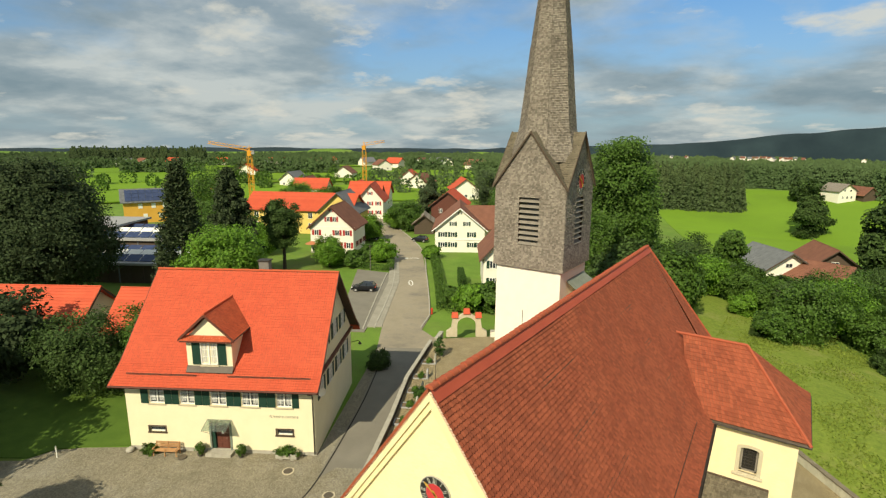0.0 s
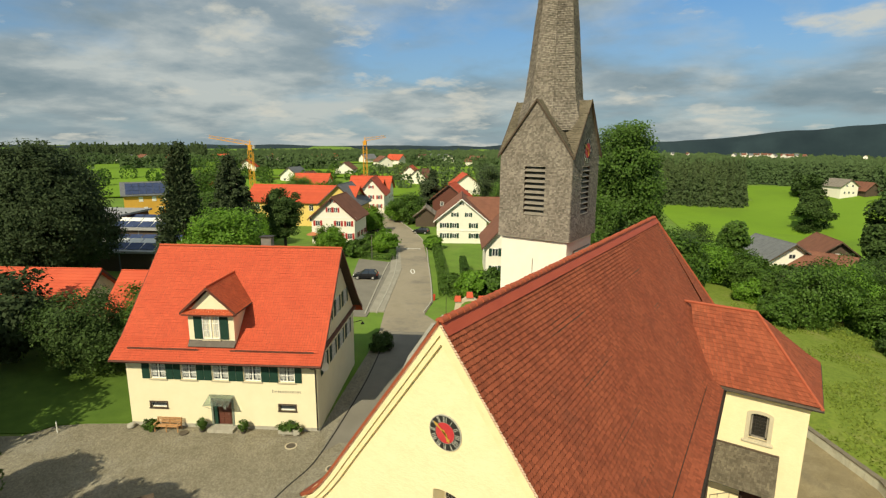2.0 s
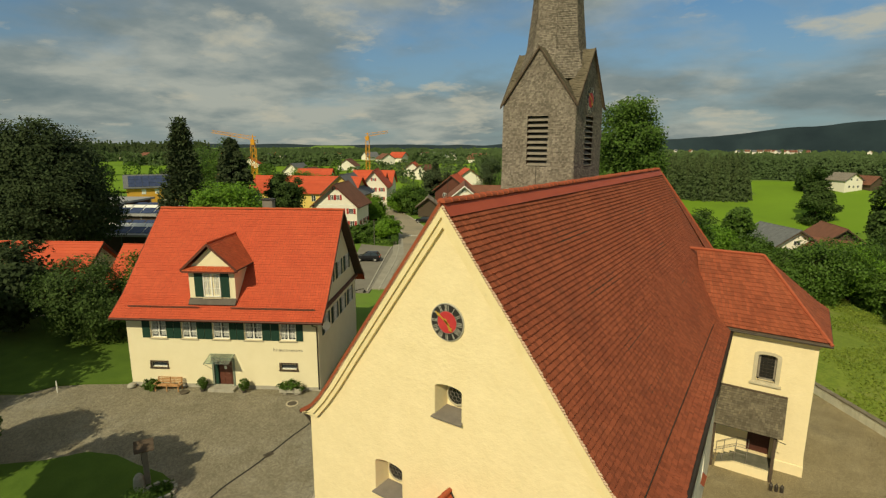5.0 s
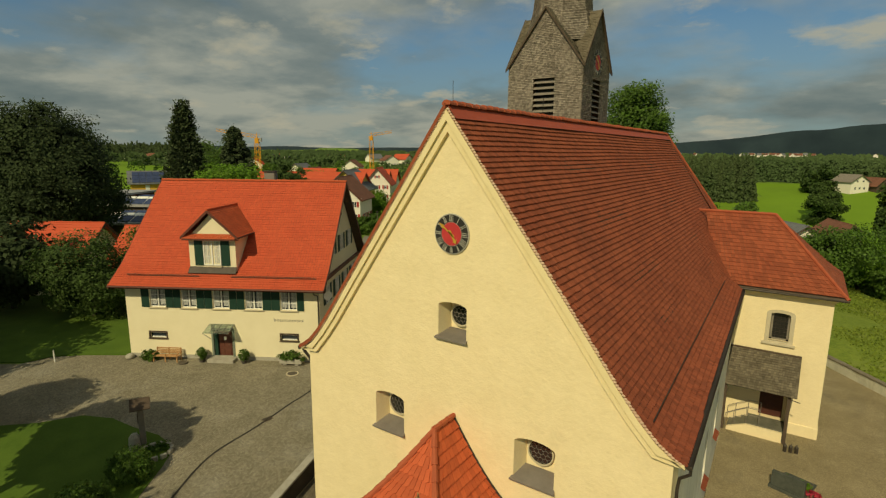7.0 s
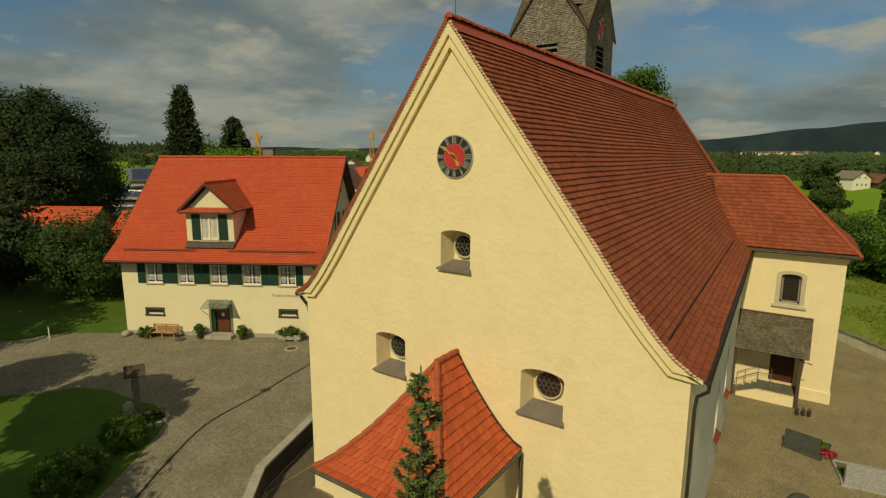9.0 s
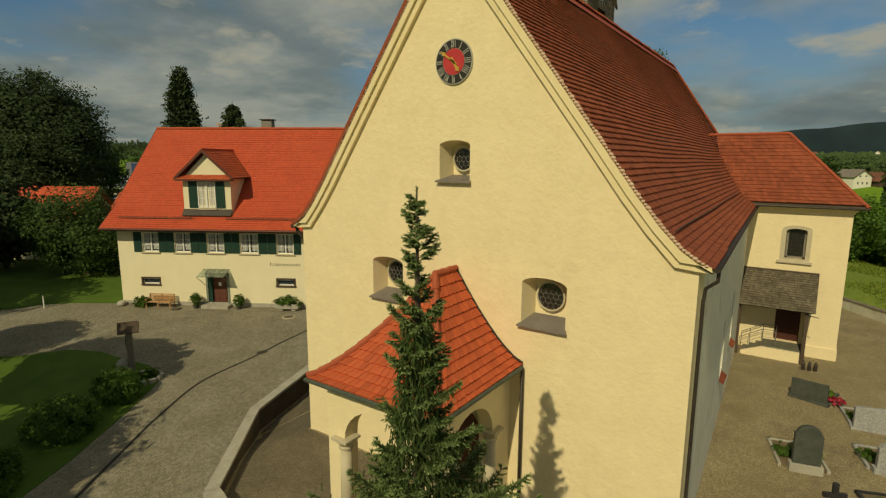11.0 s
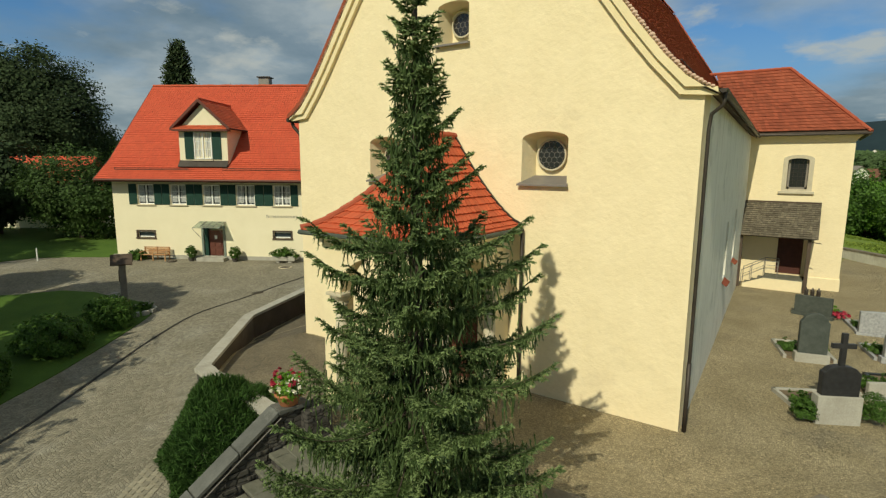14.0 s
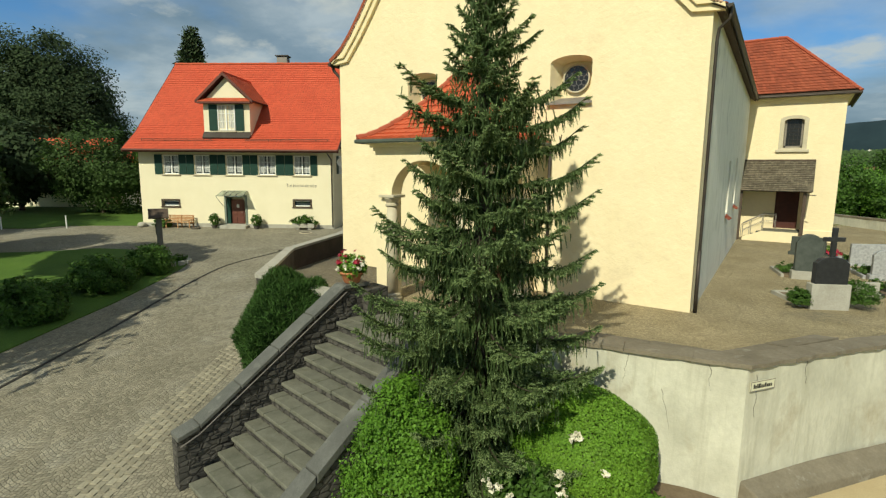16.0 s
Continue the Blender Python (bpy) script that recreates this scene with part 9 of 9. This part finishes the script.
    for y0, z0 in ((2.2, 4.2), (5.2, 4.2), (8.6, 4.2), (3.5, 1.2), (7.5, 1.2)):
        part("window", Geo().box(-4.06, -4.0, y0, y0 + 1.1, z0, z0 + 1.4), FRAME_WHITE, h)
    for s in (-1, 1):
        for i in range(7):
            for j in range(3):
                t0, t1 = 0.12 + j * 0.28, 0.12 + (j + 0.94) * 0.28
                y0 = 0.4 + i * 1.8
                part("solar_panel", Geo().push([(s * 4.7 * t0, y0, 9.6 - 3.52 * t0 + 0.16), (s * 4.7 * t1, y0, 9.6 - 3.52 * t1 + 0.16), (s * 4.7 * t1, y0 + 1.7, 9.6 - 3.52 * t1 + 0.16), (s * 4.7 * t0, y0 + 1.7, 9.6 - 3.52 * t0 + 0.16)], (0, 0, 0.04)), SOLAR, h)
    # flat sheds with rows of tilted panels
    for k, (x, y, w, d, e) in enumerate(((-88.0, 36.0, 18, 12, 3.2), (-104.0, 42.0, 18, 14, 5.0), (-116.0, 40.0, 14, 12, 6.5))):
        s = thing("flat_shed", "low grey shed with tilted solar panels on its flat roof", "shed", (x, y, ground_z(x, y)), 31, "flat sheds")
        part("wall", Geo().box(-w / 2, w / 2, -d / 2, d / 2, -1, e), WOOD_DARK if k < 2 else TILE_BROWN, s)
        part("roof", Geo().box(-w / 2 - 0.6, w / 2 + 0.6, -d / 2 - 0.6, d / 2 + 0.6, e, e + 0.4), GRANITE_GREY, s)
        for i in range(9):
            part("post", Geo().box(-w / 2 + 0.5 + i * (w - 1) / 8, -w / 2 + 0.7 + i * (w - 1) / 8, -d / 2 - 0.1, -d / 2, 0, e), WOOD_DARK if i % 3 else SLATE, s)
        if k < 2:
            for j in range(3):
                for i in range(7):
                    x0, y0 = -w / 2 + i * w / 7, -d / 2 + 0.4 + j * d / 3
                    part("solar_panel", Geo().push([(x0 + 0.1, y0, e + 0.5), (x0 + w / 7 - 0.1, y0, e + 0.5), (x0 + w / 7 - 0.1, y0 + 1.9, e + 1.3), (x0 + 0.1, y0 + 1.9, e + 1.3)], (0, 0, 0.05)), SOLAR if j != 1 else FRAME_WHITE, s)
    # red-roofed barns beyond the garden
    village_house("garden_barn", "low barn with a bright red tile roof", (-58.2, 14.4), 32 + 90, 9.0, 11.5, 3.8, 7.5, PLASTER_HOUSE, TILE_NEW, (), (), over=0.8)
    village_house("garden_barn", "low barn with a bright red tile roof", (-50.5, 20.9), 32 + 90, 8.0, 7.0, 3.6, 7.0, PLASTER_WHITE, TILE_NEW, (), (), over=0.8)
    # valley houses
    z = ground_z
    h = village_house("valley_house", "white house with a grey slate roof in the trees", (8.8, 124.0), 38, 10.0, 12.0, 3.9, 7.0, PLASTER_WHITE, SLATE, ((0.8, 2.0, (-2, 2), 0.6), (3.6, 4.6, (0,), 0.8)), ((1.8, 3.0, (2, 5, 8, 11), 0.6),), None, 1.0)
    village_house("valley_house", "chalet with a dark gable and brown roof", (17.8, 140.0), 20, 10.0, 12.0, 4.2, 8.0, WOOD_DARK, TILE_BROWN, ((1.0, 2.2, (-2, 2), 0.8), (4.0, 5.0, (0,), 0.8)), (), None, 1.2)
    village_house("valley_house", "low house with a broad brown roof", (19.5, 124.0), 70, 10.0, 14.0, 3.2, 6.6, PLASTER_WHITE, TILE_BROWN, (), (), None, 1.0)
    village_house("valley_house", "small shed with a brown tile roof on the slope", (-4.9, 93.0), 50, 4.4, 6.0, 1.4, 3.2, WOOD_DARK, TILE_BROWN, (), (), None, 0.8)
    h = village_house("valley_house", "white farmhouse beyond the meadow", (31.6, 361.5), 46, 12.0, 12.0, 6.5, 10.2, PLASTER_WHITE, WOOD_GREY, ((2, 3.4, (-3, 0, 3), 0.6), (6, 7.2, (-2, 2), 0.6)), ((2, 3.4, (3, 8), 0.7),), None, 0.8)
    village_house("valley_house", "brown barn beyond the meadow", (43.5, 378.0), 40, 9.0, 15.0, 4.0, 8.0, WOOD_DARK, TILE_BROWN, (), (), None, 1.0)
    rng = random.Random(19)
    for k in range(26):
        az = rng.uniform(29, 35) if k < 18 else rng.uniform(19, 40)
        r = rng.uniform(2350, 2480)
        a = math.radians(124 - az)
        x, y = r * math.cos(a), r * math.sin(a)
        s = rng.uniform(8, 17)
        village_house("distant_house", "far pale building in the valley", (x, y), rng.uniform(0, 180), s, s * 1.4, 8, 14, PLASTER_WHITE, (SLATE, TILE_BROWN, SLATE, TILE_BROWN)[k % 4], (), (), None, 1.0, "distant houses in the valley", None, -63 + 20 * smoothstep(6, 20, az))
    for k in range(22):
        az = rng.uniform(-36, 6)
        r = rng.uniform(420, 1100)
        a = math.radians(124 - az)
        x, y = r * math.cos(a), r * math.sin(a)
        s = rng.uniform(10, 16)
        village_house("distant_house", "far pale house among trees", (x, y), rng.uniform(0, 180), s, s * 1.3, 5, 9.5, PLASTER_WHITE, (TILE_NEW, TILE_BROWN, SLATE)[k % 3], (), (), None, 1.0, "distant houses")


build_village()


def build_crane(at, height, jib, rz, label):
    x, y = at
    c = thing("tower_crane", label, "crane", (x, y, ground_z(x, y)), rz, "tower cranes")
    mast = Geo()
    b = 0.75
    for sx, sy in ((-b, -b), (b, -b), (b, b), (-b, b)):
        mast.tube([(sx, sy, 0), (sx, sy, height)], 0.11, 4)
    k = 0
    zz = 0.0
    while zz < height - 2:
        for (ax, ay), (bx, by) in (((-b, -b), (b, -b)), ((b, -b), (b, b)), ((b, b), (-b, b)), ((-b, b), (-b, -b))):
            mast.tube([(ax, ay, zz), (bx, by, zz + 2)], 0.07, 3)
        zz += 2
    part("mast", mast, CRANE, c, "yellow lattice mast")
    part("cab", Geo().box(-0.7, 0.7, -0.7, 0.7, height, height + 1.8), CRANE, c)
    arm = Geo()
    for y0, z0 in ((-0.6, 0), (0.6, 0), (0, 1.3)):
        arm.tube([(-jib * 0.08, y0, height + 1.8 + z0 - jib * 0.014), (jib, y0, height + 1.8 + z0 * 0.6 + jib * 0.17)], 0.1, 4)
    n = int(jib / 1.6)
    for i in range(n):
        xa, xb = jib * i / n, jib * (i + 1) / n
        arm.tube([(xa, -0.6, height + 1.8 + xa * 0.17), (xb, 0, height + 2.9 + xb * 0.16)], 0.06, 3).tube([(xb, 0.6, height + 1.8 + xb * 0.17), (xa, 0, height + 2.9 + xa * 0.16)], 0.06, 3)
    part("jib", arm, CRANE, c, "yellow lattice jib")
    part("counterweight", Geo().box(-jib * 0.08 - 0.5, -jib * 0.08 + 0.6, -0.5, 0.5, height + 0.6, height + 1.9), GRANITE_GREY, c)
    part("peak", Geo().tube([(0, 0, height + 1.8), (0, 0, height + 3.8)], [0.3, 0.08], 4), CRANE, c)


build_crane((-157, 109), 18.4, 14.5, 214, "yellow lattice tower crane over the roofs")
build_crane((-150, 162), 20.0, 9.0, 30, "distant orange tower crane")


# ---- cars ----
def car(at, rz, label, paint):
    x, y = at
    c = thing("car", label, "car", (x, y, ground_z(x, y) + 0.06), rz, "parked cars")
    sec = [(-2.02, 0.55, 0.62), (-1.95, 0.35, 0.80), (-1.3, 0.3, 0.92), (-0.8, 0.28, 0.98), (1.2, 0.28, 0.98), (1.85, 0.32, 0.95), (2.0, 0.5, 0.7)]
    g = Geo()
    rings = []
    for x0, z0, z1 in sec:
        w = 0.84 if abs(x0) < 1.9 else 0.7
        rings.append([(x0, -w, z0), (x0, w, z0), (x0, w + 0.02, (z0 + z1) / 2), (x0, w - 0.07, z1), (x0, -w + 0.07, z1), (x0, -w - 0.02, (z0 + z1) / 2)])
    for a, b in zip(rings, rings[1:]):
        g.loft(a, b)
    body = part("body", g, paint, c, bevel=0.03)
    cab = Geo().loft([(-0.95, -0.75, 0.95), (1.85, -0.75, 0.95), (1.85, 0.75, 0.95), (-0.95, 0.75, 0.95)], [(-0.15, -0.60, 1.46), (1.45, -0.60, 1.46), (1.45, 0.60, 1.46), (-0.15, 0.60, 1.46)])
    part("cabin_glass", cab, GLASS, c, bevel=0.04)
    part("roof_panel", Geo().box(-0.15, 1.45, -0.60, 0.60, 1.455, 1.49), paint, c, bevel=0.02)
    for s in (-1, 1):
        for x0, x1 in ((-0.95, -0.15), (1.85, 1.45)):
            part("pillar", Geo().tube([(x0, s * 0.75, 0.96), (x1, s * 0.6, 1.47)], 0.04, 5), paint, c)
        part("pillar", Geo().tube([(0.5, s * 0.75, 0.96), (0.55, s * 0.61, 1.47)], 0.04, 5), paint, c)
        part("headlight", Geo().box(-1.99, -1.82, s * 0.62 - 0.16, s * 0.62 + 0.16, 0.66, 0.8), FRAME_WHITE, c, bevel=0.03)
        part("tail_light", Geo().box(1.84, 1.99, s * 0.64 - 0.12, s * 0.64 + 0.12, 0.72, 0.9), PLASTIC_RED, c, bevel=0.02)
        part("mirror", Geo().box(-0.75, -0.6, s * 0.88 - 0.07, s * 0.88 + 0.07, 0.95, 1.07), paint, c, bevel=0.03)
        for x0 in (-1.28, 1.25):
            m = pose(x0, s * 0.76, 0.31, 90, 0, 0)
            w = part("wheel", Geo().lathe([(0.2, -0.1), (0.31, -0.09), (0.31, 0.09), (0.2, 0.1)], 18).moved(m), TYRE, c, "black tyre")
            part("rim", Geo().lathe([(0.02, -0.11), (0.19, -0.105), (0.19, 0.105), (0.02, 0.11)], 12).moved(m), GRANITE_GREY, w, "grey rim")
    part("bumper", Geo().box(-2.06, -1.9, -0.75, 0.75, 0.32, 0.52).box(1.88, 2.04, -0.75, 0.75, 0.32, 0.52), TYRE, c, bevel=0.04)


car((-48.9, 50.2), 32, "dark compact car parked beside the road", CAR_PAINT)
car((-67.0, 90.2), 15, "dark car parked by the farmhouse", CAR_PAINT)
car((-78.0, 84.6), 50, "dark car parked in a driveway", CAR_PAINT)


def build_road_details():
    for k, (x, y, rz, lab) in enumerate(((-45.6, 58.5, 40, "o"), (-57.2, 74.4, 40, "arrow"))):
        z = ground_z(x, y) + 0.052
        if lab == "o":
            g = Geo()
            n = 16
            for i in range(n):
                a, b = math.tau * i / n, math.tau * (i + 1) / n
                g.push([(0.22 * math.cos(a), 1.4 * math.sin(a), 0), (0.42 * math.cos(a), 1.75 * math.sin(a), 0), (0.42 * math.cos(b), 1.75 * math.sin(b), 0), (0.22 * math.cos(b), 1.4 * math.sin(b), 0)], (0, 0, 0.006))
        else:
            g = Geo().box(-1.1, 1.1, -0.16, 0.16, 0, 0.006).push([(-1.1, -0.6, 0), (-1.1, 0.6, 0), (-1.9, 0, 0)], (0, 0, 0.006)).push([(0.6, -0.1, 0), (1.1, -0.8, 0), (1.4, -0.7, 0), (0.9, 0.1, 0)], (0, 0, 0.006))
        tagged(part("road_marking", g, PAINT_WHITE), "worn white painted marking on the asphalt", "road marking", "", "structure").matrix_basis = pose(x, y, z, 0, 0, rz)
    for path in ([(-36.0, 38.0), (-48.3, 57.0), (-63.3, 75.4), (-77, 88.6)], [(-30.9, 41.5), (-32.8, 46.1), (-46.0, 63.8), (-62.2, 83.9), (-87.4, 105.8)], [(-36.8, 36.6), (-49.5, 55.5), (-53.4, 61.6)]):
        tagged(part("kerb", ribbon(finer(path, 2.5), 0.18, -0.1, 0.14, ground_z), STONE), "pale kerb stones along the road", "kerb", "", "structure")
    h = thing("hydrant", "small red street hydrant", "hydrant", (-33.0, 47.0, ground_z(-33, 47)))
    part("body", Geo().lathe([(0.16, 0), (0.13, 0.05), (0.13, 0.7), (0.18, 0.72), (0.14, 0.86), (0.05, 0.92)], 12), PLASTIC_RED, h)
    part("outlet", Geo().tube([(-0.22, 0, 0.6), (0.22, 0, 0.6)], 0.06, 8), PLASTIC_RED, h)
    s = thing("street_lamp", "slim grey street lamp by the parking area", "street lamp", (-57.5, 61.4, ground_z(-57.5, 61.4)))
    part("pole", Geo().tube([(0, 0, 0), (0, 0, 4.6)], [0.06, 0.04], 8), METAL_LEAD, s)
    part("lamp_head", Geo().lathe([(0.05, 4.5), (0.2, 4.6), (0.16, 4.75), (0.03, 4.85)], 10), METAL_DARK, s)
    for k in range(3):
        t = thing("warning_sign", "small triangular road sign on a post", "sign", (-53.5, 77.8, ground_z(-53.5, 77.8)), 30) if k == 0 else None
        if t:
            part("post", Geo().tube([(0, 0, 0), (0, 0, 2.4)], 0.04, 6), METAL_LEAD, t)
            part("plate", Geo().push([(-0.45, -0.05, 1.7), (0.45, -0.05, 1.7), (0, -0.05, 2.5)], (0, 0.03, 0)), PLASTIC_RED, t)
            part("plate_centre", Geo().push([(-0.28, -0.06, 1.8), (0.28, -0.06, 1.8), (0, -0.06, 2.3)], (0, 0.01, 0)), FRAME_WHITE, t)
    p = thing("parasol", "pale pink parasol in a garden", "parasol", (-79, 66.5, ground_z(-79, 66.5)))
    part("pole", Geo().tube([(0, 0, 0), (0, 0, 2.4)], 0.03, 6), METAL_LEAD, p)
    part("canopy", Geo().lathe([(1.5, 1.9), (1.48, 1.95), (0.8, 2.3), (0.02, 2.55)], 10), TERRACOTTA, p)


build_road_details()


# ---- far woods and hills ----
def polar(az, r):
    """A place at az degrees right of the view's middle, r metres out."""
    a = math.radians(123.8 - az)
    return 8.6 + r * math.cos(a), -12.5 + r * math.sin(a)


def wood(name, label, places, height, width, material, seed, size, per=26, conical=False):
    """Many far trees as one mass of leaf clumps; places: (x, y) of the trees."""
    rng = np.random.default_rng(seed)
    cs, outs = [], []
    for x, y in places:
        h = height * rng.uniform(0.65, 1.15)
        w = width * rng.uniform(0.7, 1.2)
        d = rng.normal(size=(per, 3))
        d /= np.linalg.norm(d, axis=1)[:, None]
        f = d * np.array([w, w, h * 0.5])
        if conical:
            u = rng.random(per)
            a = rng.uniform(0, 6.283, per)
            f = np.stack([w * (1 - u) * np.cos(a), w * (1 - u) * np.sin(a), (u - 0.5) * h], 1)
        cs.append(f + np.array([x, y, ground_z(x, y) + h * 0.5]))
        outs.append(d)
    c, o = np.concatenate(cs), np.concatenate(outs)
    base = c.mean(0)
    q = leaf_quads(c - base, size, rng, 0.75, 0.0, o)
    ob = part(name, quads_mesh(name, q), material)
    ob.location = base
    return tagged(ob, label, "woodland", "", "stuff")


def build_woods():
    rng = random.Random(90)

    def patch(az0, az1, r0, r1, n):
        return [polar(rng.uniform(az0, az1), math.sqrt(rng.uniform(r0 * r0, r1 * r1))) for _ in range(n)]

    # block of dark conifers beside the meadow
    wood("spruce_wood", "dense dark spruce wood beside the meadow", patch(17.0, 29.4, 280, 345, 380), 19, 3.0, LEAF_WOOD, 1, 0.60, 230, True)
    wood("mixed_wood", "line of mixed trees beyond the meadow", patch(28, 46, 450, 520, 260), 15, 5, LEAF_FAR, 2, 1.0, 150)
    wood("mixed_wood", "tree belt beyond the meadow", patch(39, 46, 395, 440, 45), 17, 5, LEAF_FAR, 3, 0.9, 170)
    wood("mixed_wood", "woodland in the valley", patch(12, 46, 520, 1100, 1500), 15, 7, LEAF_FAR, 4, 1.7, 80)
    wood("mixed_wood", "trees round the village", patch(-44, -8, 230, 330, 34), 7, 4.0, LEAF_MID, 5, 0.6, 190)
    wood("mixed_wood", "trees round the village", patch(-8, 12, 230, 360, 44), 8, 4.0, LEAF_FAR, 6, 0.65, 190)
    for k, (a0, a1, r0, r1, n) in enumerate(((-46, -34, 380, 400, 16), (-31, -24, 440, 455, 18), (-22, -10, 400, 415, 26), (-4, 8, 440, 455, 28), (-40, -30, 560, 580, 28), (-24, -8, 600, 620, 50), (-8, 10, 620, 640, 56), (-46, -30, 780, 800, 50), (-28, -8, 880, 905, 80), (-8, 12, 860, 890, 80), (-46, -20, 1080, 1180, 220), (-24, 4, 1150, 1260, 260), (0, 20, 1050, 1200, 260))):
        wood("hedgerow_wood", "dark wooded belt across the far fields", patch(a0, a1, r0, r1, int(n * 1.3)), 10, 6, LEAF_FAR, 20 + k, 1.3, 90)
    wood("far_wood", "far dark woods on the horizon", patch(-48, 48, 1500, 2600, 3000), 20, 16, LEAF_FAR, 40, 7.0, 16)
    wood("hill_wood", "wooded hill on the left horizon", patch(-35, -24, 850, 980, 620), 24, 5, LEAF_WOOD, 41, 1.5, 70, True)
    # green fields between the woods
    for k, (az, r, w, l) in enumerate(((-34, 290, 70, 60), (-30, 420, 90, 90), (-16, 370, 100, 60), (-36, 540, 120, 90), (-20, 660, 200, 120), (-4, 640, 200, 110), (8, 420, 110, 80), (-9, 250, 70, 40), (29, 1420, 240, 110))):
        cx, cy = polar(az, r)
        a = math.radians(123.8 - az)
        ux, uy = math.cos(a), math.sin(a)
        ring = [(cx + ux * l * s + -uy * w * t, cy + uy * l * s + ux * w * t) for s, t in ((-1, -1), (-0.8, 1), (1, 0.8), (0.9, -1))]
        sheet("field", ring, MEADOW, 0.5 + r * 0.001, "bright green far meadow", "field", 60.0, 0.4)
    # dark sheet added to stand for the shade between the valley's trees
    sheet("wood_floor", [polar(a, r) for a, r in ((12, 560), (22, 470), (34, 455), (48, 430), (50, 1100), (40, 1250), (26, 1250), (12, 1200))], FAR_SLOPE, 0.7, "dark sheet standing for shade between the valley trees", "woodland", 60.0, 0.4)
    # long wooded ridge on the right horizon
    g = Geo()
    n = 128
    rows = 7
    for j in range(rows):
        for i in range(n + 1):
            az = -60 + 128 * i / n
            r = 3000 + 260 * j
            x, y = polar(az, r)
            top = 165 * smoothstep(15, 48, az) ** 0.9 + 12 * noise.noise(Vector((az * 0.35, 0.5, 0))) + 4 * noise.noise(Vector((az * 3, 0.2, 1)))
            g.v.append((x, y, -68 + (22 + 26 * smoothstep(0, 16, az) + top) * math.sin(math.pi / 2 * min(1, j / (rows - 2)))))
    g.f = [(j * (n + 1) + i, j * (n + 1) + i + 1, (j + 1) * (n + 1) + i + 1, (j + 1) * (n + 1) + i) for j in range(rows - 1) for i in range(n)]
    low = Geo()
    for j in range(4):
        for i in range(n + 1):
            az = 4 + 56 * i / n
            x, y = polar(az, 1900 + 200 * j)
            top = 21 * smoothstep(6, 20, az) + 5 * noise.noise(Vector((az * 0.25, 3.5, 0))) + 3 * noise.noise(Vector((az * 2, 1.2, 1)))
            low.v.append((x, y, -62 + top * (0.0, 0.6, 0.9, 1.0)[j]))
    low.f = [(j * (n + 1) + i, j * (n + 1) + i + 1, (j + 1) * (n + 1) + i + 1, (j + 1) * (n + 1) + i) for j in range(3) for i in range(n)]
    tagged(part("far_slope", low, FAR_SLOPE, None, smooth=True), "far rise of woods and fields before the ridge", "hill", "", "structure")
    tagged(part("wooded_ridge", g, HILL, None, smooth=True), "long dark wooded ridge on the horizon, tinted haze-blue", "hill", "", "structure")


build_woods()


# ---- far country drawn in towards the camera's first eye, to fit the view ----
# where the camera starts; scaling about it leaves that first view unchanged
FIRST_EYE = Vector((8.6, -12.3, 26.8))
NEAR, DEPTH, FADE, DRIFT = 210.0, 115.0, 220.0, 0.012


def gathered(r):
    """Distance from the camera's first eye to which land of the flat plan at r is drawn in."""
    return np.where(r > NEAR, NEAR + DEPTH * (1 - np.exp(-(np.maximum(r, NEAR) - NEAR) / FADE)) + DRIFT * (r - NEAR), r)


def draw_in_far_country():
    first_eye = np.array(FIRST_EYE)
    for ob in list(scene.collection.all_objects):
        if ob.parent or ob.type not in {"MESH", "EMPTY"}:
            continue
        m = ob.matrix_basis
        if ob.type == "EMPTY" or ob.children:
            at = m.translation - FIRST_EYE
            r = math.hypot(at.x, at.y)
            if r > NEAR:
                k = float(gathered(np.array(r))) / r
                ob.matrix_basis = Matrix.Translation(FIRST_EYE) @ Matrix.Scale(k, 4) @ Matrix.Translation(-FIRST_EYE) @ m
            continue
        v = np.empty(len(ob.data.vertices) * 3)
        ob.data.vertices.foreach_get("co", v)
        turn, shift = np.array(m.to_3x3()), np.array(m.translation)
        w = v.reshape(-1, 3) @ turn.T + shift - first_eye
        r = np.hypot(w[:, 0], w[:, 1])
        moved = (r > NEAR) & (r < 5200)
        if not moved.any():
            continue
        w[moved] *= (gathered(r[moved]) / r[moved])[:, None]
        v = (w + first_eye - shift) @ np.linalg.inv(turn).T
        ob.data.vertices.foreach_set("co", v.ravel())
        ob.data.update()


draw_in_far_country()


# ---- single tiles of the nave roof beside the gable ----
def build_single_tiles():
    g = tile_course(Geo(), (0, 0, 0), (0.152, 0, 0), (0, 0.208, 0.012), (0, 0, 0.030), 0.152)
    me = g.mesh("tile")
    me.materials.append(TILE_PIECE)
    rng = random.Random(41)
    for p, q, down, nrm in TILE_SPOTS:
        run = p - q
        n = max(1, round(run.length / 0.155))
        x, y = run.normalized(), down.normalized()
        for i in range(n):
            at = q + run * (i / n) + nrm * rng.uniform(0, 0.006)
            o = new("tile", me)
            o.parent = church_roof
            o.matrix_basis = Matrix(((x.x, y.x, nrm.x, at.x), (x.y, y.y, nrm.y, at.y), (x.z, y.z, nrm.z, at.z), (0, 0, 0, 1))) @ pose(0, 0, 0, 0, 0, rng.uniform(-1.2, 1.2))


    porch = bpy.data.objects["porch_roof"]
    for verts, faces in PORCH_TILES:
        c = sum(verts, Vector()) / len(verts)
        part("tile", Geo().add([v - c for v in verts], faces).mesh("tile", False), TILE_PORCH_PIECE, porch).location = c


build_single_tiles()
